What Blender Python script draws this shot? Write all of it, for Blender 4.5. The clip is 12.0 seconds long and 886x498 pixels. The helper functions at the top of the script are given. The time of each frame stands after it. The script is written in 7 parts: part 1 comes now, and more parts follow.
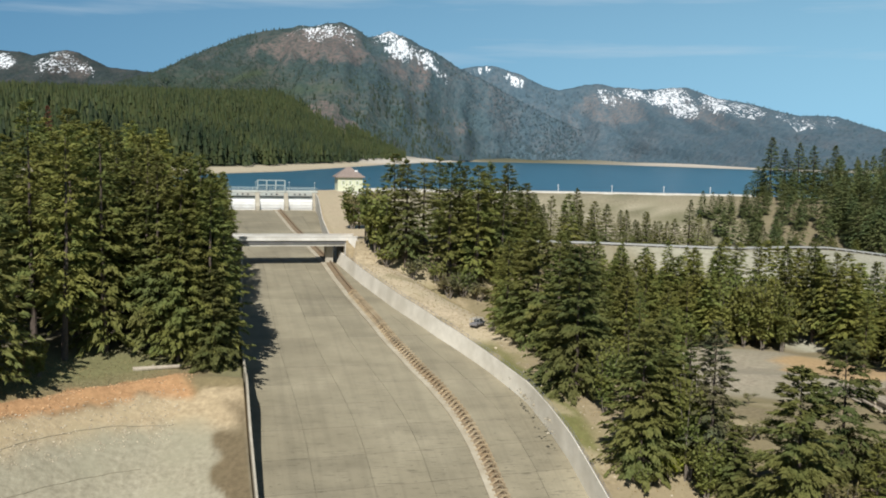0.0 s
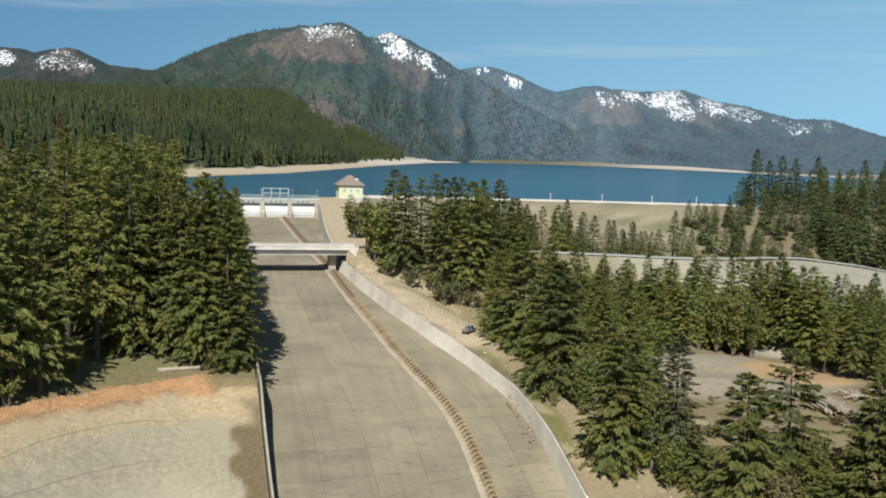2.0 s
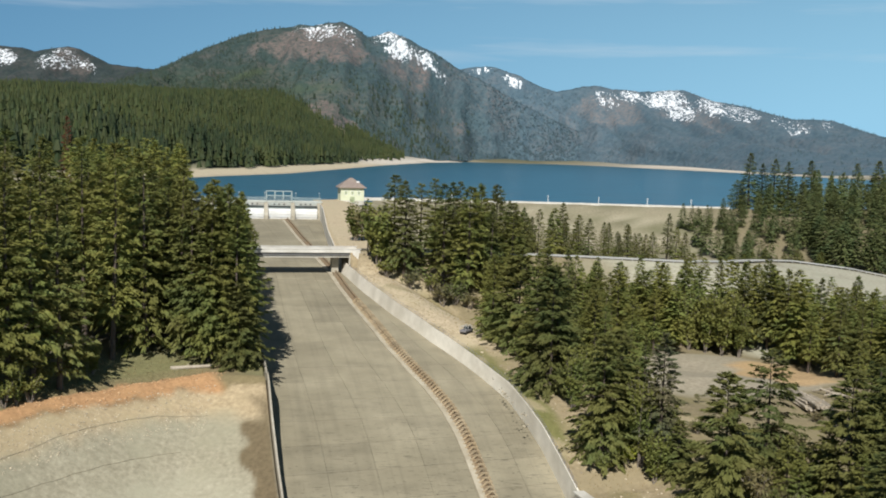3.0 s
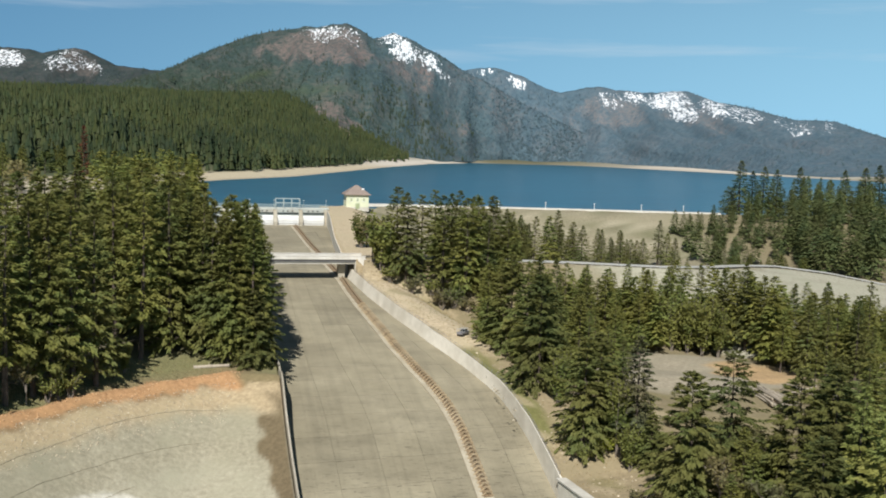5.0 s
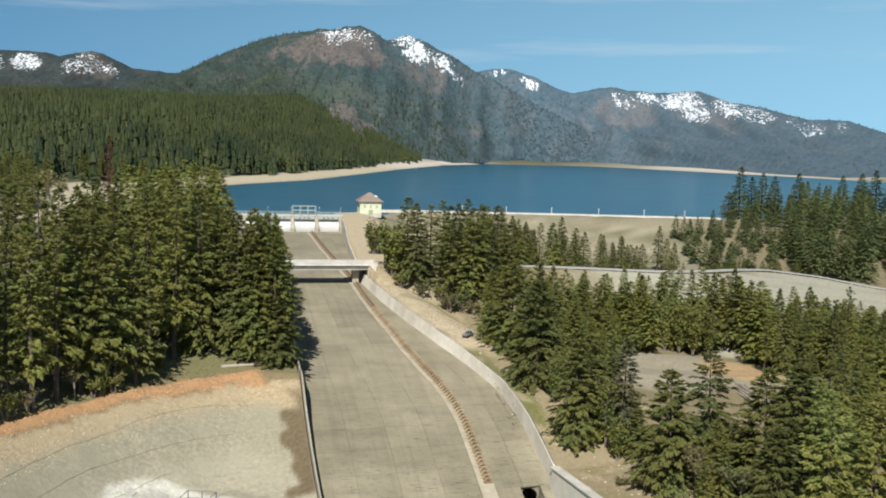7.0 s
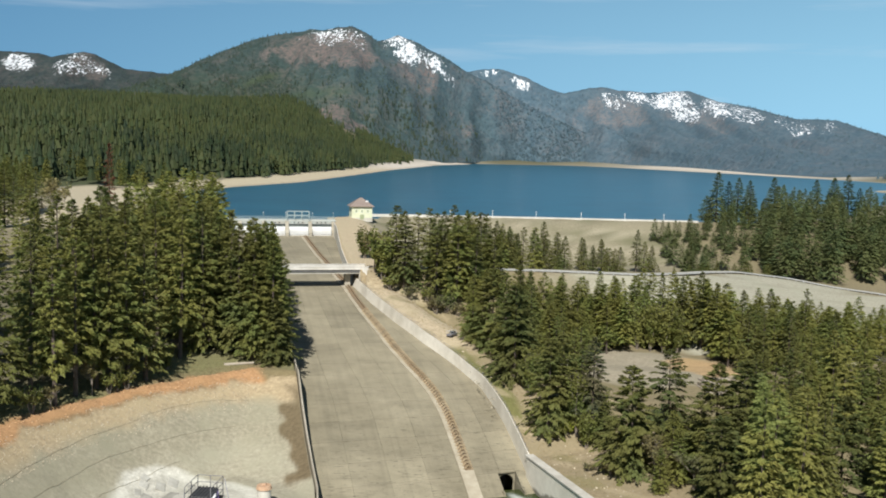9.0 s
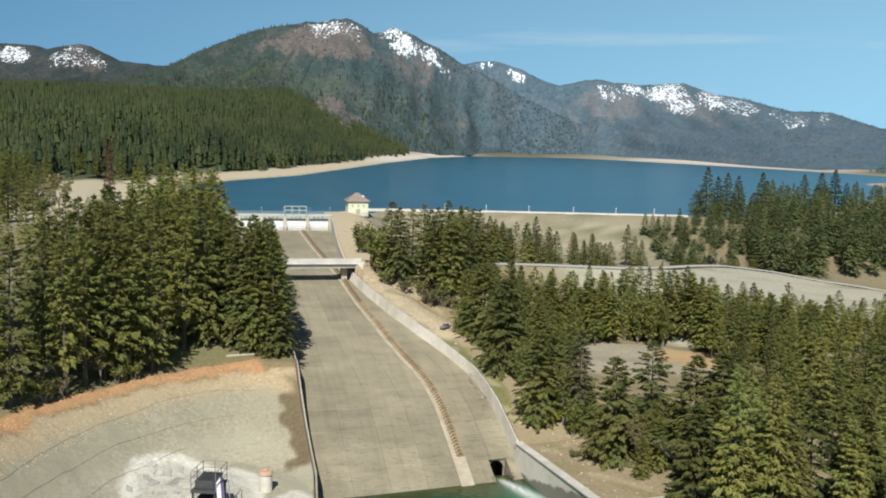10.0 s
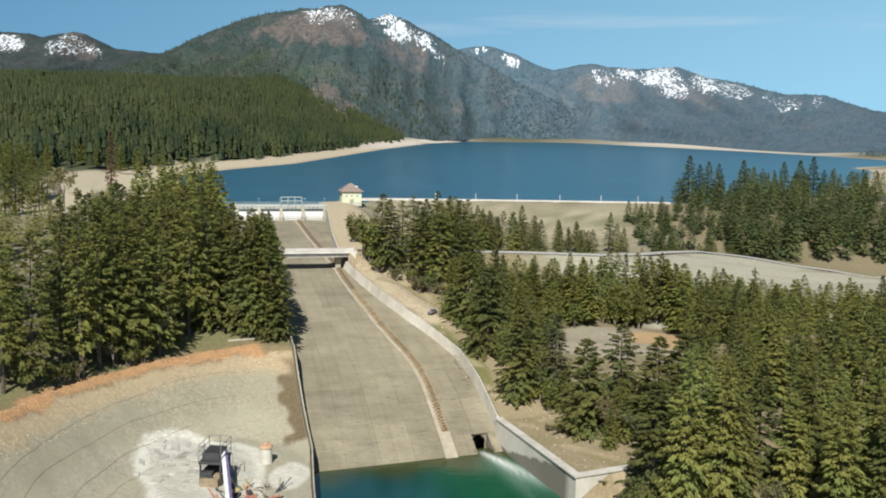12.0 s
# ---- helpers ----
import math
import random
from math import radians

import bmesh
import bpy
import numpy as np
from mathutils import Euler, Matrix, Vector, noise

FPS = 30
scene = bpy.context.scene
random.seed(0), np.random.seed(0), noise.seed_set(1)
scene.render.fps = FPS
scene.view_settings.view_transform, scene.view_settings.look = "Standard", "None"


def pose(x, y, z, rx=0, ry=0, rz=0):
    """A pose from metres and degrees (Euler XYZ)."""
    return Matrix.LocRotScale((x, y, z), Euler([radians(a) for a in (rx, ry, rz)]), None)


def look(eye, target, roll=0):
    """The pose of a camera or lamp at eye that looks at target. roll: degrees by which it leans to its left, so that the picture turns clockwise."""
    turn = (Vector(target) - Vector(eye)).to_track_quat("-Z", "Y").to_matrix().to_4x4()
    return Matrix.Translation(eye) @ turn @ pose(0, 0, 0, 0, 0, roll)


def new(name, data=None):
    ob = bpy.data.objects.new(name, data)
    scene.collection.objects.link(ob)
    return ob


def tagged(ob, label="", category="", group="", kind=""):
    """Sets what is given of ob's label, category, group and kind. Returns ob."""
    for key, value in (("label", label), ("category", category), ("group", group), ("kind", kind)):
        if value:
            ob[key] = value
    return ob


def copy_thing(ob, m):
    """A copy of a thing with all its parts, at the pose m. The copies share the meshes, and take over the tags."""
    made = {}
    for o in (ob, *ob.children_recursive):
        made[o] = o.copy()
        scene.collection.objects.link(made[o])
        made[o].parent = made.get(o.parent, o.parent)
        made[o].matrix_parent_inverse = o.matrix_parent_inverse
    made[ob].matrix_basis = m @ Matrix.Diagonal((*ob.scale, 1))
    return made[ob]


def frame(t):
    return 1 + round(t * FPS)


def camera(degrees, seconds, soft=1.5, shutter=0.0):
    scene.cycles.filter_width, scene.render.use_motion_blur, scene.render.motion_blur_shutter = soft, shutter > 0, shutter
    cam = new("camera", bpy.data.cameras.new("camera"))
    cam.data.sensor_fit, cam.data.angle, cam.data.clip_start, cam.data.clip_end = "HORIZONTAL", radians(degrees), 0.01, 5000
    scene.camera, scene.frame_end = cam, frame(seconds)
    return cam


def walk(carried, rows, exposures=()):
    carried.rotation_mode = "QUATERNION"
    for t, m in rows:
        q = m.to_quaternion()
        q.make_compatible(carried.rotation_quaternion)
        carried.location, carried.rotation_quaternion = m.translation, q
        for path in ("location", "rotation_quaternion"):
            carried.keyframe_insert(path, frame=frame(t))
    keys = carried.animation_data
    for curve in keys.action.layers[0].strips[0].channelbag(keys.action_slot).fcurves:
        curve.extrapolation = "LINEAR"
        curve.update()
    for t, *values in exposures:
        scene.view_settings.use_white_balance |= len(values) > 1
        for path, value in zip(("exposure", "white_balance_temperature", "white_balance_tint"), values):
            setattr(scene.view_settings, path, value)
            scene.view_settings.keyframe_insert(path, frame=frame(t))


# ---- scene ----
cam = camera(46.9, 12.0, 1.9)
PATH = [
    (0, (1.566, -0.046, 65.398), (1.601, 1.945, 65.214), 1.1),
    (0.5, (1.635, -5.599, 66.668), (1.672, -3.608, 66.484), 1.3),
    (1, (1.866, -11.182, 68.199), (1.903, -9.191, 68.015), 1.3),
    (1.5, (1.81, -17.031, 69.705), (1.848, -15.04, 69.52), 1.5),
    (2, (1.757, -22.721, 71.142), (1.797, -20.73, 70.956), 1.6),
    (2.5, (1.8, -28.36, 72.329), (1.84, -26.37, 72.142), 1.7),
    (3, (1.785, -34.296, 73.567), (1.825, -32.305, 73.379), 1.7),
    (5, (3.075, -58.18, 78.647), (3.106, -56.189, 78.458), 1.7),
    (5.5, (3.548, -64.167, 79.797), (3.571, -62.176, 79.607), 1.6),
    (6, (3.97, -70.651, 81.27), (3.982, -68.661, 81.079), 1.6),
    (6.5, (4.452, -76.794, 82.534), (4.457, -74.803, 82.344), 1.6),
    (7, (5.102, -83.129, 83.798), (5.106, -81.138, 83.608), 1.5),
    (9, (7.358, -108.413, 88.815), (7.377, -106.423, 88.623), 1.4),
    (9.5, (7.792, -114.797, 90.161), (7.814, -112.808, 89.961), 1.4),
    (10, (8.154, -121.256, 91.501), (8.181, -119.267, 91.293), 1.4),
    (10.5, (8.907, -127.158, 92.487), (8.936, -125.17, 92.272), 1.4),
    (11, (9.675, -132.928, 93.567), (9.705, -130.94, 93.345), 1.3),
    (11.5, (10.476, -139.114, 94.934), (10.507, -137.127, 94.703), 1.2),
    (12, (11.582, -145.698, 96.307), (11.616, -143.712, 96.069), 1.0),
]
walk(cam, [(t, look(eye, target, roll)) for t, eye, target, roll in PATH], [(0, 0.14), (3, 0.16), (6, 0.22), (9, 0.24), (12, 0.25)])

# ---- light ----
SUN_TO = Vector((-0.14, -1.0, 0.98)).normalized()
world = bpy.data.worlds.new("world")
scene.world = world
world.use_nodes = True
wn, wl = world.node_tree.nodes, world.node_tree.links
wn.clear()
sky = wn.new("ShaderNodeTexSky")
sky.sky_type = "NISHITA"
sky.sun_disc = False
sky.sun_elevation = math.asin(SUN_TO.z)
sky.sun_rotation = math.atan2(SUN_TO.x, SUN_TO.y)
sky.altitude = 600
sky.air_density, sky.dust_density, sky.ozone_density = 1.0, 0.0, 3.0
back = wn.new("ShaderNodeBackground")
back.inputs["Strength"].default_value = 0.056
wout = wn.new("ShaderNodeOutputWorld")
# thin high cloud: long faint streaks, the same all round the sky
wtc = wn.new("ShaderNodeTexCoord")
wmap = wn.new("ShaderNodeMapping")
wmap.inputs["Scale"].default_value = (1.3, 1.0, 17.0)
wmap.inputs["Rotation"].default_value = (0.0, 0.13, 0.5)
wnoise = wn.new("ShaderNodeTexNoise")
wnoise.inputs["Scale"].default_value, wnoise.inputs["Detail"].default_value, wnoise.inputs["Roughness"].default_value = 1.7, 6, 0.55
wramp = wn.new("ShaderNodeValToRGB")
wramp.color_ramp.elements[0].position, wramp.color_ramp.elements[1].position = 0.56, 0.76
wramp.color_ramp.elements[1].color = (0.5, 0.5, 0.5, 1)
wmix = wn.new("ShaderNodeMixRGB")
wmix.inputs["Color2"].default_value = (10.0, 11.4, 12.6, 1)
wl.new(wtc.outputs["Generated"], wmap.inputs["Vector"])
wl.new(wmap.outputs["Vector"], wnoise.inputs["Vector"])
wl.new(wnoise.outputs["Fac"], wramp.inputs["Fac"])
wl.new(wramp.outputs["Color"], wmix.inputs["Fac"])
wtint = wn.new("ShaderNodeMixRGB")
wtint.blend_type = "MULTIPLY"
wtint.inputs["Fac"].default_value = 1.0
wtint.inputs["Color2"].default_value = (0.66, 0.73, 0.7, 1)
wl.new(sky.outputs["Color"], wtint.inputs["Color1"])
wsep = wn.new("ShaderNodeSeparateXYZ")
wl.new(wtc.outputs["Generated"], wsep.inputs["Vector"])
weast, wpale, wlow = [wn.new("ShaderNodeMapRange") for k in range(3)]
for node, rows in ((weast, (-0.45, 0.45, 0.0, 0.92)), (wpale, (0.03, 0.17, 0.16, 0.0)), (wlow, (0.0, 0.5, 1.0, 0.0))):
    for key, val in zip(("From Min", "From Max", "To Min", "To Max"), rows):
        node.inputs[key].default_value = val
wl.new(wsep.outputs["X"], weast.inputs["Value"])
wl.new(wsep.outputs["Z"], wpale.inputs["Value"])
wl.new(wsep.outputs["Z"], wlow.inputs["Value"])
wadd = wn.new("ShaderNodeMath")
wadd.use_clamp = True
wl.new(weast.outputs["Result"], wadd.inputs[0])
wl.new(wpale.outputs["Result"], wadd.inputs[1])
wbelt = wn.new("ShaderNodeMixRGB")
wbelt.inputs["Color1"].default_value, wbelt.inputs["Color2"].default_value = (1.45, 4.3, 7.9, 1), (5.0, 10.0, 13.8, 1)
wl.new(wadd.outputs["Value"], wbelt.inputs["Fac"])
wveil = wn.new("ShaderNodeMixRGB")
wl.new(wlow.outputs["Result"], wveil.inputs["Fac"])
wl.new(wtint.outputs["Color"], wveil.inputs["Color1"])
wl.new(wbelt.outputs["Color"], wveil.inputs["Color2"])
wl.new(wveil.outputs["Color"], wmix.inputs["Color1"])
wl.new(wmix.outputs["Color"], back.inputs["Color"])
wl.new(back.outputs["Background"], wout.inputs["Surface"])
sun = new("sun", bpy.data.lights.new("sun", "SUN"))
sun.data.energy, sun.data.angle, sun.data.color = 5.0, radians(0.53), (0.975, 0.955, 0.9)
sun.matrix_world = look(SUN_TO * 300, (0, 0, 0))


# ---- materials ----
def material(name, c1, c2, scale=0.5, c3=None, scale3=0.05, rough=0.85, metal=0.0, bump=0.0, bump_scale=3.0, vary=0.0, island=0.0, attribute="", detail=5.0):
    """Two tones mixed by fine noise, a third by broad noise; optional brightness variation by object or by island, relief, and a colour attribute that multiplies."""
    m = bpy.data.materials.new(name)
    m.use_nodes = True
    n, l = m.node_tree.nodes, m.node_tree.links
    b = n["Principled BSDF"]
    b.inputs["Roughness"].default_value, b.inputs["Metallic"].default_value = rough, metal
    pos = n.new("ShaderNodeNewGeometry").outputs["Position"]

    def noise_fac(s, lo, hi):
        t = n.new("ShaderNodeTexNoise")
        t.inputs["Scale"].default_value, t.inputs["Detail"].default_value, t.inputs["Roughness"].default_value = s, detail, 0.62
        l.new(pos, t.inputs["Vector"])
        r = n.new("ShaderNodeMapRange")
        r.inputs["From Min"].default_value, r.inputs["From Max"].default_value = lo, hi
        l.new(t.outputs["Fac"], r.inputs["Value"])
        return r.outputs["Result"]

    def mix(fac, a, c, kind="MIX"):
        x = n.new("ShaderNodeMixRGB")
        x.blend_type = kind
        for sock, v in ((x.inputs["Fac"], fac), (x.inputs["Color1"], a), (x.inputs["Color2"], c)):
            if isinstance(v, (float, int)):
                sock.default_value = v
            elif isinstance(v, tuple):
                sock.default_value = (*v, 1)
            else:
                l.new(v, sock)
        return x.outputs["Color"]

    col = mix(noise_fac(scale, 0.3, 0.7), tuple(c1), tuple(c2))
    if c3:
        col = mix(noise_fac(scale3, 0.42, 0.68), col, tuple(c3))
    if attribute:
        a = n.new("ShaderNodeVertexColor")
        a.layer_name = attribute
        col = mix(1.0, a.outputs["Color"], col, "MULTIPLY")
    for amount, kind in ((vary, "object"), (island, "island")):
        if amount:
            src = n.new("ShaderNodeObjectInfo").outputs["Random"] if kind == "object" else n.new("ShaderNodeNewGeometry").outputs["Random Per Island"]
            r = n.new("ShaderNodeMapRange")
            r.inputs["To Min"].default_value, r.inputs["To Max"].default_value = 1 - amount, 1 + amount
            l.new(src, r.inputs["Value"])
            h = n.new("ShaderNodeHueSaturation")
            l.new(r.outputs["Result"], h.inputs["Value"])
            l.new(col, h.inputs["Color"])
            col = h.outputs["Color"]
    l.new(col, b.inputs["Base Color"])
    if bump:
        t = n.new("ShaderNodeTexNoise")
        t.inputs["Scale"].default_value, t.inputs["Detail"].default_value = bump_scale, 6
        l.new(pos, t.inputs["Vector"])
        k = n.new("ShaderNodeBump")
        k.inputs["Strength"].default_value, k.inputs["Distance"].default_value = min(1, bump), 0.3
        l.new(t.outputs["Fac"], k.inputs["Height"])
        l.new(k.outputs["Normal"], b.inputs["Normal"])
    return m


def leaf_material(name, dark, light, rough=0.7, patch=0.0):
    """Needles: tone by object, by island and along the height of the crown."""
    m = bpy.data.materials.new(name)
    m.use_nodes = True
    n, l = m.node_tree.nodes, m.node_tree.links
    b = n["Principled BSDF"]
    b.inputs["Roughness"].default_value = rough
    b.inputs["Specular IOR Level"].default_value = 0.25
    info, geo = n.new("ShaderNodeObjectInfo"), n.new("ShaderNodeNewGeometry")
    add = n.new("ShaderNodeMath")
    add.operation = "MULTIPLY_ADD"
    add.inputs[1].default_value = 0.22
    sub = n.new("ShaderNodeMath")
    sub.operation = "MULTIPLY"
    sub.inputs[1].default_value = 0.7
    l.new(info.outputs["Random"], sub.inputs[0])
    l.new(geo.outputs["Random Per Island"], add.inputs[0])
    l.new(sub.outputs["Value"], add.inputs[2])
    r = n.new("ShaderNodeValToRGB")
    r.color_ramp.elements[0].color, r.color_ramp.elements[1].color = (*dark, 1), (*light, 1)
    r.color_ramp.elements[0].position, r.color_ramp.elements[1].position = 0.05, 0.95
    tone = add.outputs["Value"]
    if patch:
        t = n.new("ShaderNodeTexNoise")
        t.inputs["Scale"].default_value, t.inputs["Detail"].default_value = patch, 4
        l.new(geo.outputs["Position"], t.inputs["Vector"])
        w = n.new("ShaderNodeMapRange")
        for key, val in (("From Min", 0.38), ("From Max", 0.68), ("To Min", -0.25), ("To Max", 0.75)):
            w.inputs[key].default_value = val
        l.new(t.outputs["Fac"], w.inputs["Value"])
        both_tones = n.new("ShaderNodeMath")
        l.new(tone, both_tones.inputs[0])
        l.new(w.outputs["Result"], both_tones.inputs[1])
        tone = both_tones.outputs["Value"]
    l.new(tone, r.inputs["Fac"])
    # hue drifts from tree to tree: brownish, olive, blue-green
    drift = n.new("ShaderNodeTexNoise")
    drift.inputs["Scale"].default_value, drift.inputs["Detail"].default_value = 0.11, 1.0
    l.new(geo.outputs["Position"], drift.inputs["Vector"])
    hue = n.new("ShaderNodeValToRGB")
    hue.color_ramp.elements[0].position, hue.color_ramp.elements[1].position = 0.36, 0.64
    hue.color_ramp.elements[0].color, hue.color_ramp.elements[1].color = (1.07, 0.98, 0.94, 1), (0.9, 0.99, 1.0, 1)
    mid = hue.color_ramp.elements.new(0.5)
    mid.color = (1.04, 1.0, 0.9, 1)
    l.new(drift.outputs["Fac"], hue.inputs["Fac"])
    tinted = n.new("ShaderNodeMixRGB")
    tinted.blend_type = "MULTIPLY"
    tinted.inputs["Fac"].default_value = 1.0
    l.new(r.outputs["Color"], tinted.inputs["Color1"])
    l.new(hue.outputs["Color"], tinted.inputs["Color2"])
    l.new(tinted.outputs["Color"], b.inputs["Base Color"])
    thin = n.new("ShaderNodeBsdfTranslucent")
    l.new(tinted.outputs["Color"], thin.inputs["Color"])
    both = n.new("ShaderNodeMixShader")
    both.inputs["Fac"].default_value = 0.3
    l.new(b.outputs["BSDF"], both.inputs[1])
    l.new(thin.outputs["BSDF"], both.inputs[2])
    l.new(both.outputs["Shader"], n["Material Output"].inputs["Surface"])
    return m


def water_material(name, shallow, deep, rough, ripple, ripple_scale, depth_attr=""):
    m = material(name, shallow, deep, 0.02, rough=rough, bump=0.0, attribute=depth_attr)
    n, l = m.node_tree.nodes, m.node_tree.links
    b = n["Principled BSDF"]
    b.inputs["IOR"].default_value = 1.33
    t = n.new("ShaderNodeTexNoise")
    t.inputs["Scale"].default_value, t.inputs["Detail"].default_value = ripple_scale, 4
    l.new(n.new("ShaderNodeNewGeometry").outputs["Position"], t.inputs["Vector"])
    k = n.new("ShaderNodeBump")
    k.inputs["Strength"].default_value, k.inputs["Distance"].default_value = ripple, 0.4
    l.new(t.outputs["Fac"], k.inputs["Height"])
    l.new(k.outputs["Normal"], b.inputs["Normal"])
    return m


M_GROUND = material("ground_soil", (0.64, 0.62, 0.58), (1.08, 1.07, 1.05), 0.9, (0.84, 0.85, 0.8), 0.07, 0.95, bump=0.35, bump_scale=1.7, attribute="soil", detail=9.0)
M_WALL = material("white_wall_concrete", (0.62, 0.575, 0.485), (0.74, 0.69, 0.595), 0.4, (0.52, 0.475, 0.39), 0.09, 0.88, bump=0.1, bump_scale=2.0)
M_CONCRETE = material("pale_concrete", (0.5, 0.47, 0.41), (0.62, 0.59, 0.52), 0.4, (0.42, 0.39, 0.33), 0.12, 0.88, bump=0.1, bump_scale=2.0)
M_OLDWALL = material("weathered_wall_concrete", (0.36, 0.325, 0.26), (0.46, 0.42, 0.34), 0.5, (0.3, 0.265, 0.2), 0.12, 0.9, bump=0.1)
M_WING = material("stained_wing_wall", (0.58, 0.54, 0.46), (0.68, 0.64, 0.55), 0.4, (0.5, 0.47, 0.39), 0.09, 0.88, bump=0.1, bump_scale=2.0)


def stain_wing():
    """A dark water stain on the pool side, with an uneven upper edge that rises down the pool."""
    n, l = M_WING.node_tree.nodes, M_WING.node_tree.links
    b = n["Principled BSDF"]
    col = b.inputs["Base Color"].links[0].from_socket
    geo = n.new("ShaderNodeNewGeometry")
    along = n.new("ShaderNodeVectorMath")
    along.operation = "DOT_PRODUCT"
    along.inputs[1].default_value = (-0.22, 1.0, 0.0)
    l.new(geo.outputs["Position"], along.inputs[0])
    top = n.new("ShaderNodeMapRange")
    for key, val in (("From Min", 118.0), ("From Max", 154.0), ("To Min", 3.4), ("To Max", -3.6)):
        top.inputs[key].default_value = val
    l.new(along.outputs["Value"], top.inputs["Value"])
    t = n.new("ShaderNodeTexNoise")
    t.inputs["Scale"].default_value, t.inputs["Detail"].default_value = 0.3, 5
    l.new(geo.outputs["Position"], t.inputs["Vector"])
    wave = n.new("ShaderNodeMath")
    wave.operation = "MULTIPLY_ADD"
    wave.inputs[1].default_value = 3.0
    l.new(t.outputs["Fac"], wave.inputs[0])
    l.new(top.outputs["Result"], wave.inputs[2])
    sep = n.new("ShaderNodeSeparateXYZ")
    l.new(geo.outputs["Position"], sep.inputs["Vector"])
    under = n.new("ShaderNodeMath")
    under.operation = "SUBTRACT"
    l.new(wave.outputs["Value"], under.inputs[0])
    l.new(sep.outputs["Z"], under.inputs[1])
    edge = n.new("ShaderNodeMapRange")
    for key, val in (("From Min", 1.3), ("From Max", 2.0), ("To Min", 0.0), ("To Max", 0.86)):
        edge.inputs[key].default_value = val
    l.new(under.outputs["Value"], edge.inputs["Value"])
    end = n.new("ShaderNodeMapRange")
    for key, val in (("From Min", 109.5), ("From Max", 113.0)):
        end.inputs[key].default_value = val
    l.new(along.outputs["Value"], end.inputs["Value"])
    both = n.new("ShaderNodeMath")
    both.operation = "MULTIPLY"
    l.new(edge.outputs["Result"], both.inputs[0])
    l.new(end.outputs["Result"], both.inputs[1])
    x = n.new("ShaderNodeMixRGB")
    x.inputs["Color2"].default_value = (0.14, 0.125, 0.095, 1)
    l.new(both.outputs["Value"], x.inputs["Fac"])
    l.new(col, x.inputs["Color1"])
    l.new(x.outputs["Color"], b.inputs["Base Color"])


stain_wing()
M_JOINT = material("joint_filler", (0.05, 0.042, 0.03), (0.27, 0.235, 0.165), 0.22, (0.16, 0.14, 0.1), 0.08, 0.95)
M_RUST = material("rusted_steel", (0.285, 0.205, 0.118), (0.42, 0.33, 0.205), 0.9, (0.38, 0.31, 0.21), 0.2, 0.85, metal=0.1, vary=0.2)
M_WHITE = material("white_paint", (0.74, 0.74, 0.73), (0.84, 0.84, 0.82), 0.5, (0.68, 0.67, 0.64), 0.2, 0.5)
M_STEEL = material("grey_green_steel", (0.32, 0.38, 0.38), (0.42, 0.48, 0.47), 0.6, rough=0.5, metal=0.3)
M_DARK = material("dark_steel", (0.03, 0.03, 0.035), (0.07, 0.07, 0.07), 0.8, rough=0.6)
M_HOUSE = material("pale_green_render", (0.62, 0.64, 0.45), (0.7, 0.71, 0.52), 0.5, (0.57, 0.59, 0.42), 0.2, 0.85)
M_ROOF = material("brown_roof_shingle", (0.2, 0.15, 0.13), (0.3, 0.24, 0.2), 1.2, rough=0.9)
M_CAGE = material("cage_steel", (0.2, 0.19, 0.2), (0.28, 0.27, 0.28), 0.8, rough=0.5, metal=0.3)
M_GLASS = material("dark_window_glass", (0.02, 0.025, 0.03), (0.04, 0.05, 0.06), 0.5, rough=0.1)
M_ASPHALT = material("road_asphalt", (0.1, 0.1, 0.1), (0.16, 0.155, 0.15), 0.6, rough=0.9)
M_BARK = material("bark", (0.06, 0.045, 0.035), (0.13, 0.1, 0.08), 1.5, rough=0.95)
M_DEADWOOD = material("bleached_wood", (0.27, 0.225, 0.17), (0.41, 0.355, 0.28), 1.2, rough=0.9, vary=0.25)
M_TWIG = material("bare_twigs", (0.17, 0.14, 0.11), (0.27, 0.23, 0.19), 1.0, rough=0.95)
M_NEEDLE = leaf_material("conifer_needles", (0.126, 0.138, 0.042), (0.236, 0.246, 0.07))
M_NEEDLE_DARK = leaf_material("dark_fir_needles", (0.1, 0.112, 0.038), (0.19, 0.198, 0.064))
M_LEAF_NEW = leaf_material("new_spring_leaves", (0.2, 0.25, 0.03), (0.36, 0.4, 0.06))
M_LAKE = water_material("lake_water", (0.002, 0.056, 0.1), (0.008, 0.094, 0.148), 0.28, 0.7, 0.1)
M_POOL = water_material("pool_water", (0.4, 0.4, 0.4), (0.55, 0.55, 0.55), 0.08, 0.12, 0.5, "depth")
M_FOREST = leaf_material("far_conifers", (0.034, 0.053, 0.026), (0.074, 0.092, 0.034), patch=0.012)
# distance haze put into the leaf colour: paler and bluer
M_FOREST_HAZE = leaf_material("hazed_conifers", (0.07, 0.115, 0.145), (0.108, 0.16, 0.188))


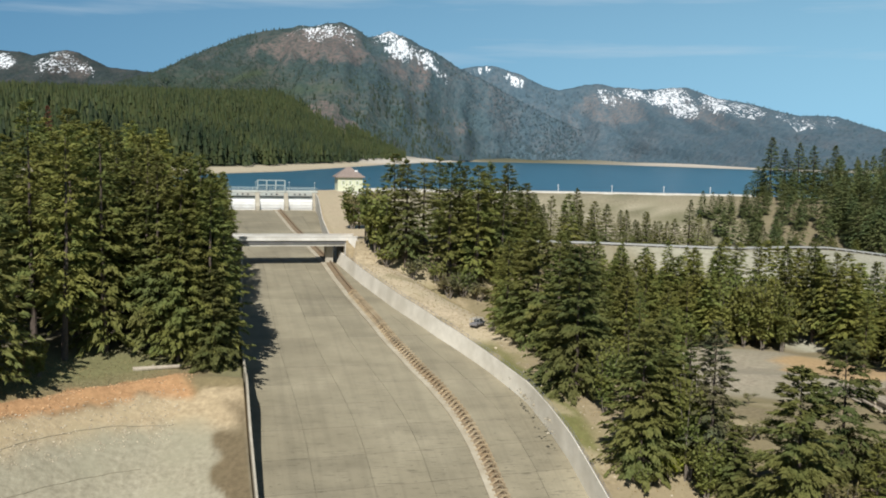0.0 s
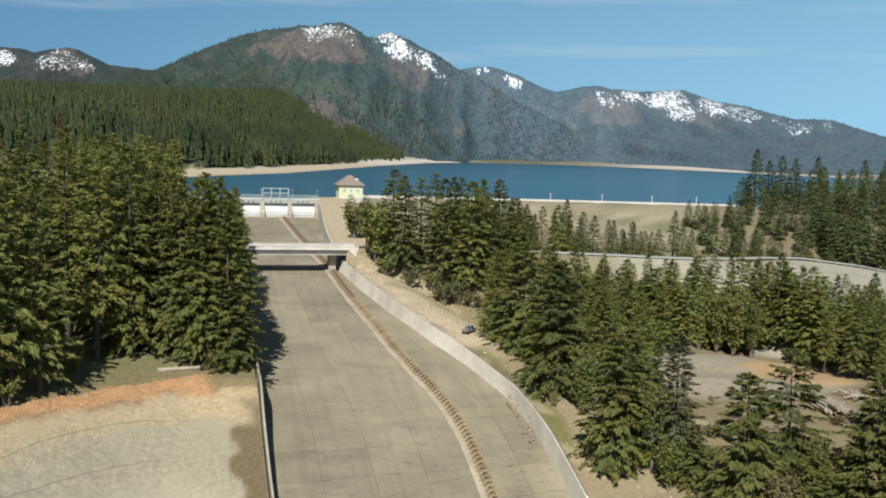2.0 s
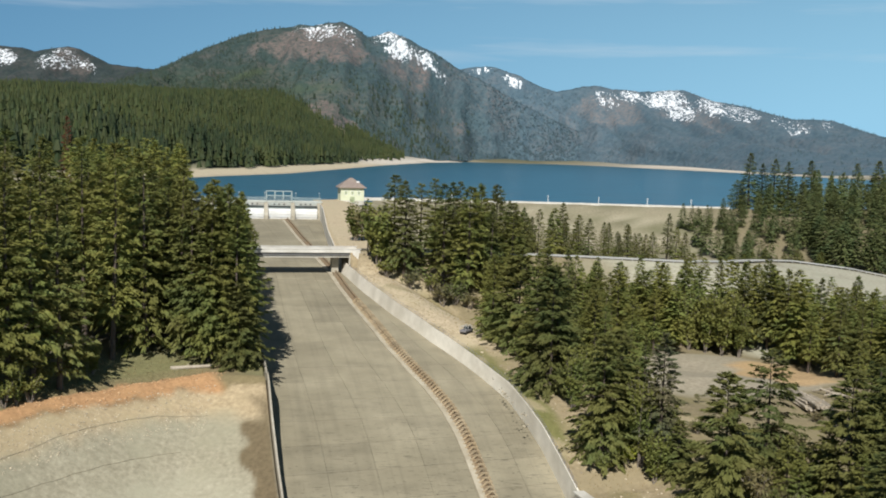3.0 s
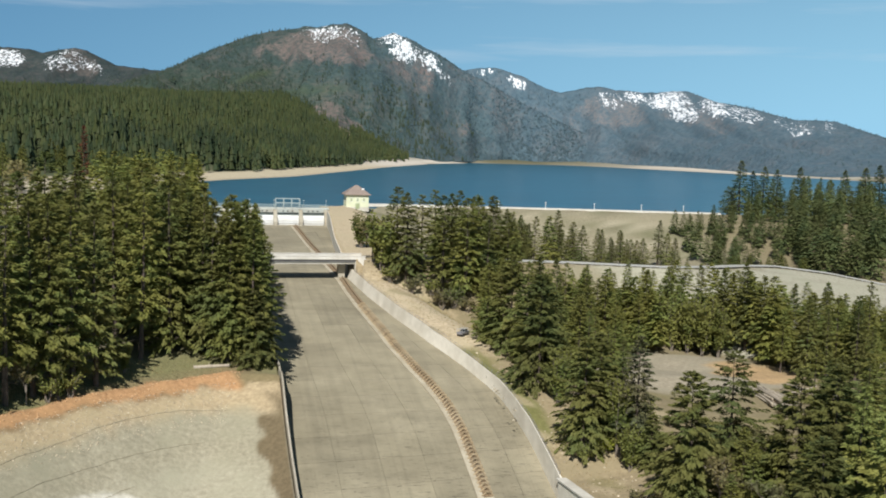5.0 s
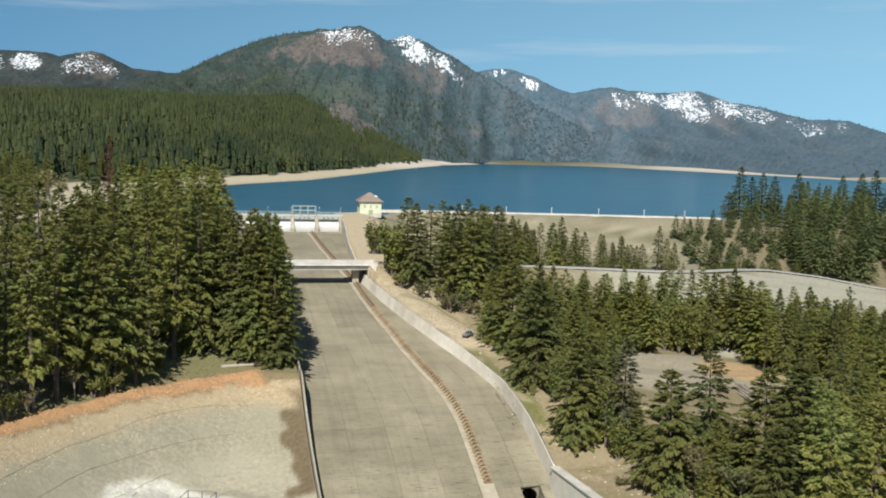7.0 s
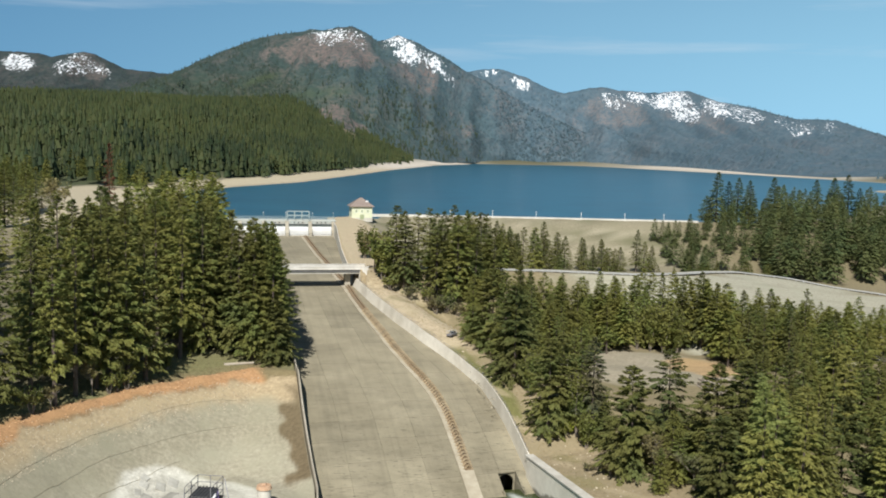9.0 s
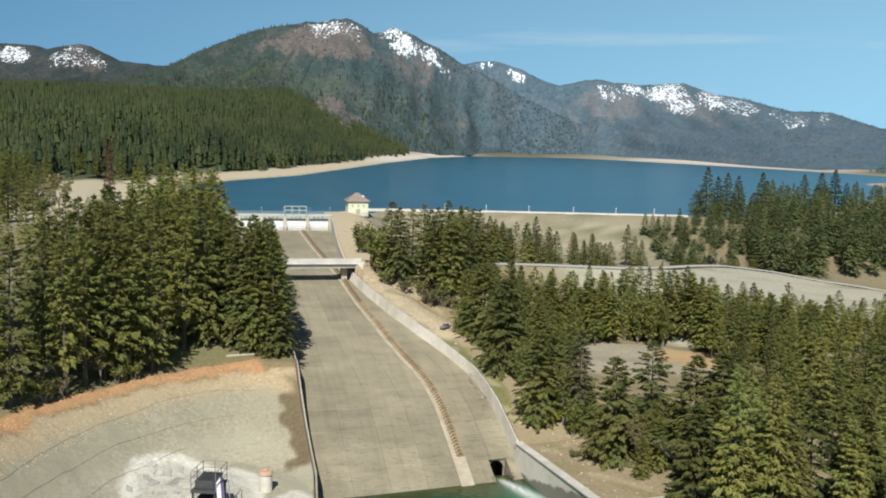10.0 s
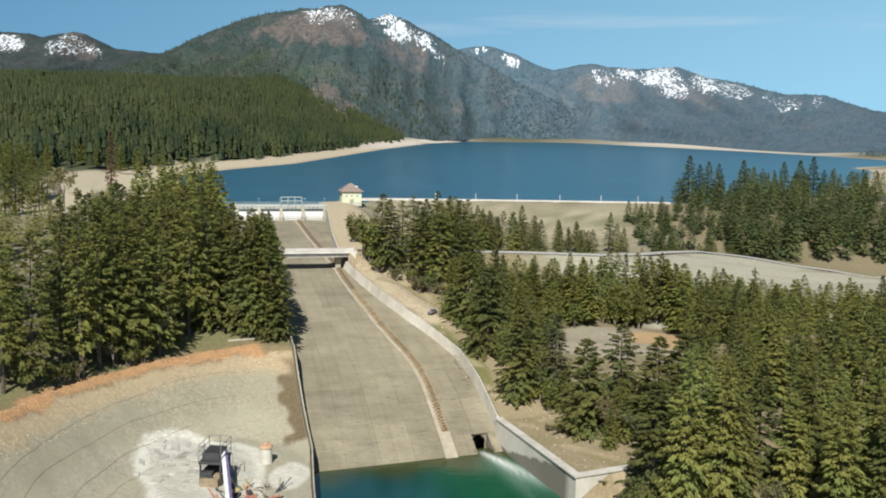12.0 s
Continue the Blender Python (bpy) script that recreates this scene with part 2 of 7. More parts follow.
def slab_material():
    """Old chute concrete: broad tone, streaks down the flow, dark blotches of lichen across it, patches that differ slab by slab."""
    m = material("weathered_slab_concrete", (0.258, 0.226, 0.154), (0.328, 0.288, 0.2), 0.12, (0.222, 0.193, 0.13), 0.035, 0.9, bump=0.12, bump_scale=2.0, vary=0.07)
    n, l = m.node_tree.nodes, m.node_tree.links
    b = n["Principled BSDF"]
    col = b.inputs["Base Color"].links[0].from_socket
    geo = n.new("ShaderNodeNewGeometry")

    sep = n.new("ShaderNodeSeparateXYZ")
    l.new(geo.outputs["Position"], sep.inputs["Vector"])

    def streak(scale, lo, hi, dark, upper=None):
        mp = n.new("ShaderNodeMapping")
        mp.vector_type = "TEXTURE"
        mp.inputs["Rotation"].default_value = (0, 0, math.atan(0.22))
        mp.inputs["Scale"].default_value = scale
        l.new(geo.outputs["Position"], mp.inputs["Vector"])
        t = n.new("ShaderNodeTexNoise")
        t.inputs["Scale"].default_value, t.inputs["Detail"].default_value, t.inputs["Roughness"].default_value = 1.0, 5, 0.6
        l.new(mp.outputs["Vector"], t.inputs["Vector"])
        r = n.new("ShaderNodeMapRange")
        for key, val in (("From Min", lo), ("From Max", hi), ("To Min", 1.0), ("To Max", dark)):
            r.inputs[key].default_value = val
        l.new(t.outputs["Fac"], r.inputs["Value"])
        if upper is not None:
            # the lower chute, long under water, is the more stained
            w = n.new("ShaderNodeMapRange")
            for key, val in (("From Min", 3.0), ("From Max", 19.0), ("To Min", dark), ("To Max", upper)):
                w.inputs[key].default_value = val
            l.new(sep.outputs["Z"], w.inputs["Value"])
            l.new(w.outputs["Result"], r.inputs["To Max"])
        return r.outputs["Result"]

    for s in (streak((2.1, 60, 60), 0.5, 0.8, 0.8), streak((0.9, 70, 70), 0.55, 0.75, 0.88), streak((4.2, 0.36, 0.36), 0.595, 0.66, 0.46, 0.88), streak((1.3, 0.6, 0.6), 0.635, 0.69, 0.42, 0.95), streak((14, 7, 7), 0.45, 0.7, 0.74, 0.84)):
        h = n.new("ShaderNodeHueSaturation")
        l.new(s, h.inputs["Value"])
        l.new(col, h.inputs["Color"])
        col = h.outputs["Color"]
    l.new(col, b.inputs["Base Color"])
    return m


M_SLAB = slab_material()

# ---- plan of the spillway: s runs up the chute, q across it ----
K = 0.22
K1 = 1 + K * K


def plan(q, s):
    return (q - K * s) / K1, (s + K * q) / K1


def qs_of(x, y):
    return x + K * y, y - K * x


def table(rows):
    a, b = zip(*rows)
    return lambda v: np.interp(v, a, b)


FLOOR = table([(90, -14), (150, -8.2), (158, -5), (166, -1.7), (175, 1.8), (186, 6.0), (197, 9.8), (208, 12.9), (219, 15.5), (230, 17.9), (240, 20), (256, 22.5), (272, 24.5), (300, 27.6), (328, 30.2), (400, 33.9), (492, 38.4), (600, 38.6)])
Q_LEFT = table([(60, 4.0), (115, 8.2), (148, 11.2), (165, 11.0), (190, 10.6), (240, 10.6), (318, 14.2), (337, 14.6), (492, -11), (600, -11)])
Q_RIGHT = table([(100, 79), (164.6, 73.6), (188, 73), (208, 71), (226, 66.2), (245, 60), (271, 53.6), (300, 48.6), (330, 45.4), (337, 44.4), (406, 48.8), (469, 54.0), (492, 55.2), (600, 55.2)])
Q_DIV = table([(150, 56.0), (178, 55.8), (194, 55.6), (205, 54.6), (218, 52.3), (225, 50.6), (242, 47.3), (264, 45.2), (284, 43.5), (304, 42.3), (337, 41.6), (418, 38.6), (490, 37.4)])
POOL_Z, LAKE_Z, CREST_Z = -5.0, 40.0, 45.4
LAKE = [(-118, 528), (-170, 640), (-250, 924), (-236, 1051), (-220, 1138), (-178, 1312), (-145, 1686), (-91, 2317), (18, 3239), (200, 3900), (351, 4145), (581, 4098), (720, 3594), (830, 3195), (919, 2873), (985, 2381), (1000, 1900), (860, 1640), (690, 1560), (700, 1440), (560, 1120), (400, 830), (330, 730), (262, 668), (206, 626), (178, 584), (75, 582), (-20, 566), (-60, 520)]


def smooth(v, a, b):
    t = np.clip((v - a) / (b - a), 0, 1)
    return t * t * (3 - 2 * t)


def lake_distance(x, y):
    """Metres outside the shoreline; negative on the water."""
    x, y = np.asarray(x, float), np.asarray(y, float)
    best, inside = np.full(x.shape, 1e9), np.zeros(x.shape, bool)
    for (ax, ay), (bx, by) in zip(LAKE, LAKE[1:] + LAKE[:1]):
        dx, dy = bx - ax, by - ay
        u = np.clip(((x - ax) * dx + (y - ay) * dy) / (dx * dx + dy * dy), 0, 1)
        best = np.minimum(best, np.hypot(x - ax - u * dx, y - ay - u * dy))
        if dy:
            inside ^= ((ay > y) != (by > y)) & (x < ax + (y - ay) / dy * dx)
    return np.where(inside, -best, best)


ROAD_Y = table([(-30, 318), (-18, 322), (10, 333), (60, 343), (100, 350), (122, 365), (142, 388), (160, 402), (187, 409), (213, 412), (258, 412), (330, 408), (430, 400)])
ROAD_Z = table([(-18, 38.2), (10, 37.8), (60, 36.4), (100, 34.9), (122, 33.9), (142, 32.4), (160, 31.2), (187, 28), (213, 23.4), (235, 20.8), (258, 17.2), (330, 14), (430, 13)])


def fill_run(x):
    """Metres out for each metre down on the stone fill below the road: steep by the bridge, a long gentle apron to the east."""
    return 1.75 + 4.5 * smooth(np.asarray(x, float), 92, 165)


def flats(x, y):
    """1 on the open sand west of the lake, 0 well off it."""
    ax, ay, dx, dy = -225.0, 470.0, -80.0, 360.0
    u = np.clip(((x - ax) * dx + (y - ay) * dy) / (dx * dx + dy * dy), 0, 1)
    return 1 - smooth(np.hypot(x - ax - u * dx, y - ay - u * dy), 22, 36)


def wobble(x, y, size, seed=0.0):
    """Cheap smooth relief from a few sines, -1 to 1."""
    a, b = x / size, y / size
    return (np.sin(a * 1.3 + 2.1 * np.sin(b * 0.7 + seed) + seed) + np.sin(b * 1.7 + 1.6 * np.sin(a * 0.9 - seed)) + np.sin((a + b) * 2.3 + seed * 2)) / 3


def scar_at(x, y):
    """Below 1 on the old clearing that runs down the hill above the beach."""
    return np.hypot((x + 268 + 0.1 * (y - 2950)) / 95, (y - 2950) / 230)


def pit_ring(x, y):
    """How far out a place lies in the pit, 1 on its rim: a rounded corner to the north-west, open to the south."""
    u, v = (np.asarray(x, float) + 45) / 47, (np.asarray(y, float) - 120) / 73
    a, b = np.abs(u), np.abs(v)
    north = np.where(u < 0, (a ** 1.35 + b ** 1.35) ** (1 / 1.35), np.hypot(a * 0.85, b))
    south = np.maximum(np.where(u < 0, a - 0.35 * b, 0.85 * a), 0.6 * b)
    return np.where(v > 0, north, south)


def ring_xy(a, r):
    """A place on the pit's outline, or on a smaller one within it."""
    c, s = math.cos(a), math.sin(a)
    k = r / max(0.3, float(pit_ring(-45 + 47 * c, 120 + 73 * s)))
    return -45 + 47 * k * c, 120 + 73 * k * s


def ground_z(x, y):
    """Height of the land outside the chute."""
    x, y = np.asarray(x, float), np.asarray(y, float)
    q, s = qs_of(x, y)
    floor = FLOOR(s)
    # bank west of the chute: an excavated bowl, a plateau and the wooded slope up to the abutment
    ring = pit_ring(x, y)
    bowl = 1.5 + 18.5 * np.clip((ring - 0.48) / 0.52, 0, 1) ** 1.1
    out = np.clip(Q_LEFT(s) - q, 0, 400)
    plateau = 20 + 9 * np.clip(ring - 1, 0, 0.6)
    plateau = np.maximum(plateau, np.where(s > 205, np.minimum(floor + 4.6 + 0.9 * smooth(s, 330, 480), 46) - 0.02 * out, -50))
    berm = np.exp(-((ring - 1.05) / 0.028) ** 2) * (0.9 + 0.5 * wobble(x, y, 3.1, 2.0))
    west = np.where(ring < 1, bowl, plateau) + berm + 0.35 * wobble(x, y, 11) * smooth(ring, 0.45, 0.7)
    # bank east of the chute
    e = np.clip(q - Q_RIGHT(s), 0, 1000)
    top = np.where(s < 164.6, 3.4, floor + 3.5 + 2.2 * (1 - smooth(s, 165, 230)))
    land = np.interp(y, [60, 100, 130, 170, 200, 240, 262, 290, 310, 340], [0, 1.5, 4, 8.5, 12.5, 14.5, 11.5, 11, 14, 20])
    land = land + 0.8 * wobble(x, y, 17, 1.0)
    east = top + (land - top) * smooth(e, 6, 46)
    east = east - 7 * (1 - smooth(s, 105.5, 109)) * (1 - smooth(e, 6, 30)) * smooth(s, 40, 90)
    ry, rz = ROAD_Y(x), ROAD_Z(x)
    fill = np.where(y < ry - 5.5, rz - (ry - 5.5 - y) / fill_run(x), rz)
    behind = np.interp(y, [320, 360, 430, 500, 563, 569, 574, 610], [36, 30, 24, 22.5, CREST_Z, CREST_Z, CREST_Z, 33])
    abutment = 24 + 19 * smooth(y, 425, 545)
    behind = behind + (np.maximum(behind, abutment) - behind) * smooth(x, 146, 184)
    fill = np.where(y > ry + 5.5, rz + (behind - rz) * smooth(y, ry + 5.5, ry + 40), fill)
    bank = np.interp(s, [300, 330, 400, 470, 492, 520], [37.5, 38.2, 40.5, 45, 46, 46])
    bank = bank + (fill - bank) * smooth(e, 14, 60)
    upper = np.where(s > 322, bank, -60)
    east = np.maximum(east, np.where((x > -20), fill, -60))
    east = np.where(s > 322, np.where(e < 60, bank, fill), east)
    near = np.where(q < (Q_LEFT(s) + Q_RIGHT(s)) / 2, west, east)
    # lake shore, wooded hills
    d = lake_distance(x, y)
    beach = LAKE_Z + np.minimum(np.clip(d, 0, None), 75) * 0.085 + np.where(d < 0, np.clip(d, -70, 0) * 0.12, 0)
    rise = np.where(x < 400, 0.5, 0.05) * np.clip(d - 70, 0, None)
    cap = np.where(x < 400, np.clip(30 + 0.062 * (y - 100), 50, 205) * smooth(y, 820, 1250) + 47 * (1 - smooth(y, 820, 1250)), 62)
    cap = cap + (60 - cap) * smooth(y, 2900, 3300)
    hill = np.minimum(beach + rise, np.maximum(cap + 10 * wobble(x, y, 160, 2.0) * smooth(y, 900, 1300), beach))
    far = np.where(d > 0, hill, beach)
    w = smooth(y, 500, 590) * np.where((x > -75) & (x < 215), 0, 1)
    w = np.maximum(w, smooth(y, 585, 620))
    w = np.maximum(w, smooth(-d, 0, 6) * np.where((y > 505) & (x < 0), 1, 0))
    z = near + (far - near) * w
    return z + 0.12 * wobble(x, y, 3.1, 4.0)


def gz(x, y):
    return float(ground_z(np.array([x]), np.array([y]))[0])


# ---- mesh helpers ----
def mesh_object(name, bm, mat, parent=None, label=""):
    me = bpy.data.meshes.new(name)
    bm.to_mesh(me)
    bm.free()
    me.materials.append(mat)
    ob = new(name, me)
    if parent:
        ob.parent = parent
    if label:
        ob["label"] = label
    return ob


part = mesh_object


def grid_object(name, verts, faces, mat, smooth_shade=False, colors=None, layer="soil"):
    me = bpy.data.meshes.new(name)
    me.from_pydata(verts, [], faces)
    me.materials.append(mat)
    if smooth_shade:
        me.polygons.foreach_set("use_smooth", [True] * len(me.polygons))
    if colors is not None:
        a = me.color_attributes.new(layer, "FLOAT_COLOR", "POINT")
        a.data.foreach_set("color", np.hstack([colors, np.ones((len(colors), 1))]).astype(np.float32).ravel())
    me.update()
    return new(name, me)


def add_box(bm, x0, x1, y0, y1, z0, z1, m=None, bevel=0.0):
    r = bmesh.ops.create_cube(bm, size=1.0)["verts"]
    for v in r:
        v.co = Vector((x0 + (v.co.x + 0.5) * (x1 - x0), y0 + (v.co.y + 0.5) * (y1 - y0), z0 + (v.co.z + 0.5) * (z1 - z0)))
        if m:
            v.co = m @ v.co
    if bevel:
        bmesh.ops.bevel(bm, geom=list({e for v in r for e in v.link_edges}), offset=bevel, segments=1, affect="EDGES")


def add_tube(bm, a, b, r0, r1=None, sides=6):
    a, b = Vector(a), Vector(b)
    d = b - a
    m = Matrix.Translation((a + b) / 2) @ d.to_track_quat("Z", "Y").to_matrix().to_4x4()
    bmesh.ops.create_cone(bm, cap_ends=True, segments=sides, radius1=r0, radius2=r0 if r1 is None else r1, depth=d.length, matrix=m)


def add_prism(bm, ring, z0, z1):
    """A vertical prism over a plan ring of (x, y); z0 and z1 may be lists."""
    k = len(ring)
    za = z0 if hasattr(z0, "__len__") else [z0] * k
    zb = z1 if hasattr(z1, "__len__") else [z1] * k
    lo = [bm.verts.new((x, y, z)) for (x, y), z in zip(ring, za)]
    hi = [bm.verts.new((x, y, z)) for (x, y), z in zip(ring, zb)]
    bm.faces.new(hi)
    bm.faces.new(lo[::-1])
    for i in range(k):
        j = (i + 1) % k
        bm.faces.new((lo[i], lo[j], hi[j], hi[i]))


def strip_wall(bm, rows):
    """A wall from rows of four corners (inner bottom, inner top, outer top, outer bottom), closed at its ends."""
    rings = [[bm.verts.new(p) for p in row] for row in rows]
    for a, b in zip(rings, rings[1:]):
        for i in range(4):
            j = (i + 1) % 4
            bm.faces.new((a[i], b[i], b[j], a[j]))
    bm.faces.new(rings[0])
    bm.faces.new(rings[-1][::-1])
    bmesh.ops.recalc_face_normals(bm, faces=bm.faces)


def at(q, s, z):
    x, y = plan(q, s)
    return Vector((float(x), float(y), float(z)))


TURN_CHUTE = math.atan(K)  # the chute's cross direction, turned from the x axis


def chute_pose(q, s, z):
    return Matrix.Translation(at(q, s, z)) @ Matrix.Rotation(TURN_CHUTE, 4, "Z")


def thing(name, label, category, group="", m=None):
    ob = tagged(new(name), label, category, group)
    if m is not None:
        ob.matrix_world = m
    return ob


# ---- ground: one sheet, its columns set along the chute's walls ----
def spread(first, step, count, growth):
    out, v, d = [], first, step
    for i in range(count):
        out.append(v)
        v += d
        d *= growth
    return out


OUT = [0.9, 1.4, 2.2] + spread(3.0, 0.7, 38, 1.0) + spread(29.6, 1.25, 50, 1.0) + spread(92.5, 4.5, 34, 1.135)
OUT = [v for v in OUT if v < 4200] + [4200]
IN = [0.0, 0.03, 0.25, 0.5, 0.75, 0.97, 1.0]
S_ROWS = [-2600, -1500, -900, -600, -400, -280, -200, -140, -90, -50, -20, 5, 25, 42, 56, 68, 78, 86] + spread(92, 1.1, 217, 1.0) + spread(331, 5, 36, 1.0) + spread(515, 6, 24, 1.012) + spread(680, 14, 66, 1.032)
S_ROWS = [v for v in S_ROWS if v < 4300] + [4350]


def soil(x, y, z):
    """Base colour of the bare and grown soil."""
    n = len(x)
    q, s = qs_of(x, y)
    w1, w2 = wobble(x, y, 6.0, 0.7), wobble(x, y, 23.0, 1.9)
    jig = 1.4 * wobble(x, y, 2.7, 3.3) + 2.0 * w1
    col = np.tile((0.16, 0.14, 0.09), (n, 1))

    def lay(mask, c):
        m = np.clip(mask, 0, 1)[:, None]
        col[:] = col * (1 - m) + np.array(c) * m

    ring = pit_ring(x, y) + 0.012 * jig
    west = q < Q_LEFT(s)
    lay(smooth(s, 300, 340) * 0.6, (0.3, 0.255, 0.165))
    # west: meadow, red spoil bank, sand, sprayed grey slope
    near_w = np.where(west & (y < 330), 1.0, 0.0)
    lay(near_w * (1 - smooth(ring, 1.3, 1.6)), (0.2, 0.19, 0.085))
    lay(near_w * (1 - smooth(ring, 1.12, 1.2)) * smooth(w2, -0.5, 0.3), (0.24, 0.19, 0.1))
    lay(near_w * (1 - smooth(ring - 0.02 * smooth(-x, 60, 95), 1.085, 1.105)) * smooth(Q_LEFT(s) - q + 0.8 * jig, 9, 14), (0.46, 0.265, 0.13))
    lay(near_w * (1 - smooth(ring, 0.985, 1.005)), (0.45, 0.355, 0.225))
    # shade under the red bank's edge, painted as a broken dark brown line
    ledge_shade = np.exp(-((ring - 0.992) / 0.011) ** 2) * smooth(wobble(x, y, 5.3, 8.1) + 0.35, -0.2, 0.4) * smooth(Q_LEFT(s) - q, 12, 18)
    lay(near_w * 0.7 * ledge_shade, (0.2, 0.125, 0.06))
    lay(near_w * (1 - smooth(ring, 0.83, 0.93)), (0.345, 0.315, 0.232))
    lay(near_w * (1 - smooth(ring, 0.60, 0.72)), (0.39, 0.36, 0.275))
    u = np.clip(((x + 51) * 11 - (y - 134) * 38) / (11 * 11 + 38 * 38), 0, 1)
    disc = np.hypot(x + 51 - 11 * u, y - 134 + 38 * u) / (18.5 - 5 * u) + 0.02 * jig
    lay(near_w * (1 - smooth(disc, 0.92, 1.02)), (0.66, 0.64, 0.57))
    lay(near_w * (1 - smooth(disc, 0.74, 0.84)) * (0.6 + 0.4 * smooth(wobble(x, y, 2.4, 5.0), -0.3, 0.3)), (0.5, 0.485, 0.425))
    pad = np.hypot((x + 24.5) / 6, (y - 123) / 12) + 0.03 * jig
    lay(near_w * (1 - smooth(pad, 0.8, 1.0)), (0.62, 0.6, 0.53))
    wet = smooth(Q_LEFT(s) - q, 0.5, 1.2) * (1 - smooth(Q_LEFT(s) - q + 1.3 * jig, 6.0, 7.6)) * smooth(s + 2 * jig, 151, 156) * (1 - smooth(s + 2 * jig, 190, 195))
    lay(near_w * wet, (0.17, 0.13, 0.075))
    lay(near_w * (1 - smooth(Q_LEFT(s) - q, 3, 9)) * smooth(s, 203, 208), (0.22, 0.2, 0.1))
    # east: dry grass and gravel, a green verge, the lot, the stone fill below the road
    near_e = np.where((q > Q_RIGHT(s)) & (y < 420), 1.0, 0.0)
    e = q - Q_RIGHT(s)
    lay(near_e, (0.25, 0.205, 0.12))
    lay(near_e * (1 - smooth(e + jig, 20, 34)) * smooth(s, 80, 120), (0.33, 0.265, 0.165))
    lay(near_e * (1 - smooth(e + 0.6 * jig, 3.5, 6.5)) * smooth(s, 172, 185) * (1 - smooth(s, 285, 305)), (0.17, 0.17, 0.055))
    lay(near_e * (1 - smooth(e + jig, 14, 26)) * smooth(s + jig, 226, 236) * (1 - smooth(s, 300, 325)), (0.56, 0.46, 0.32))
    lay(near_e * (1 - smooth(e, 40, 70)) * smooth(wobble(x, y, 6.5, 3.3), 0.15, 0.6) * 0.55, (0.25, 0.22, 0.1))
    lay(near_e * (1 - smooth(e, 40, 70)) * smooth(wobble(x, y, 4.1, 7.7), 0.25, 0.7) * 0.6, (0.46, 0.375, 0.25))
    lot = np.hypot((x - 86) / 34, (y - 255) / 36) + 0.03 * jig
    lay(near_e * (1 - smooth(lot, 0.9, 1.05)), (0.37, 0.325, 0.245))
    lay(near_e * (1 - smooth(np.hypot((x - 107) / 14, (y - 256) / 24) + 0.05 * jig, 0.8, 1.0)), (0.5, 0.345, 0.185))
    ry, rz = ROAD_Y(x), ROAD_Z(x)
    slope = smooth(x + jig * 3, 52, 84) * np.where((y < ry - 4) & ((np.abs(z - (rz - (ry - 5.5 - y) / fill_run(x))) < 1.0) | ((x > 118) & (y > 286 + 2 * jig))), 1.0, 0.0)
    lay(near_e * slope, (0.405, 0.385, 0.305))
    lay(near_e * slope * smooth(np.sin(z * 2.1 + 0.4 * jig), 0.86, 0.97) * 0.5, (0.29, 0.275, 0.21))
    lay(np.where((s > 335) & (e > -2) & (e < 26) & (q > 20), 1.0, 0) * (1 - smooth(s, 585, 600)), (0.52, 0.425, 0.29))
    # dam face, shore, forest floor
    dam = np.where((x > -60) & (y > 425) & (y < 566), 1.0, 0.0) * np.maximum(smooth(x, -30, 10), smooth(y, 500, 520)) * smooth(e, 20, 28)
    lay(dam, (0.31, 0.275, 0.19))
    lay(dam * smooth(wobble(x / 3, y, 9, 2.2), 0.0, 0.7), (0.19, 0.18, 0.105))
    lay(dam * smooth(wobble(x / 4, y * 1.6, 4.5, 6.1), 0.25, 0.8) * 0.7, (0.43, 0.385, 0.285))
    lay(dam * smooth(np.sin(z * 1.05 + 0.25 * jig), 0.8, 0.97) * 0.45, (0.17, 0.155, 0.1))
    lay(smooth(x, 150, 180) * np.where((y > ry + 5) & (y < 640), 1.0, 0.0), (0.24, 0.2, 0.12))
    d = lake_distance(x, y)
    far = np.where(y > 600, 1.0, 0.0) * np.where(d > -90, 1.0, 0.0)
    far = np.maximum(far, np.where((x < -150) & (y > 480), 1.0, 0.0))
    lay(far, (0.062, 0.075, 0.03))
    lay(flats(x, y) * np.where(x < -120, 1.0, 0.0), (0.5, 0.43, 0.31))
    lay(far * (1 - smooth(d + 9 * w1, 58, 74)), (0.55, 0.47, 0.34))
    lay(far * smooth(y, 2000, 2700) * (1 - smooth(d, 80, 120)), (0.66, 0.59, 0.52))
    lay(far * (1 - smooth(d, 2, 10)), (0.4, 0.34, 0.25))
    scar = scar_at(x, y)
    lay(far * (1 - smooth(scar + 0.1 * w2, 0.7, 1.0)), (0.2, 0.165, 0.09))
    return col


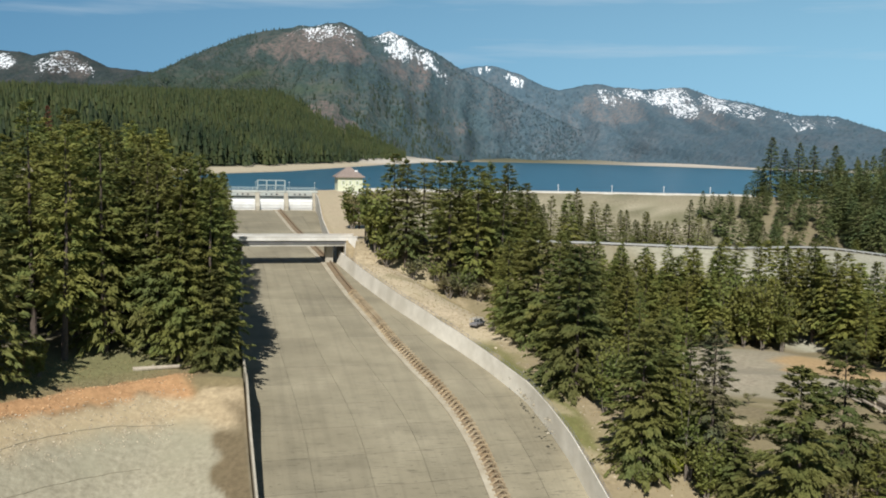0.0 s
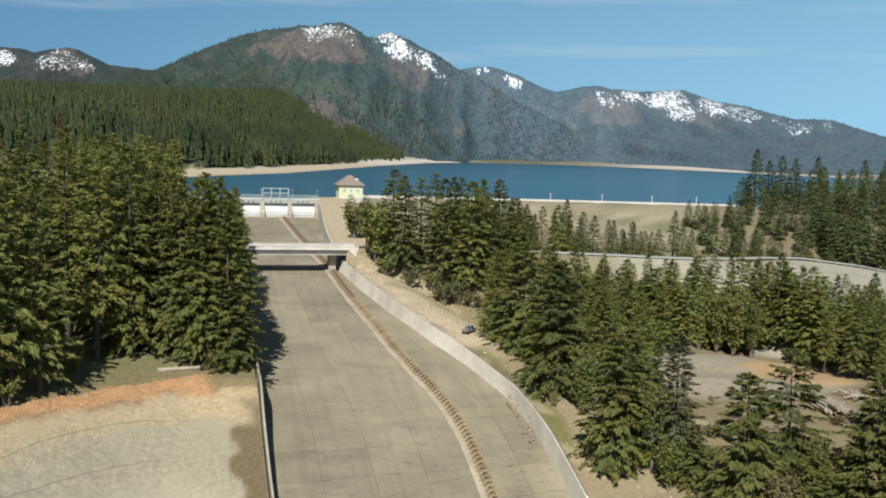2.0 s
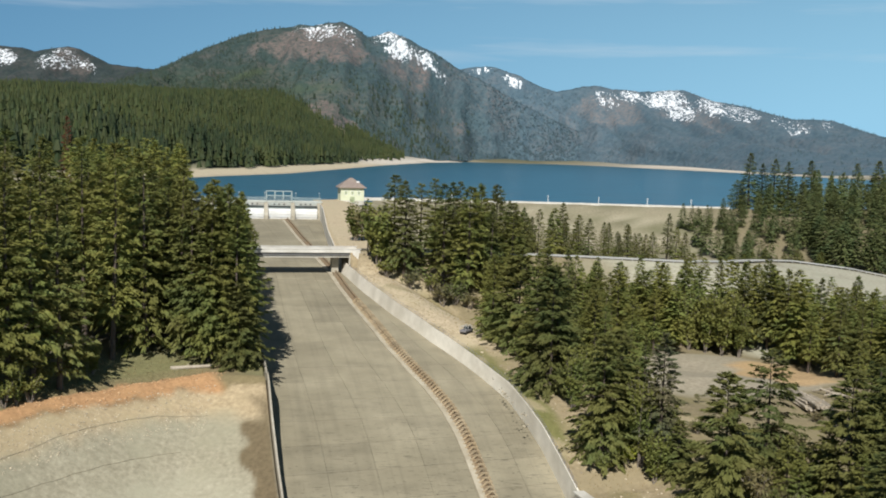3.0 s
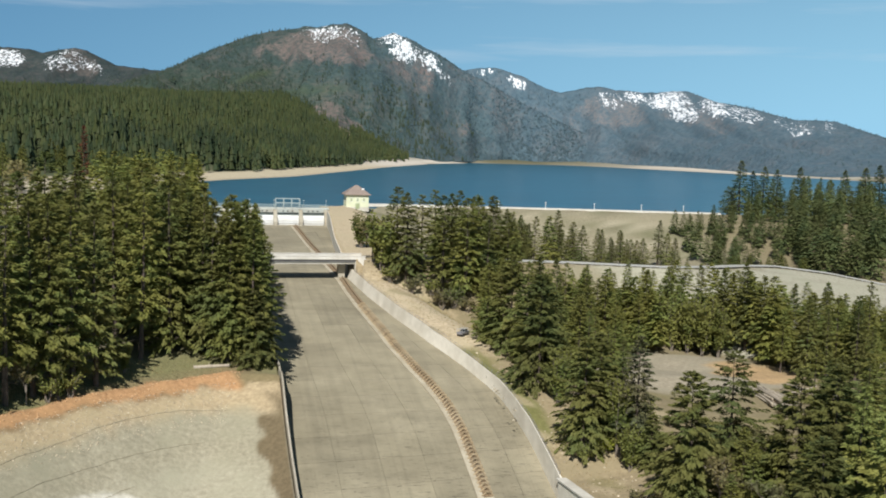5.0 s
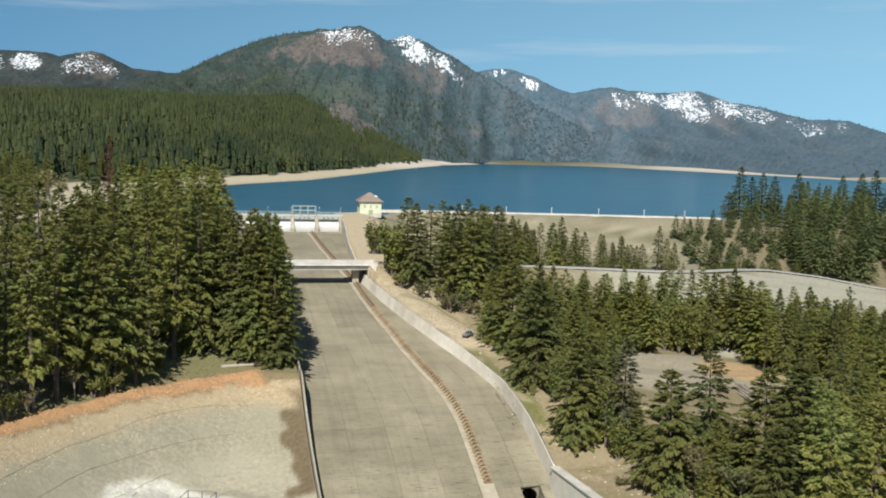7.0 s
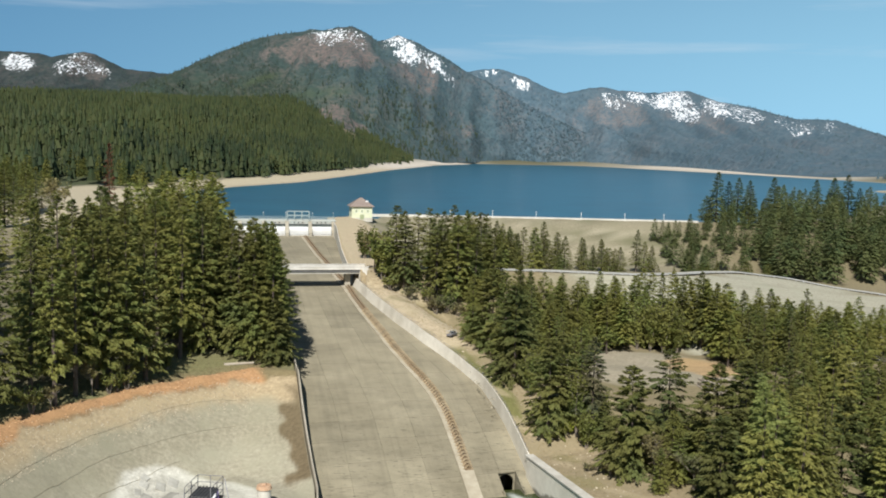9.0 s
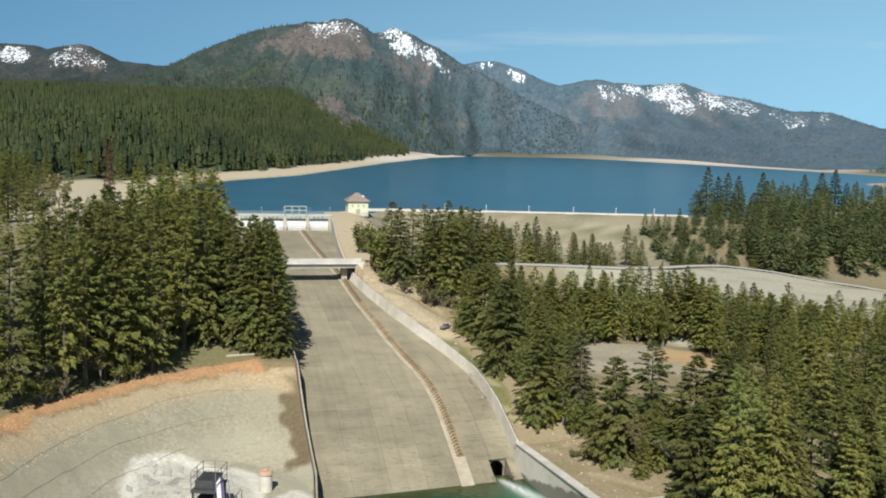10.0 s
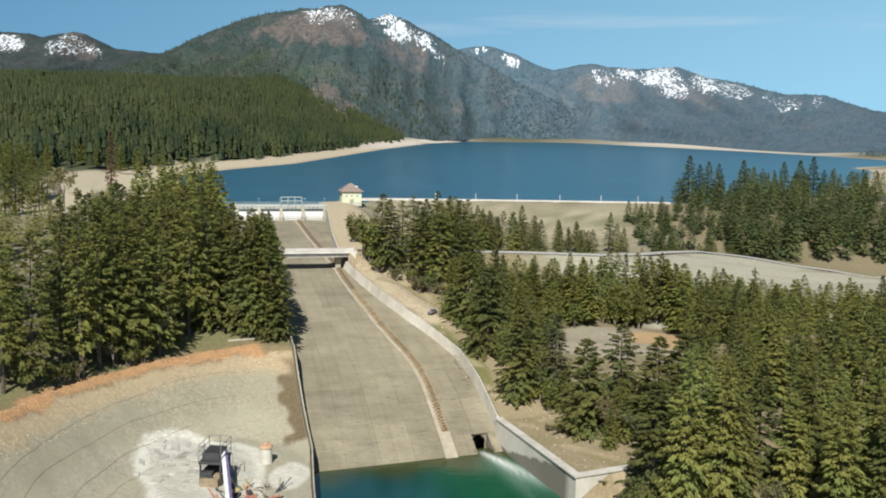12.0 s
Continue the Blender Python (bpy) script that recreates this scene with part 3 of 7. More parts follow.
def build_ground():
    cols = len(OUT) * 2 + len(IN)
    s = np.array(S_ROWS)
    ql, qr = Q_LEFT(s), Q_RIGHT(s)
    Q = np.empty((len(s), cols))
    for j, o in enumerate(reversed(OUT)):
        Q[:, j] = ql - o
    for j, f in enumerate(IN):
        Q[:, len(OUT) + j] = (ql - 0.6) + f * (qr - ql + 1.2)
    for j, o in enumerate(OUT):
        Q[:, len(OUT) + len(IN) + j] = qr + o
    S = np.repeat(s[:, None], cols, 1)
    X, Y = plan(Q, S)
    x, y = X.ravel(), Y.ravel()
    z = ground_z(x, y).reshape(Q.shape)
    inside = np.zeros(Q.shape, bool)
    inside[:, len(OUT):len(OUT) + len(IN)] = True
    chute = np.where(S > 497, 33.0, np.where(S < 184, -11.0, FLOOR(S) - 1.4))
    z = np.where(inside & (S > 60) & (S < 560), chute, z)
    river = (S <= 60) & inside
    z = np.where(river, -11.0, z)
    z = z.ravel()
    i = np.arange(len(s) * cols).reshape(len(s), cols)
    faces = np.stack([i[:-1, :-1], i[:-1, 1:], i[1:, 1:], i[1:, :-1]], -1).reshape(-1, 4)
    ob = grid_object("ground", np.stack([x, y, z], 1).tolist(), faces.tolist(), M_GROUND, True, soil(x, y, z))
    return tagged(ob, "dry valley ground with grass, sand and bare soil", "ground", kind="structure")


build_ground()


# ---- water ----
def build_lake():
    bm = bmesh.new()
    xs = [-450 + 30 * i for i in range(64)]
    ys = [500, 600, 700, 850, 1000, 1300, 1700, 2200, 2800, 3500, 4250]
    grid = [[bm.verts.new((x, y if k else (576 if x > -60 else 512), LAKE_Z)) for x in xs] for k, y in enumerate(ys)]
    for a, b in zip(grid, grid[1:]):
        for k in range(len(xs) - 1):
            bm.faces.new((a[k], a[k + 1], b[k + 1], b[k]))
    return tagged(mesh_object("lake", bm, M_LAKE), "deep blue reservoir with light ripples", "lake", kind="structure")


build_lake()


def build_pool():
    verts, cols, faces = [], [], []
    sr = [-2000, -400, -100, 0, 40, 70] + [90 + 1.5 * i for i in range(49)]
    fr = [i / 64 for i in range(65)]
    for s in sr:
        for f in fr:
            q0, q1 = float(Q_LEFT(s)) - 0.2, float(Q_RIGHT(max(s, 100)))
            q = q0 + f * (q1 - q0)
            p = at(q, s, POOL_Z)
            verts.append(tuple(p))
            deep = float(smooth(142 + 0.15 * q - s + 3 * math.sin(q * 0.3), -4, 14))
            right = float(smooth(q, 30, 62))
            c = np.array((0.055, 0.07, 0.022)) * (1 - deep) + deep * (np.array((0.01, 0.066, 0.066)) * (1 - right) + np.array((0.012, 0.1, 0.05)) * right)
            run = 157.5 - s
            side = (q - (66.8 + 0.33 * run)) / (1.15 + 0.1 * max(run, 0))
            jet = math.exp(-side * side) * float(smooth(run, -3, 1)) * (1 - float(smooth(run, 14, 42)))
            foam = (0.74 + 0.26 * math.sin(q * 3.1 + 2 * math.sin(s * 1.7)) * math.cos(s * 2.3)) * (1 - 0.35 * float(smooth(run, 4, 26)))
            mist = math.exp(-(side * 0.45) ** 2) * float(smooth(run, 0, 8)) * (1 - float(smooth(run, 25, 52)))
            c = c * (1 - 0.45 * mist) + 0.45 * mist * np.array((0.09, 0.27, 0.19))
            c = c * (1 - jet * foam) + jet * foam * np.array((0.97, 1.02, 0.97))
            cols.append(c * 1.75)
    n = len(fr)
    for a in range(len(sr) - 1):
        for b in range(n - 1):
            faces.append((a * n + b, a * n + b + 1, (a + 1) * n + b + 1, (a + 1) * n + b))
    ob = grid_object("pool", verts, faces, M_POOL, True, np.array(cols), "depth")
    return tagged(ob, "green stilling pool with a white jet of outlet water", "water", kind="structure")


build_pool()


# ---- spillway: walls, sill, divider ----
spillway = thing("spillway_chute", "long weathered concrete spillway chute between two training walls", "spillway")


def wall_rows(side, s_list, top_of, batter=lambda s: 0.0):
    """Rows of a training wall; batter: metres by which its inner face leans in over its whole height."""
    rows = []
    for s in s_list:
        q = float(Q_LEFT(s) if side < 0 else Q_RIGHT(s))
        zb, zt = float(max(FLOOR(s), -9)) - 1.6, top_of(s)
        rows.append([at(q - side * batter(s), s, zb), at(q, s, zt), at(q + side * 0.42, s, zt), at(q + side * 0.75, s, zb)])
    return rows


def left_top(s):
    x, y = plan(float(Q_LEFT(s)) - 1.6, s)
    return max(gz(x, y) + 0.55, float(FLOOR(s)) + 4.5 if s > 190 else -50)


def right_top(s):
    return 3.7 if s < 164.6 else float(FLOOR(s) + 3.9 + 2.2 * (1 - smooth(s, 165, 230)))


def build_walls():
    bm = bmesh.new()
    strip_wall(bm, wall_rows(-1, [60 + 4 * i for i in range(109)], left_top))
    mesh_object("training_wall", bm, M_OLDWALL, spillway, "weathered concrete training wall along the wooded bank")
    bm = bmesh.new()
    strip_wall(bm, wall_rows(1, [164.6 + 3.0 * i for i in range(56)], right_top, lambda s: 1.1 * float(smooth(s, 205, 250))))
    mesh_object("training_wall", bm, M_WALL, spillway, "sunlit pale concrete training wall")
    bm = bmesh.new()
    strip_wall(bm, wall_rows(1, [334 + 4 * i for i in range(40)], lambda s: float(FLOOR(s) + 5.2 + 2.6 * smooth(s, 400, 480))))
    mesh_object("training_wall", bm, M_CONCRETE, spillway)
    # wing wall beside the pool, with its return into the bank
    bm = bmesh.new()
    ring = [(72.9, 164.6), (78.6, 106), (97, 110.4), (110, 114), (110, 116), (97, 112.6), (80.2, 108.6), (74.6, 164.6)]
    add_prism(bm, [tuple(at(q, s, 0).xy) for q, s in ring], -10, 3.7)
    bmesh.ops.recalc_face_normals(bm, faces=bm.faces)
    mesh_object("wing_wall", bm, M_WING, spillway, "pale concrete wing wall with a water stain")
    bm = bmesh.new()
    ring = [(72.5, 165.0), (78.1, 105.5), (97, 109.9), (110, 113.5), (110, 116.4), (97, 113), (80.6, 109.1), (75.0, 165.0)]
    add_prism(bm, [tuple(at(q, s, 0).xy) for q, s in ring], 3.704, 4.05)
    bmesh.ops.recalc_face_normals(bm, faces=bm.faces)
    mesh_object("coping", bm, M_CONCRETE, spillway)


build_walls()


# ---- mountains and hills ----
def field_weight(bx, depth, fields):
    """How much of a patch (middle, depth below the skyline, half width, half depth, amount) lies at a place."""
    best = 0.0
    for cx, cd, hw, hd, amount in fields:
        d = math.hypot((bx - cx) / hw, (depth - cd) / hd)
        best = max(best, amount * (1 - float(smooth(d, 0.45, 1.15))))
    return best


def ridge_mesh(name, label, ridge, feet, base_y, steps, seed, rough, mat, power=1.15, snow=(), rock=(), meadow=(), relief=34.0):
    """A mountain front: from its foot, at (y, z), up to its skyline, with gullies that fade towards the crest."""
    near = base_y / 4750 if base_y > 4000 else 1.0
    lift = 9 if base_y > 4000 else 0
    ridge = [(x * near, 66 + (z - 66) * near + lift) for x, z in ridge]
    rx, rz = zip(*ridge)
    fx, fy, fz = zip(*feet)
    xs = np.arange(rx[0], rx[-1] + 1, steps)
    vs = np.linspace(-0.25, 1, 56)
    verts, faces, cover = [], [], []
    for v in vs:
        for x in xs:
            h = float(np.interp(x, rx, rz)) + 4 * noise.noise((x * 0.02, seed, 3)) + 3 * noise.noise((x * 0.09, seed, 9))
            y0, z0 = float(np.interp(x, fx, fy)), float(np.interp(x, fx, fz))
            if v < 0:
                p = (x, base_y - v * 400, h + v * 900)
                cover.append((0.0, 0.0, 0.0, 1.0))
            else:
                u = 1 - v
                g = noise.multi_fractal(Vector((x * 0.0026 + 0.9 * u, u * 1.1, seed)), 0.9, 2.1, 5, noise_basis="PERLIN_ORIGINAL") - 1
                z = min(z0 + (h - z0) * u ** power + rough * g * math.sin(math.pi * min(1, v * 1.15)) * (0.35 + 0.65 * (1 - v)), z0 + (h - z0) * (0.985 - 0.55 * v))
                r = noise.noise((x * 0.03, u * 22, seed)) * 6 + noise.noise((x * 0.008, u * 7, seed + 5)) * 14
                # ribs and gullies that run down the slope
                bend = 60 * noise.noise((x * 0.003, u * 2.5, seed + 7))
                r += relief * (0.5 - abs(noise.noise(((x + bend) * 0.0075, u * 1.3, seed + 8))) * 1.9 + 0.4 * noise.noise(((x + bend) * 0.022, u * 3.0, seed + 6)))
                z += r * math.sin(math.pi * min(max(v, 0.0), 1))
                yy = base_y + (y0 - base_y) * v
                # no spur stands above the skyline behind it
                bx = x * base_y / yy
                hb = float(np.interp(bx, rx, rz))
                z = min(z, 66 + (min(h, hb) - 66) * yy / base_y * (1 - 0.07 * v ** 0.7) - 4 * min(1, v * 20))
                depth = (hb - (66 + (z - 66) * base_y / yy)) / near
                cover.append((field_weight(bx / near, depth, snow), field_weight(bx / near, depth, rock), field_weight(bx / near, depth, meadow), 1.0))
                p = (x + 30 * noise.noise((x * 0.004, u * 5, seed + 2)) * v, yy, z)
            verts.append(p)
    n = len(xs)
    for a in range(len(vs) - 1):
        for b in range(n - 1):
            faces.append((a * n + b, (a + 1) * n + b, (a + 1) * n + b + 1, a * n + b + 1))
    ob = grid_object(name, verts, faces, mat, True)
    layer = ob.data.color_attributes.new("cover", "FLOAT_COLOR", "POINT")
    layer.data.foreach_set("color", np.array(cover, np.float32).ravel())
    tagged(ob, label, "mountain", kind="structure")
    return np.array(verts).reshape(len(vs), n, 3), np.array(cover).reshape(len(vs), n, 4)


def mountain_material(name, forest, forest2, rock, spruce=None):
    """Forest, with bare rock, clearings and broken snowfields where the cover of the slope says so; spruce: two bluer
    forest tones for the east, distance haze put into the colour.
    """
    m = bpy.data.materials.new(name)
    m.use_nodes = True
    n, l = m.node_tree.nodes, m.node_tree.links
    b = n["Principled BSDF"]
    b.inputs["Roughness"].default_value, b.inputs["Specular IOR Level"].default_value = 0.95, 0.1
    geo = n.new("ShaderNodeNewGeometry")
    def nz(scale, detail=6):
        t = n.new("ShaderNodeTexNoise")
        t.inputs["Scale"].default_value, t.inputs["Detail"].default_value, t.inputs["Roughness"].default_value = scale, detail, 0.65
        l.new(geo.outputs["Position"], t.inputs["Vector"])
        return t.outputs["Fac"]

    def nz_down(scale, detail=7):
        mp = n.new("ShaderNodeMapping")
        mp.inputs["Scale"].default_value = (1.0, 0.35, 0.45)
        l.new(geo.outputs["Position"], mp.inputs["Vector"])
        t = n.new("ShaderNodeTexNoise")
        t.inputs["Scale"].default_value, t.inputs["Detail"].default_value, t.inputs["Roughness"].default_value = scale, detail, 0.68
        l.new(mp.outputs["Vector"], t.inputs["Vector"])
        return t.outputs["Fac"]

    def rng(v, a, c, x=0.0, y=1.0):
        r = n.new("ShaderNodeMapRange")
        for k, val in (("From Min", a), ("From Max", c), ("To Min", x), ("To Max", y)):
            r.inputs[k].default_value = val
        l.new(v, r.inputs["Value"])
        return r.outputs["Result"]

    def op(kind, a, c):
        o = n.new("ShaderNodeMath")
        o.operation = kind
        o.use_clamp = kind != "ADD"
        for sock, v in zip(o.inputs, (a, c)):
            if isinstance(v, float):
                sock.default_value = v
            else:
                l.new(v, sock)
        return o.outputs["Value"]

    def mix(f, a, c):
        x = n.new("ShaderNodeMixRGB")
        for sock, v in zip(x.inputs, (f, a, c)):
            if isinstance(v, tuple):
                sock.default_value = (*v, 1)
            else:
                l.new(v, sock)
        return x.outputs["Color"]

    cover = n.new("ShaderNodeAttribute")
    cover.attribute_name = "cover"
    parts = n.new("ShaderNodeSeparateColor")
    l.new(cover.outputs["Color"], parts.inputs["Color"])
    col = mix(rng(nz(0.045), 0.38, 0.66), forest, forest2)
    if spruce:
        axes = n.new("ShaderNodeSeparateXYZ")
        l.new(geo.outputs["Position"], axes.inputs["Vector"])
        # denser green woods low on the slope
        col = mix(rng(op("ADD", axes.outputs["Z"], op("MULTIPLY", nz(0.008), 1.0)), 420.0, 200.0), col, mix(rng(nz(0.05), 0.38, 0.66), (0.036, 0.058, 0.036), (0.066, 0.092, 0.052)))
        # distance haze painted in: the forest turns bluer to the east
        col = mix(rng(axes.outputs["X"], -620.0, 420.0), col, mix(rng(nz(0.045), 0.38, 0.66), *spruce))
    col = mix(op("MULTIPLY", rng(nz(0.006), 0.45, 0.62), rng(nz(0.05), 0.4, 0.6, 0.0, 0.35)), col, rock)
    col = mix(op("MULTIPLY", parts.outputs["Blue"], rng(nz(0.03), 0.3, 0.5)), col, (0.075, 0.1, 0.06))
    rocky = op("MULTIPLY", rng(op("ADD", op("MULTIPLY", parts.outputs["Green"], 0.48), nz_down(0.016)), 0.72, 0.9), rng(nz(0.06), 0.38, 0.6, 0.1, 0.9))
    col = mix(rocky, col, rock)
    # brown stands of bare trees and scree in streaks down the slope
    col = mix(op("MULTIPLY", rng(nz_down(0.009, 8), 0.5, 0.64), rng(nz(0.07), 0.4, 0.62, 0.0, 0.26)), col, rock)
    patchy = op("ADD", op("MULTIPLY", nz_down(0.022, 9), 0.42), op("MULTIPLY", nz_down(0.11, 6), 0.8))
    snow = rng(op("ADD", op("MULTIPLY", parts.outputs["Red"], 0.27), patchy), 0.865, 0.885)
    col = mix(snow, col, (0.82, 0.84, 0.87))
    l.new(col, b.inputs["Base Color"])
    k = n.new("ShaderNodeBump")
    k.inputs["Strength"].default_value, k.inputs["Distance"].default_value = 0.9, 14.0
    l.new(nz(0.05), k.inputs["Height"])
    l.new(k.outputs["Normal"], b.inputs["Normal"])
    return m


# the right ridge and the main mountain's last pair have haze in their colours
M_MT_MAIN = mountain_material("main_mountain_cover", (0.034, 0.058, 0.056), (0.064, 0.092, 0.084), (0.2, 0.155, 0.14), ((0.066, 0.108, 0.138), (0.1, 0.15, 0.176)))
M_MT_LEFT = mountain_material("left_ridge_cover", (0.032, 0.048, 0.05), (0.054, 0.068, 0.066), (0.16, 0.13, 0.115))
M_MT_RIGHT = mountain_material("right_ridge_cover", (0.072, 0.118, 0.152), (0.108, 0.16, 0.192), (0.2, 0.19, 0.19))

SLOPE_WEST = ridge_mesh("mountain", "far snowy ridge above dark forest", [(-2600, 520), (-2200, 500), (-1949, 497), (-1860, 492), (-1796, 478), (-1720, 492), (-1650, 505), (-1600, 495), (-1530, 462), (-1463, 430), (-1360, 419), (-1258, 412), (-1180, 395), (-1000, 330), (-600, 260)],
           [(-2600, 2900, 120), (-1200, 3300, 150), (-600, 3600, 140)], 4690, 14, 4.0, 80, M_MT_LEFT, 1.3,
           snow=[(-1960, 55, 110, 60, 1.0), (-1690, 60, 150, 75, 0.85), (-1580, 60, 90, 50, 0.8), (-2200, 60, 200, 90, 0.9)], rock=[(-1640, 70, 130, 80, 0.8)])
SLOPE_MAIN = ridge_mesh("mountain", "broad dark forested mountain with rocky top and snow patches", [(-1500, 330), (-1258, 405), (-1180, 440), (-1103, 482), (-1010, 520), (-923, 556), (-830, 590), (-743, 611), (-650, 622), (-590, 640), (-540, 634), (-470, 650), (-393, 656), (-330, 630), (-279, 590), (-225, 605), (-176, 620), (-110, 598), (-46, 566), (50, 520), (137, 462), (260, 405), (420, 318), (600, 230), (760, 165), (900, 118), (1050, 80), (1200, 44)],
           [(-1500, 2500, 130), (-700, 2800, 150), (-300, 2900, 110), (0, 3400, 46), (200, 4060, 44), (351, 4260, 44), (600, 4260, 44), (1200, 4230, 40)], 4440, 10, 1.0, 110, M_MT_MAIN, 1.35,
           snow=[(-600, 25, 70, 35, 0.75), (-500, 45, 120, 55, 0.88), (-370, 60, 70, 60, 0.8), (-190, 20, 90, 45, 1.0), (-130, 70, 110, 75, 1.0), (-20, 60, 110, 60, 0.9), (60, 90, 60, 40, 0.75)],
           rock=[(-560, 95, 260, 95, 1.0), (-400, 110, 160, 110, 0.95), (-750, 90, 120, 50, 0.7), (-80, 150, 160, 110, 0.7), (100, 250, 120, 140, 0.55), (-470, 392, 110, 44, 1.0), (-360, 455, 120, 40, 1.0)],
           meadow=[(-830, 190, 110, 22, 1.0), (-540, 300, 200, 30, 0.5)])
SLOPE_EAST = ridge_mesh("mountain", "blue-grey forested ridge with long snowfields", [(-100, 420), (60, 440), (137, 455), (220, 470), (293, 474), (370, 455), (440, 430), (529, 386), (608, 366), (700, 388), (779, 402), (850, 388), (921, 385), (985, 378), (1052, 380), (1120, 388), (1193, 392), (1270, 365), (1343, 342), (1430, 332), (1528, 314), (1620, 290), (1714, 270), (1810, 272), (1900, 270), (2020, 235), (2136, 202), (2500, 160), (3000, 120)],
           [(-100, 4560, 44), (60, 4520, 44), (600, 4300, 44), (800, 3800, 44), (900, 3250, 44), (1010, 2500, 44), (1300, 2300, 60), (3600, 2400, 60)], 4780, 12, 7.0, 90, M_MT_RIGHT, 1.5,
           snow=[(250, 25, 80, 30, 0.85), (400, 45, 70, 40, 1.0), (160, 60, 50, 40, 0.6), (850, 60, 110, 60, 0.8), (960, 30, 90, 50, 0.9), (1110, 45, 130, 65, 1.05), (1190, 90, 110, 80, 0.95), (1330, 40, 110, 60, 0.95), (1480, 40, 140, 50, 0.9), (1640, 30, 60, 40, 0.7), (1740, 45, 110, 55, 0.8), (1880, 35, 60, 45, 0.7)],
           rock=[(850, 110, 220, 100, 0.9), (700, 140, 90, 80, 0.6), (1250, 110, 260, 80, 0.6)])
ridge_mesh("mountain", "low dark wooded hill beyond the sand spit", [(1060, 40), (1110, 52), (1180, 57), (1300, 60), (1500, 66), (1900, 84), (2600, 100)],
           [(1060, 2420, 42), (1500, 2350, 46), (2600, 2300, 48)], 2750, 12, 11.0, 5, M_MT_MAIN, 0.8, relief=3.0)


M_FOREST_LOW = leaf_material("lower_slope_conifers", (0.031, 0.05, 0.038), (0.062, 0.084, 0.052), patch=0.01)
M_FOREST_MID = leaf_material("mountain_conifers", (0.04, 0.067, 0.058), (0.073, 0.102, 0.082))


# ---- far woods: many small trees in one object each ----
def far_wood(name, label, points, mat, height, spread_h, width):
    rng = np.random.default_rng(len(points))
    ring = 5
    pts = np.array(points)
    n = len(pts)
    h = height * (1 + spread_h * (rng.random(n) - 0.5) * 2)
    w = width * (0.75 + 0.5 * rng.random(n)) * (h / height) ** 0.5
    ang = rng.random(n) * 6.28
    # three ragged skirts and a tip a tree
    levels = [(0.08, 1.0), (0.42, 0.74), (0.7, 0.42)]
    per = len(levels) * (ring + 1)
    out = np.empty((n, per, 3))
    for li, (lz, lw) in enumerate(levels):
        for k in range(ring):
            a = ang + k * 2 * math.pi / ring + li * 0.5
            r = w * lw * (0.7 + 0.6 * rng.random(n))
            out[:, li * (ring + 1) + k] = pts + np.stack([r * np.cos(a), r * np.sin(a), h * (lz + 0.05 * rng.random(n))], 1)
        tip = min(1.0, lz + 0.44)
        out[:, li * (ring + 1) + ring] = pts + np.stack([0.06 * w * (rng.random(n) - 0.5), 0.06 * w * (rng.random(n) - 0.5), h * tip], 1)
    base = (np.arange(n) * per)[:, None]
    tris = []
    for li in range(len(levels)):
        o = li * (ring + 1)
        for k in range(ring):
            tris.append((o + k, o + (k + 1) % ring, o + ring))
    tris = np.array(tris)
    faces = (base[:, :, None] + tris[None]).reshape(-1, 3)
    ob = grid_object(name, out.reshape(-1, 3).tolist(), faces.tolist(), mat)
    nrm = out - pts[:, None, :]
    nrm[..., 2] = 0
    nrm /= np.maximum(np.linalg.norm(nrm, axis=2, keepdims=True), 0.2)
    nrm[..., 2] = 0.7
    nrm /= np.linalg.norm(nrm, axis=2, keepdims=True)
    layer = ob.data.attributes.new("custom_normal", "FLOAT_VECTOR", "POINT")
    layer.data.foreach_set("vector", nrm.reshape(-1, 3).astype(np.float32).ravel())
    return tagged(ob, label, "forest", kind="stuff")


def hill_points(count, x0, x1, y0, y1, dmin, seed, keep=None):
    rng = np.random.default_rng(seed)
    x, y = rng.uniform(x0, x1, count), y0 + (y1 - y0) * rng.random(count) ** 0.8
    d = lake_distance(x, y)
    ok = d + 12 * wobble(x, y, 40) > dmin
    if keep is not None:
        ok &= keep(x, y)
    x, y = x[ok], y[ok]
    return np.stack([x, y, ground_z(x, y) - 0.5], 1)


far_wood("far_forest", "dense green conifer forest on the hill behind the beach", hill_points(31000, -1250, 60, 780, 3150, 72, 5, lambda x, y: (x > -0.47 * y - 60) & (scar_at(x, y) > 0.75 + 0.5 * wobble(x, y, 26, 4.0)) & (flats(x, y) < 0.1) & (y > 930)), M_FOREST, 24, 0.65, 3.7)


far_wood("far_forest", "tall conifers along the top of the beach", hill_points(9000, -620, -60, 870, 2300, 60, 7, lambda x, y: (lake_distance(x, y) < 150) & (x > -0.47 * y - 60) & (flats(x, y) < 0.1)), M_FOREST, 27, 0.5, 4.2)


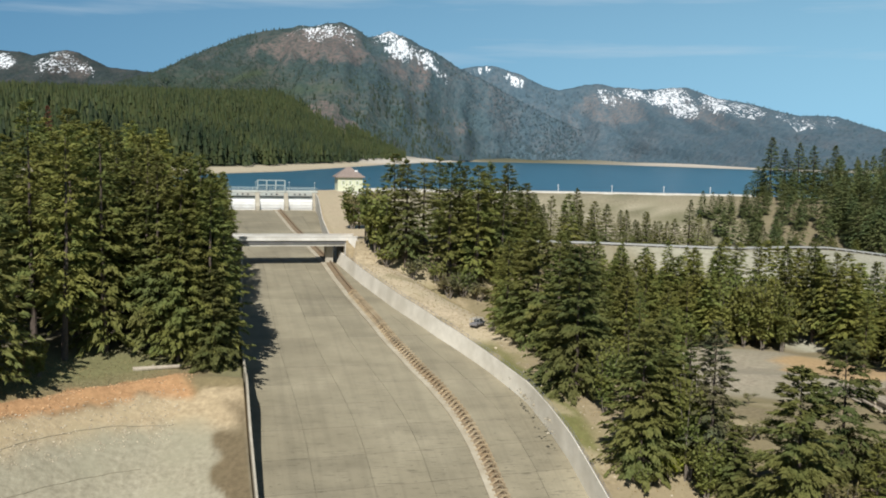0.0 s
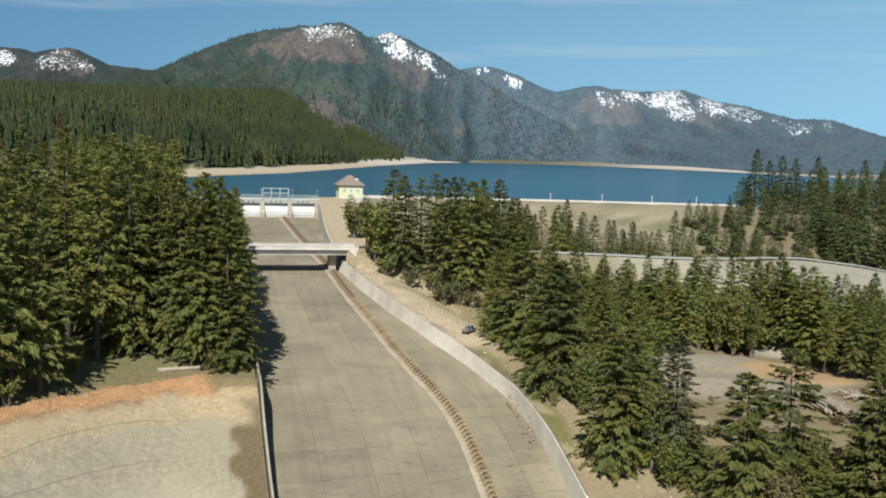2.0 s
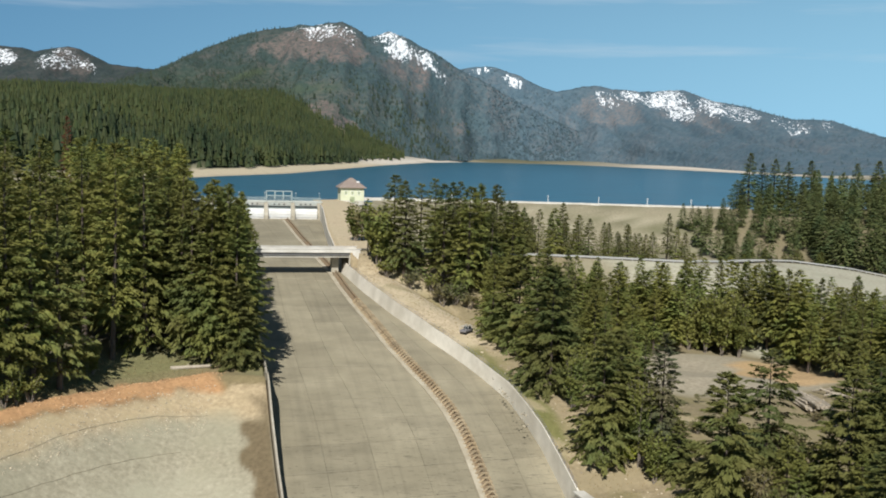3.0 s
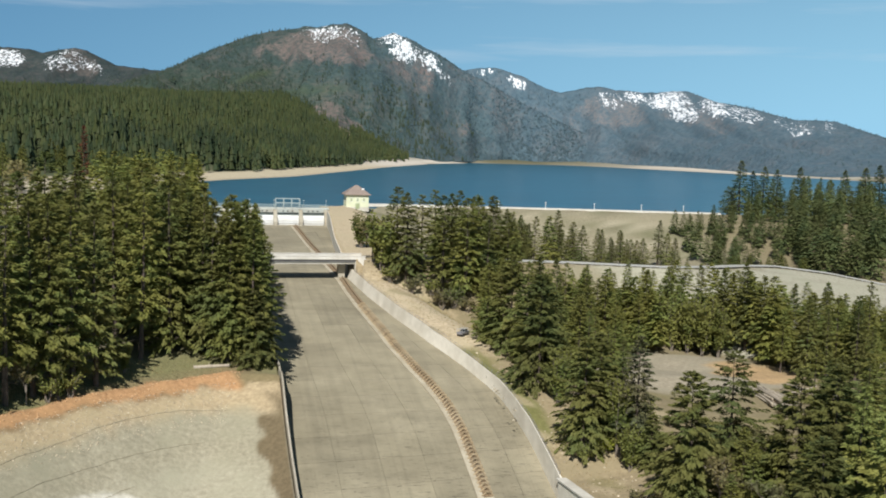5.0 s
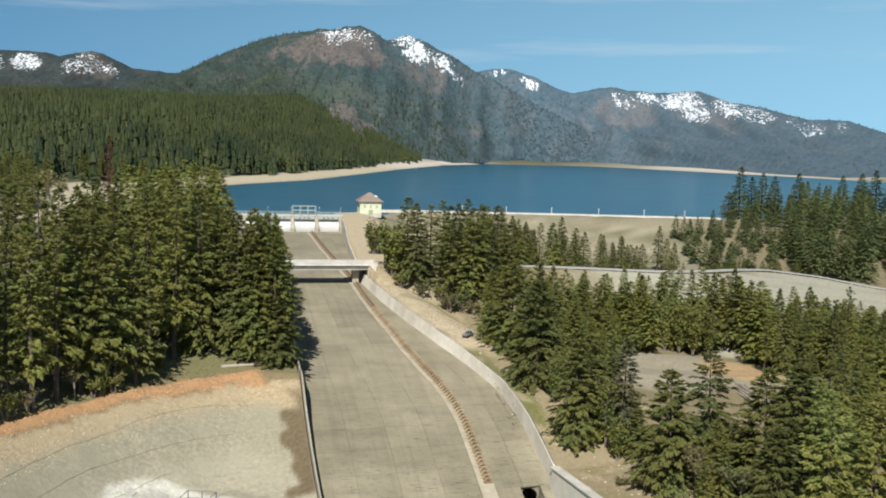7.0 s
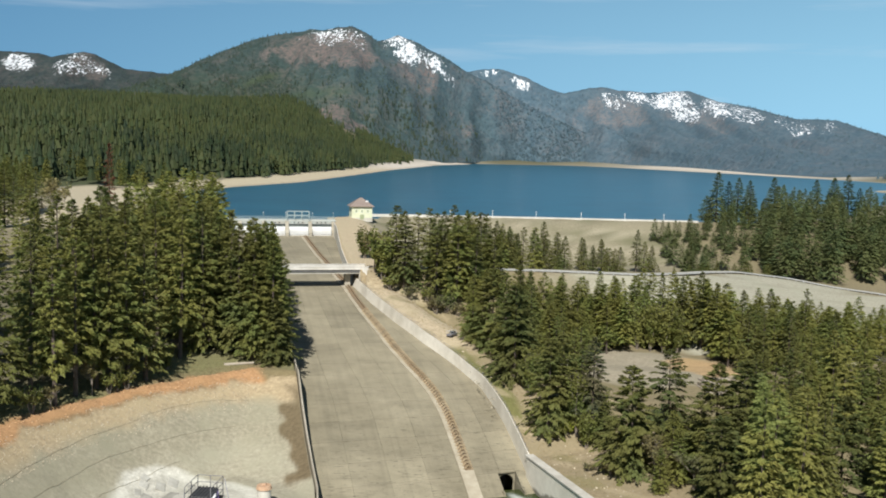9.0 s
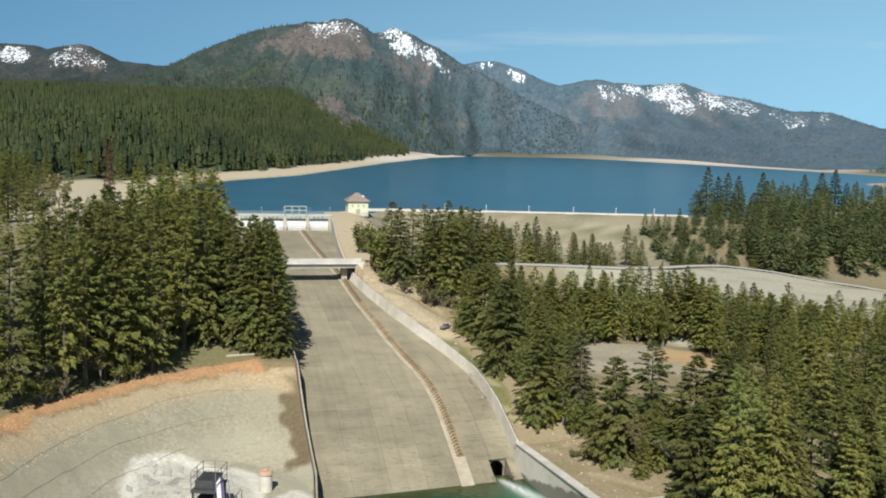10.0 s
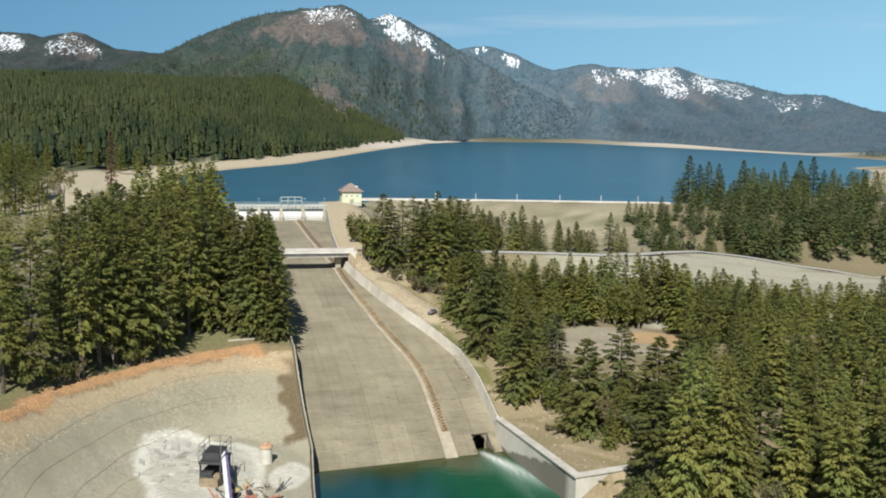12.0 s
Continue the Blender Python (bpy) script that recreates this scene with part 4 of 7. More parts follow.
def slope_points(grid, count, seed, low, high, thin):
    """Points spread over a mountain front, thinning out towards the bare top."""
    rng = np.random.default_rng(seed)
    grid, cover = grid
    a, b = grid.shape[:2]
    i, j = rng.uniform(11.3, a - 2, count), rng.uniform(0, b - 2, count)
    i0, j0 = i.astype(int), j.astype(int)
    u, v = (i - i0)[:, None], (j - j0)[:, None]
    p = (grid[i0, j0] * (1 - u) + grid[i0 + 1, j0] * u) * (1 - v) + (grid[i0, j0 + 1] * (1 - u) + grid[i0 + 1, j0 + 1] * u) * v
    z = p[:, 2]
    patch = wobble(p[:, 0], p[:, 1], 90, 3.0) + 0.6 * wobble(p[:, 0], p[:, 1], 33, 1.0)
    keep = rng.random(count) < np.interp(z, [low, high], [1.0, thin]) * np.clip(0.75 + 0.7 * patch, 0.05, 1)
    bare = cover[i0, j0, :3].max(axis=1)
    keep &= rng.random(count) > bare * 0.9
    return p[keep] - np.array((0, 0, 1.0))


MAIN_WOOD = slope_points(SLOPE_MAIN, 10500, 21, 450, 640, 0.35)
# trees in the haze tone take over gradually to the east
HAZE_SIDE = np.random.default_rng(31).random(len(MAIN_WOOD)) < smooth(MAIN_WOOD[:, 0], -650, 330)
far_wood("mountain_forest", "dark conifer forest on the main mountain", MAIN_WOOD[~HAZE_SIDE], M_FOREST_MID, 10, 0.35, 3.3)
far_wood("mountain_forest", "haze-blue conifer forest on the long eastern spur", MAIN_WOOD[HAZE_SIDE], M_FOREST_HAZE, 8, 0.35, 3.3)
LOW_WOOD = slope_points(SLOPE_MAIN, 9000, 24, 190, 360, 0.0)
LOW_WOOD = LOW_WOOD[np.random.default_rng(32).random(len(LOW_WOOD)) > smooth(LOW_WOOD[:, 0], -150, 260)]
far_wood("mountain_forest", "green conifer forest on the lower slopes of the main mountain", LOW_WOOD, M_FOREST_LOW, 15, 0.5, 4.0)
far_wood("mountain_forest", "haze-blue conifer forest on the eastern ridge", slope_points(SLOPE_EAST, 4500, 22, 330, 520, 0.35), M_FOREST_HAZE, 8, 0.3, 3.2)
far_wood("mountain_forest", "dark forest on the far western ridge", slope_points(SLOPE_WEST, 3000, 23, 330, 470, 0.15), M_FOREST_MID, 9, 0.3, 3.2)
far_wood("far_forest", "low dark forest behind the sand spit", hill_points(1800, 560, 1300, 900, 2300, 60, 6), M_FOREST_HAZE, 20, 0.3, 4.5)


# ---- trees ----
def conifer_crown(seed, height, radius, bare, levels, branches, droop, power=0.85, ragged=0.25, full=1.0):
    """Boughs in loose whorls with dark gaps between; each a drooping fan of needle clumps that lie along it like shingles."""
    rnd = random.Random(seed)
    verts, faces = [], []
    up = Vector((0, 0, 1))
    lean = Vector((rnd.uniform(-0.012, 0.012), rnd.uniform(-0.012, 0.012), 0))
    levels = max(14, round(levels * 0.86))

    def clump(p, d, n, size):
        s = d.cross(n)
        if s.length < 0.2:
            s = d.cross(Vector((0.6, 0.8, 0)))
        s.normalize()
        k = len(verts)
        verts.extend((p - d * size * 0.5 + s * size * rnd.uniform(0.2, 0.42), p - d * size * 0.4 - s * size * rnd.uniform(0.2, 0.42), p + d * size * rnd.uniform(0.6, 1.1)))
        faces.append((k, k + 1, k + 2))

    for i in range(levels):
        t0 = 1 - (1 - i / levels) ** 1.3
        turn = rnd.random() * 6.3
        count = max(5, round(branches * (0.62 + 0.42 * (1 - t0))))
        for b in range(count):
            if rnd.random() < 0.1:
                continue
            t = min(0.995, max(0.0, t0 + rnd.uniform(-0.9, 0.9) / levels))
            z = height * (bare + (0.985 - bare) * t)
            reach = radius * ((1 - t) ** (0.93 * power) * (0.6 + 0.4 * min(1, t * 5 + 0.3)) + 0.07)
            a = turn + b * 6.283 / count + rnd.uniform(-0.4, 0.4)
            d = Vector((math.cos(a), math.sin(a), 0))
            side = Vector((-d.y, d.x, 0))
            length = reach * rnd.uniform(1 - ragged, 1 + ragged)
            start = Vector((0, 0, z)) + lean * z
            fall = 0.8 * droop * (1 - 0.8 * t) * rnd.uniform(0.4, 1.5)
            rise = 0.42 * t
            dots = max(11, int(6 + 6.0 * length))
            for k in range(int(min(dots, 46) * full)):
                f = rnd.uniform(0.15, 1.0) ** 0.7
                w = length * 0.36 * (1.1 - f) * rnd.uniform(-1, 1)
                sag = rise * f - fall * f * f
                p = start + d * length * f + side * w + up * (length * sag - 0.25 * abs(w) + rnd.gauss(0, 0.14))
                v = (d * 0.9 + side * (0.8 if w > 0 else -0.8) * rnd.random() + up * (rise - 2 * fall * f - rnd.uniform(0.0, 0.5))).normalized()
                n = (up * 0.8 + d * 0.55 + side * 0.5 * w / max(length, 0.1) + Vector((rnd.gauss(0, 0.5), rnd.gauss(0, 0.5), rnd.gauss(0, 0.4)))).normalized()
                clump(p, v, n, rnd.uniform(0.36, 0.76) * math.sqrt(full) * (0.7 + 0.35 * min(1, length / 3)))
    top = Vector((0, 0, height)) + lean * height
    for k in range(10):
        clump(top - up * rnd.uniform(0, 0.07) * height, (up + Vector((rnd.gauss(0, 0.4), rnd.gauss(0, 0.4), 0))).normalized(), Vector((rnd.gauss(0, 1), rnd.gauss(0, 1), 0.3)).normalized(), 0.5)
    return verts, faces


def soften(me, corners, axis):
    """Vertex normals of a crown of loose triangles: each bent from its own face towards the outside of the crown."""
    tri = np.asarray(corners, float).reshape(-1, 3, 3)
    flat = np.cross(tri[:, 1] - tri[:, 0], tri[:, 2] - tri[:, 0])
    flat /= np.maximum(np.linalg.norm(flat, axis=1, keepdims=True), 1e-9)
    out = tri.mean(axis=1) - np.asarray(axis, float)
    out[:, 2] = 0
    out /= np.maximum(np.linalg.norm(out, axis=1, keepdims=True), 0.3)
    out[:, 2] = 0.55
    flat *= np.where((flat * out).sum(axis=1, keepdims=True) < 0, -1.0, 1.0)
    nrm = out * 0.95 + flat * 0.5
    nrm /= np.linalg.norm(nrm, axis=1, keepdims=True)
    layer = me.attributes.new("custom_normal", "FLOAT_VECTOR", "POINT")
    layer.data.foreach_set("vector", np.repeat(nrm, 3, axis=0).astype(np.float32).ravel())


def crown_object(name, verts, faces, mat, parent):
    me = bpy.data.meshes.new(name)
    me.from_pydata([tuple(v) for v in verts], [], faces)
    me.materials.append(mat)
    if name == "crown":
        soften(me, [tuple(v) for v in verts], (0, 0, 0))
    ob = new(name, me)
    ob.parent = parent
    return ob


def make_conifer(seed, height, radius, bare, levels, branches, droop, mat, label, power=0.85, ragged=0.25, full=1.0):
    tree = thing("conifer_tree", label, "tree", "conifers")
    bm = bmesh.new()
    rnd = random.Random(seed + 50)
    last, lr = Vector((0, 0, -1.2)), height * 0.016
    for f in (0.1, 0.3, 0.55, 0.8, 0.97):
        p = Vector((rnd.uniform(-0.1, 0.1), rnd.uniform(-0.1, 0.1), height * f))
        r = height * 0.0145 * (1.02 - f)
        add_tube(bm, last, p, lr, r, 7)
        last, lr = p, r
    for k in range(14):
        z, a = height * rnd.uniform(max(0.06, bare * 0.4), bare + 0.12), rnd.random() * 6.3
        add_tube(bm, (0, 0, z), (math.cos(a) * radius * 0.5, math.sin(a) * radius * 0.5, z - radius * 0.1), 0.05, 0.02, 3)
    mesh_object("trunk", bm, M_BARK, tree)
    crown_object("crown", *conifer_crown(seed, height, radius * 0.9, bare, levels, branches, droop, power, ragged, full), mat, tree)
    return tree


def make_bush(seed, height, radius, mat, label, name="shrub", leaf=0.3, count=420):
    """A broad-leaved young tree or shrub: forked stems and many loose leaf clumps."""
    rnd = random.Random(seed)
    tree = thing(name, label, "tree" if name == "alder_tree" else "shrub", "alders" if name == "alder_tree" else "shrubs")
    bm = bmesh.new()
    tips = []
    for k in range(9):
        a = k * 0.7 + rnd.random()
        base = Vector((rnd.uniform(-0.3, 0.3), rnd.uniform(-0.3, 0.3), -0.4))
        mid = Vector((math.cos(a) * radius * 0.35, math.sin(a) * radius * 0.35, height * rnd.uniform(0.35, 0.5)))
        add_tube(bm, base, mid, 0.1, 0.06, 5)
        for j in range(4):
            b = a + rnd.uniform(-0.9, 0.9)
            tip = Vector((math.cos(b) * radius * rnd.uniform(0.3, 0.95), math.sin(b) * radius * rnd.uniform(0.3, 0.95), height * rnd.uniform(0.5, 1.0)))
            add_tube(bm, mid, tip, 0.05, 0.015, 4)
            tips.append((mid, tip))
        if name == "alder_tree":
            tips.extend([(base.lerp(mid, 0.3), mid.lerp(tips[-1][1], 0.4))] * 3)
    mesh_object("stem", bm, M_TWIG, tree)
    verts, faces = [], []
    for k in range(count):
        a, b = rnd.choice(tips)
        p = a.lerp(b, rnd.uniform(0.2, 1.05)) + Vector([rnd.gauss(0, radius * 0.12) for c in range(3)])
        u = Vector([rnd.gauss(0, 1) for c in range(3)]).normalized() * leaf * rnd.uniform(0.6, 1.5)
        v = Vector([rnd.gauss(0, 1) for c in range(3)]).cross(u).normalized() * leaf * rnd.uniform(0.5, 1.0)
        i = len(verts)
        verts.extend((p - u, p + v, p + u, p - v))
        faces.append((i, i + 1, i + 2, i + 3))
    crown_object("foliage", verts, faces, mat, tree)
    return tree


def make_bare_tree(seed, height, label):
    """A leafless tree: trunk, limbs and fine twigs in one mesh, a thin veil of buds in another."""
    rnd = random.Random(seed)
    tree = thing("bare_tree", label, "tree", "bare trees")
    bm = bmesh.new()
    ends = []

    def grow(p, d, length, r, depth):
        q = p + d * length
        add_tube(bm, p, q, r, r * 0.62, 5 if depth < 2 else 3)
        if depth == 4:
            ends.append(q)
            return
        for k in range(3 if depth else 4):
            e = (d * 1.1 + Vector((rnd.gauss(0, 0.5), rnd.gauss(0, 0.5), rnd.uniform(0, 0.5)))).normalized()
            grow(p + d * length * rnd.uniform(0.55, 1.0), e, length * rnd.uniform(0.5, 0.72), r * 0.55, depth + 1)

    grow(Vector((0, 0, -0.5)), Vector((0, 0, 1)), height * 0.38, height * 0.012, 0)
    mesh_object("trunk", bm, M_TWIG, tree)
    verts, faces = [], []
    for q in ends:
        for k in range(5):
            p = q + Vector([rnd.gauss(0, height * 0.03) for c in range(3)])
            u = Vector([rnd.gauss(0, 0.2) for c in range(3)])
            v = Vector([rnd.gauss(0, 0.16) for c in range(3)])
            i = len(verts)
            verts.extend((p - u, p + v, p + u, p - v))
            faces.append((i, i + 1, i + 2, i + 3))
    tagged(crown_object("foliage", verts, faces, M_BUDS, tree), kind="stuff")
    return tree


M_BUDS = leaf_material("pale_buds", (0.13, 0.12, 0.06), (0.24, 0.22, 0.1))
M_DEAD_NEEDLE = leaf_material("dead_red_needles", (0.11, 0.045, 0.03), (0.2, 0.085, 0.05))
M_SPRING = leaf_material("spring_leaves", (0.115, 0.13, 0.035), (0.24, 0.255, 0.075))
M_NEEDLE_LIGHT = leaf_material("light_fir_needles", (0.165, 0.178, 0.052), (0.29, 0.298, 0.09))
M_NEEDLE_GREY = leaf_material("grey_fir_needles", (0.095, 0.098, 0.052), (0.19, 0.19, 0.095))
M_NEEDLE_BLUE = leaf_material("blue_spruce_needles", (0.0667, 0.0945, 0.0432), (0.189, 0.216, 0.084))
STOCK = {
    9: [make_conifer(91, 30, 4.8, 0.1, 42, 8, 0.36, M_NEEDLE_BLUE, "tall dark blue-green spruce", 0.8),
        make_conifer(92, 30, 4.2, 0.16, 36, 8, 0.32, M_NEEDLE_BLUE, "slim dark spruce with a ragged top", 0.78, 0.4)],
    0: [make_conifer(11, 30, 5.9, 0.10, 40, 8, 0.34, M_NEEDLE, "tall green fir with full drooping boughs", 0.74),
        make_conifer(12, 30, 5.4, 0.16, 40, 8, 0.28, M_NEEDLE, "tall yellow-green fir with dense branches", 0.68),
        make_conifer(13, 30, 6.2, 0.08, 38, 9, 0.4, M_NEEDLE, "broad green fir with heavy low boughs", 0.7),
        make_conifer(14, 30, 4.6, 0.22, 30, 8, 0.3, M_NEEDLE, "green pine with a clear lower trunk", 0.6, 0.4)],
    1: [make_conifer(21, 30, 5.0, 0.10, 42, 8, 0.36, M_NEEDLE_DARK, "tall dark narrow spruce tree", 0.82),
        make_conifer(22, 30, 5.6, 0.12, 42, 8, 0.42, M_NEEDLE_DARK, "dark green spruce with hanging boughs", 0.8),
        make_conifer(23, 30, 4.0, 0.18, 34, 8, 0.3, M_NEEDLE_DARK, "slim dark fir with a ragged crown", 0.8, 0.4)],
    2: [make_conifer(31, 30, 7.8, 0.1, 30, 8, 0.55, M_NEEDLE_DARK, "sparse fir with long level limbs", 0.62, 0.5, 1.35)],
    10: [make_conifer(101, 30, 9.3, 0.03, 36, 9, 0.46, M_NEEDLE_DARK, "broad dark fir with dense boughs to the ground", 0.72, 0.2, 1.45),
         make_conifer(102, 30, 8.6, 0.03, 36, 9, 0.42, M_NEEDLE_DARK, "broad olive fir with thick layered boughs", 0.7, 0.22, 1.4)],
    12: [make_conifer(121, 30, 5.6, 0.08, 38, 8, 0.34, M_NEEDLE_LIGHT, "light yellow-green fir with soft full boughs", 0.7, 0.25, 1.15),
         make_conifer(122, 30, 6.2, 0.06, 38, 8, 0.4, M_NEEDLE_LIGHT, "light green fir with spreading boughs", 0.74, 0.25, 1.15)],
    11: [make_conifer(111, 30, 5.9, 0.04, 42, 8, 0.34, M_NEEDLE_GREY, "thin grey-limbed fir with open foliage", 0.72, 0.3, 1.1)],
    3: [make_bush(41, 6, 2.8, M_NEEDLE, "young green sapling with loose leaves"), make_bush(42, 6, 3.4, M_BUDS, "budding shrub beside the road")],
    4: [make_conifer(51, 30, 3.6, 0.3, 24, 6, 0.3, M_NEEDLE, "thin pine with an open crown", 0.7, 0.5)],
    5: [make_bush(43, 4, 2.6, M_LEAF_NEW, "bright yellow-green spring bush", leaf=0.24, count=900)],
    7: [make_conifer(71, 30, 3.4, 0.12, 36, 6, 0.3, M_DEAD_NEEDLE, "dead rust-red conifer among green trees", 0.6, 0.4)],
    8: [make_bush(81, 14, 3.3, M_SPRING, "young alder in fresh yellow-green leaf", "alder_tree", 0.36, 2000), make_bush(82, 14, 2.8, M_SPRING, "slender birch with thin new leaves", "alder_tree", 0.33, 1800)],
    6: [make_bare_tree(61, 15, "leafless grey tree with faint buds"), make_bare_tree(62, 15, "tall leafless alder with fine twigs")],
}
SIZE = {12: 30, 10: 30, 11: 30, 9: 30, 8: 14, 7: 30, 0: 30, 1: 30, 2: 30, 3: 6, 4: 30, 5: 4, 6: 15}
used = set()
tree_dice = random.Random(77)


def stand(name, label, rows, girth):
    """A far stand of trees beyond counting, joined: each one a crown of the stock, turned and scaled."""
    dice = random.Random(len(rows))
    V, P, A, o = [], [], [], 0
    for x, y, h, kind in rows:
        proto = dice.choice(STOCK[kind])
        me = [c for c in proto.children if c.name.startswith("crown")][0].data
        co = np.empty(len(me.vertices) * 3, np.float32)
        me.vertices.foreach_get("co", co)
        co = co.reshape(-1, 3)
        k, a = h / SIZE[kind], dice.uniform(0, 6.28)
        kw = girth * k ** 0.75
        c, s = math.cos(a) * kw, math.sin(a) * kw
        # every fifth clump, larger
        co = co.reshape(-1, 3, 3)[dice.randint(0, 4)::5]
        mid = co.mean(axis=1, keepdims=True)
        co = (mid + (co - mid) * 2.05).reshape(-1, 3)
        A.append(np.tile((x, y, 0.0), (len(co) // 3, 1)))
        V.append(np.stack([x + co[:, 0] * c - co[:, 1] * s, y + co[:, 0] * s + co[:, 1] * c, gz(x, y) - 0.3 + co[:, 2] * k], 1))
        P.append(np.arange(len(co), dtype=np.int32) + o)
        o += len(co)
    verts, tri = np.vstack(V), np.concatenate(P).reshape(-1, 3)
    ob = grid_object(name, verts.tolist(), tri.tolist(), M_NEEDLE_BLUE if label.startswith("dark") else M_STAND)
    soften(ob.data, verts, np.vstack(A))
    return tagged(ob, label, "forest", kind="stuff")


M_STAND = leaf_material("stand_needles", (0.124, 0.138, 0.04), (0.25, 0.258, 0.07))


def plant(x, y, height, kind, girth=1.0, sink=0.3):
    proto = tree_dice.choice(STOCK[kind])
    k = height / SIZE[kind]
    kw = k * girth * tree_dice.uniform(0.9, 1.12) * (k ** -0.25)
    m = pose(x, y, gz(x, y) - sink, tree_dice.uniform(-1.2, 1.2), tree_dice.uniform(-1.2, 1.2), tree_dice.uniform(0, 360)) @ Matrix.Diagonal((kw, kw, k, 1))
    if proto.name not in used:
        used.add(proto.name)
        proto.matrix_world = m
        proto.matrix_basis = m
        return proto
    flat = proto.scale.copy()
    proto.scale = (1, 1, 1)
    made = copy_thing(proto, m)
    proto.scale = flat
    return made


GROVE_WEST = [(-42.5, 209, 38, 0), (-40.6, 212.5, 33, 0), (-41, 206, 20, 10), (-46.5, 216, 42, 0), (-46, 211.5, 39, 0), (-51, 217, 41, 0), (-50, 223, 40, 0), (-53, 209, 42, 1), (-47.8, 220.5, 39, 0), (-48.5, 207, 36, 0), (-44, 219, 38, 0), (-45.5, 225, 37, 0), (-49.2, 211, 42, 0), (-56.5, 213, 45, 0), (-64, 209, 48, 0), (-69.6, 201, 47, 0), (-73.6, 178, 44, 1), (-77, 172.5, 45, 0), (-80.3, 168, 46, 0), (-83.5, 166, 45, 0), (-86.5, 158, 45, 0), (-88.6, 149, 44, 0), (-94.5, 148, 47, 1)]
GROVE_WEST_BACK = [(-97.5, 134, 45, 0), (-102.5, 127, 43, 0), (-71.6, 185.5, 13, 0), (-74, 188, 6, 3), (-72.5, 215.5, 49, 0), (-78.6, 209, 50, 0), (-86.8, 204, 50, 1), (-92.2, 195, 51, 0), (-99, 181, 50, 0), (-101, 166, 49, 0), (-118.5, 459.4, 24, 0), (-60, 226, 43, 0), (-49, 229, 35, 1), (-47, 236, 32, 0), (-51, 246, 36, 0), (-52.5, 234, 40, 0), (-48.8, 250, 31, 0), (-51.3, 265, 30, 0), (-54, 280, 29, 0), (-56.5, 294, 27, 1), (-209.5, 575, 44, 7), (-83, 160.5, 14, 6), (-79.5, 163.5, 6, 3), (-76, 168, 6, 3), (-91.5, 141, 7, 3), (-88, 144.5, 9, 6)]
GROVE_FLATS = [(-227.1, 435.8, 32.0, 0), (-225.3, 445.7, 35.7, 0), (-239.4, 491.8, 32.6, 1), (-243.3, 520.6, 33.6, 0), (-244.7, 539.0, 28.9, 0), (-247.5, 556.0, 25.0, 4), (-259.9, 521.0, 25.7, 1), (-260.5, 555.8, 23.1, 0), (-250.8, 576.9, 15.1, 1), (-204.6, 467.2, 36, 6), (-233.6, 558.0, 17.4, 6), (-218.7, 464.4, 25.2, 4)]
GROVE_BRIDGE = [(-23.6, 353, 15, 8), (-21.5, 355, 12, 0), (-13.3, 311.4, 23, 8), (-4.3, 309.9, 33, 1), (8.9, 309.4, 36, 0), (5.4, 306.1, 7, 3), (17.3, 310.4, 36, 0), (27.8, 322.7, 31, 0), (-10, 306, 6, 3), (-17, 316, 22, 6), (1, 316, 30, 0), (13, 303, 8, 3), (12, 318, 32, 1), (22, 315, 35, 0), (6, 321, 30, 0), (25, 311, 30, 1), (33, 319, 28, 0), (-8, 317, 30, 0), (-2, 303.5, 7, 3), (9, 301, 8, 3), (18, 302, 6, 3), (-11, 315, 18, 6)]
GROVE_ROAD = [(40.6, 423.4, 28.9, 1), (47.9, 423.6, 26.0, 1), (55.8, 443.5, 25.1, 0), (60.9, 437.3, 23.7, 1), (66.5, 438.4, 28.9, 1), (73.4, 432.6, 23.5, 0), (74.4, 410.3, 21.6, 1), (89.3, 442.5, 19.8, 1), (102.0, 444.6, 15.0, 1), (121.6, 462.9, 24.1, 1), (126.3, 464.0, 17.5, 0), (130.6, 463.6, 15.5, 1), (35.2, 430, 32.4, 0), (28.9, 434, 33.6, 0), (24.7, 426, 34.3, 1), (17.1, 414, 36.4, 0)]
GROVE_BANK = [(21.5, 244.0, 24, 0), (25.5, 243.1, 27, 0), (28.1, 239.3, 29, 10), (32, 229, 30, 0), (34.1, 213.7, 31, 10), (42.3, 289.2, 34, 1), (41.8, 237.6, 32, 1), (44.1, 207.3, 19, 4), (42.2, 184.9, 28, 10), (46.7, 189.5, 27, 10), (50.5, 182, 20, 8), (52.5, 191, 24, 1), (64.5, 255.2, 18.3, 0), (47.5, 183.1, 4.4, 5), (54.6, 182.5, 29.5, 11), (57.5, 177, 13, 10), (52.5, 176.5, 12, 8), (61, 180, 8, 6)]
GROVE_BANK_BACK = [(61.2, 156.6, 29.5, 10), (66.4, 151.0, 18, 6), (74.2, 171.5, 28, 2), (74.4, 141.9, 14, 6), (70.5, 149, 19, 0), (56, 158, 9, 0), (67, 147.5, 15, 6), (64, 162, 14, 0), (80.8, 145.2, 31.5, 10), (71, 145, 17, 0), (84, 139, 22, 10), (79, 136, 20, 0), (92, 150, 22, 0), (66, 142, 12, 0), (88, 133, 24, 10), (77, 151, 15, 8), (87.5, 144.8, 32.4, 10), (76.5, 146.5, 22, 0), (97.6, 155.2, 32.6, 0), (40.8, 293.7, 29.8, 0), (52.1, 295.7, 28.3, 0), (59.8, 297.1, 28.1, 4), (37, 222, 27, 1), (47, 226, 26, 1), (119, 246, 24, 1), (124, 254, 26, 0), (122, 238, 22, 1), (128, 246, 25, 0), (117, 262, 20, 0), (130, 236, 25, 1)]
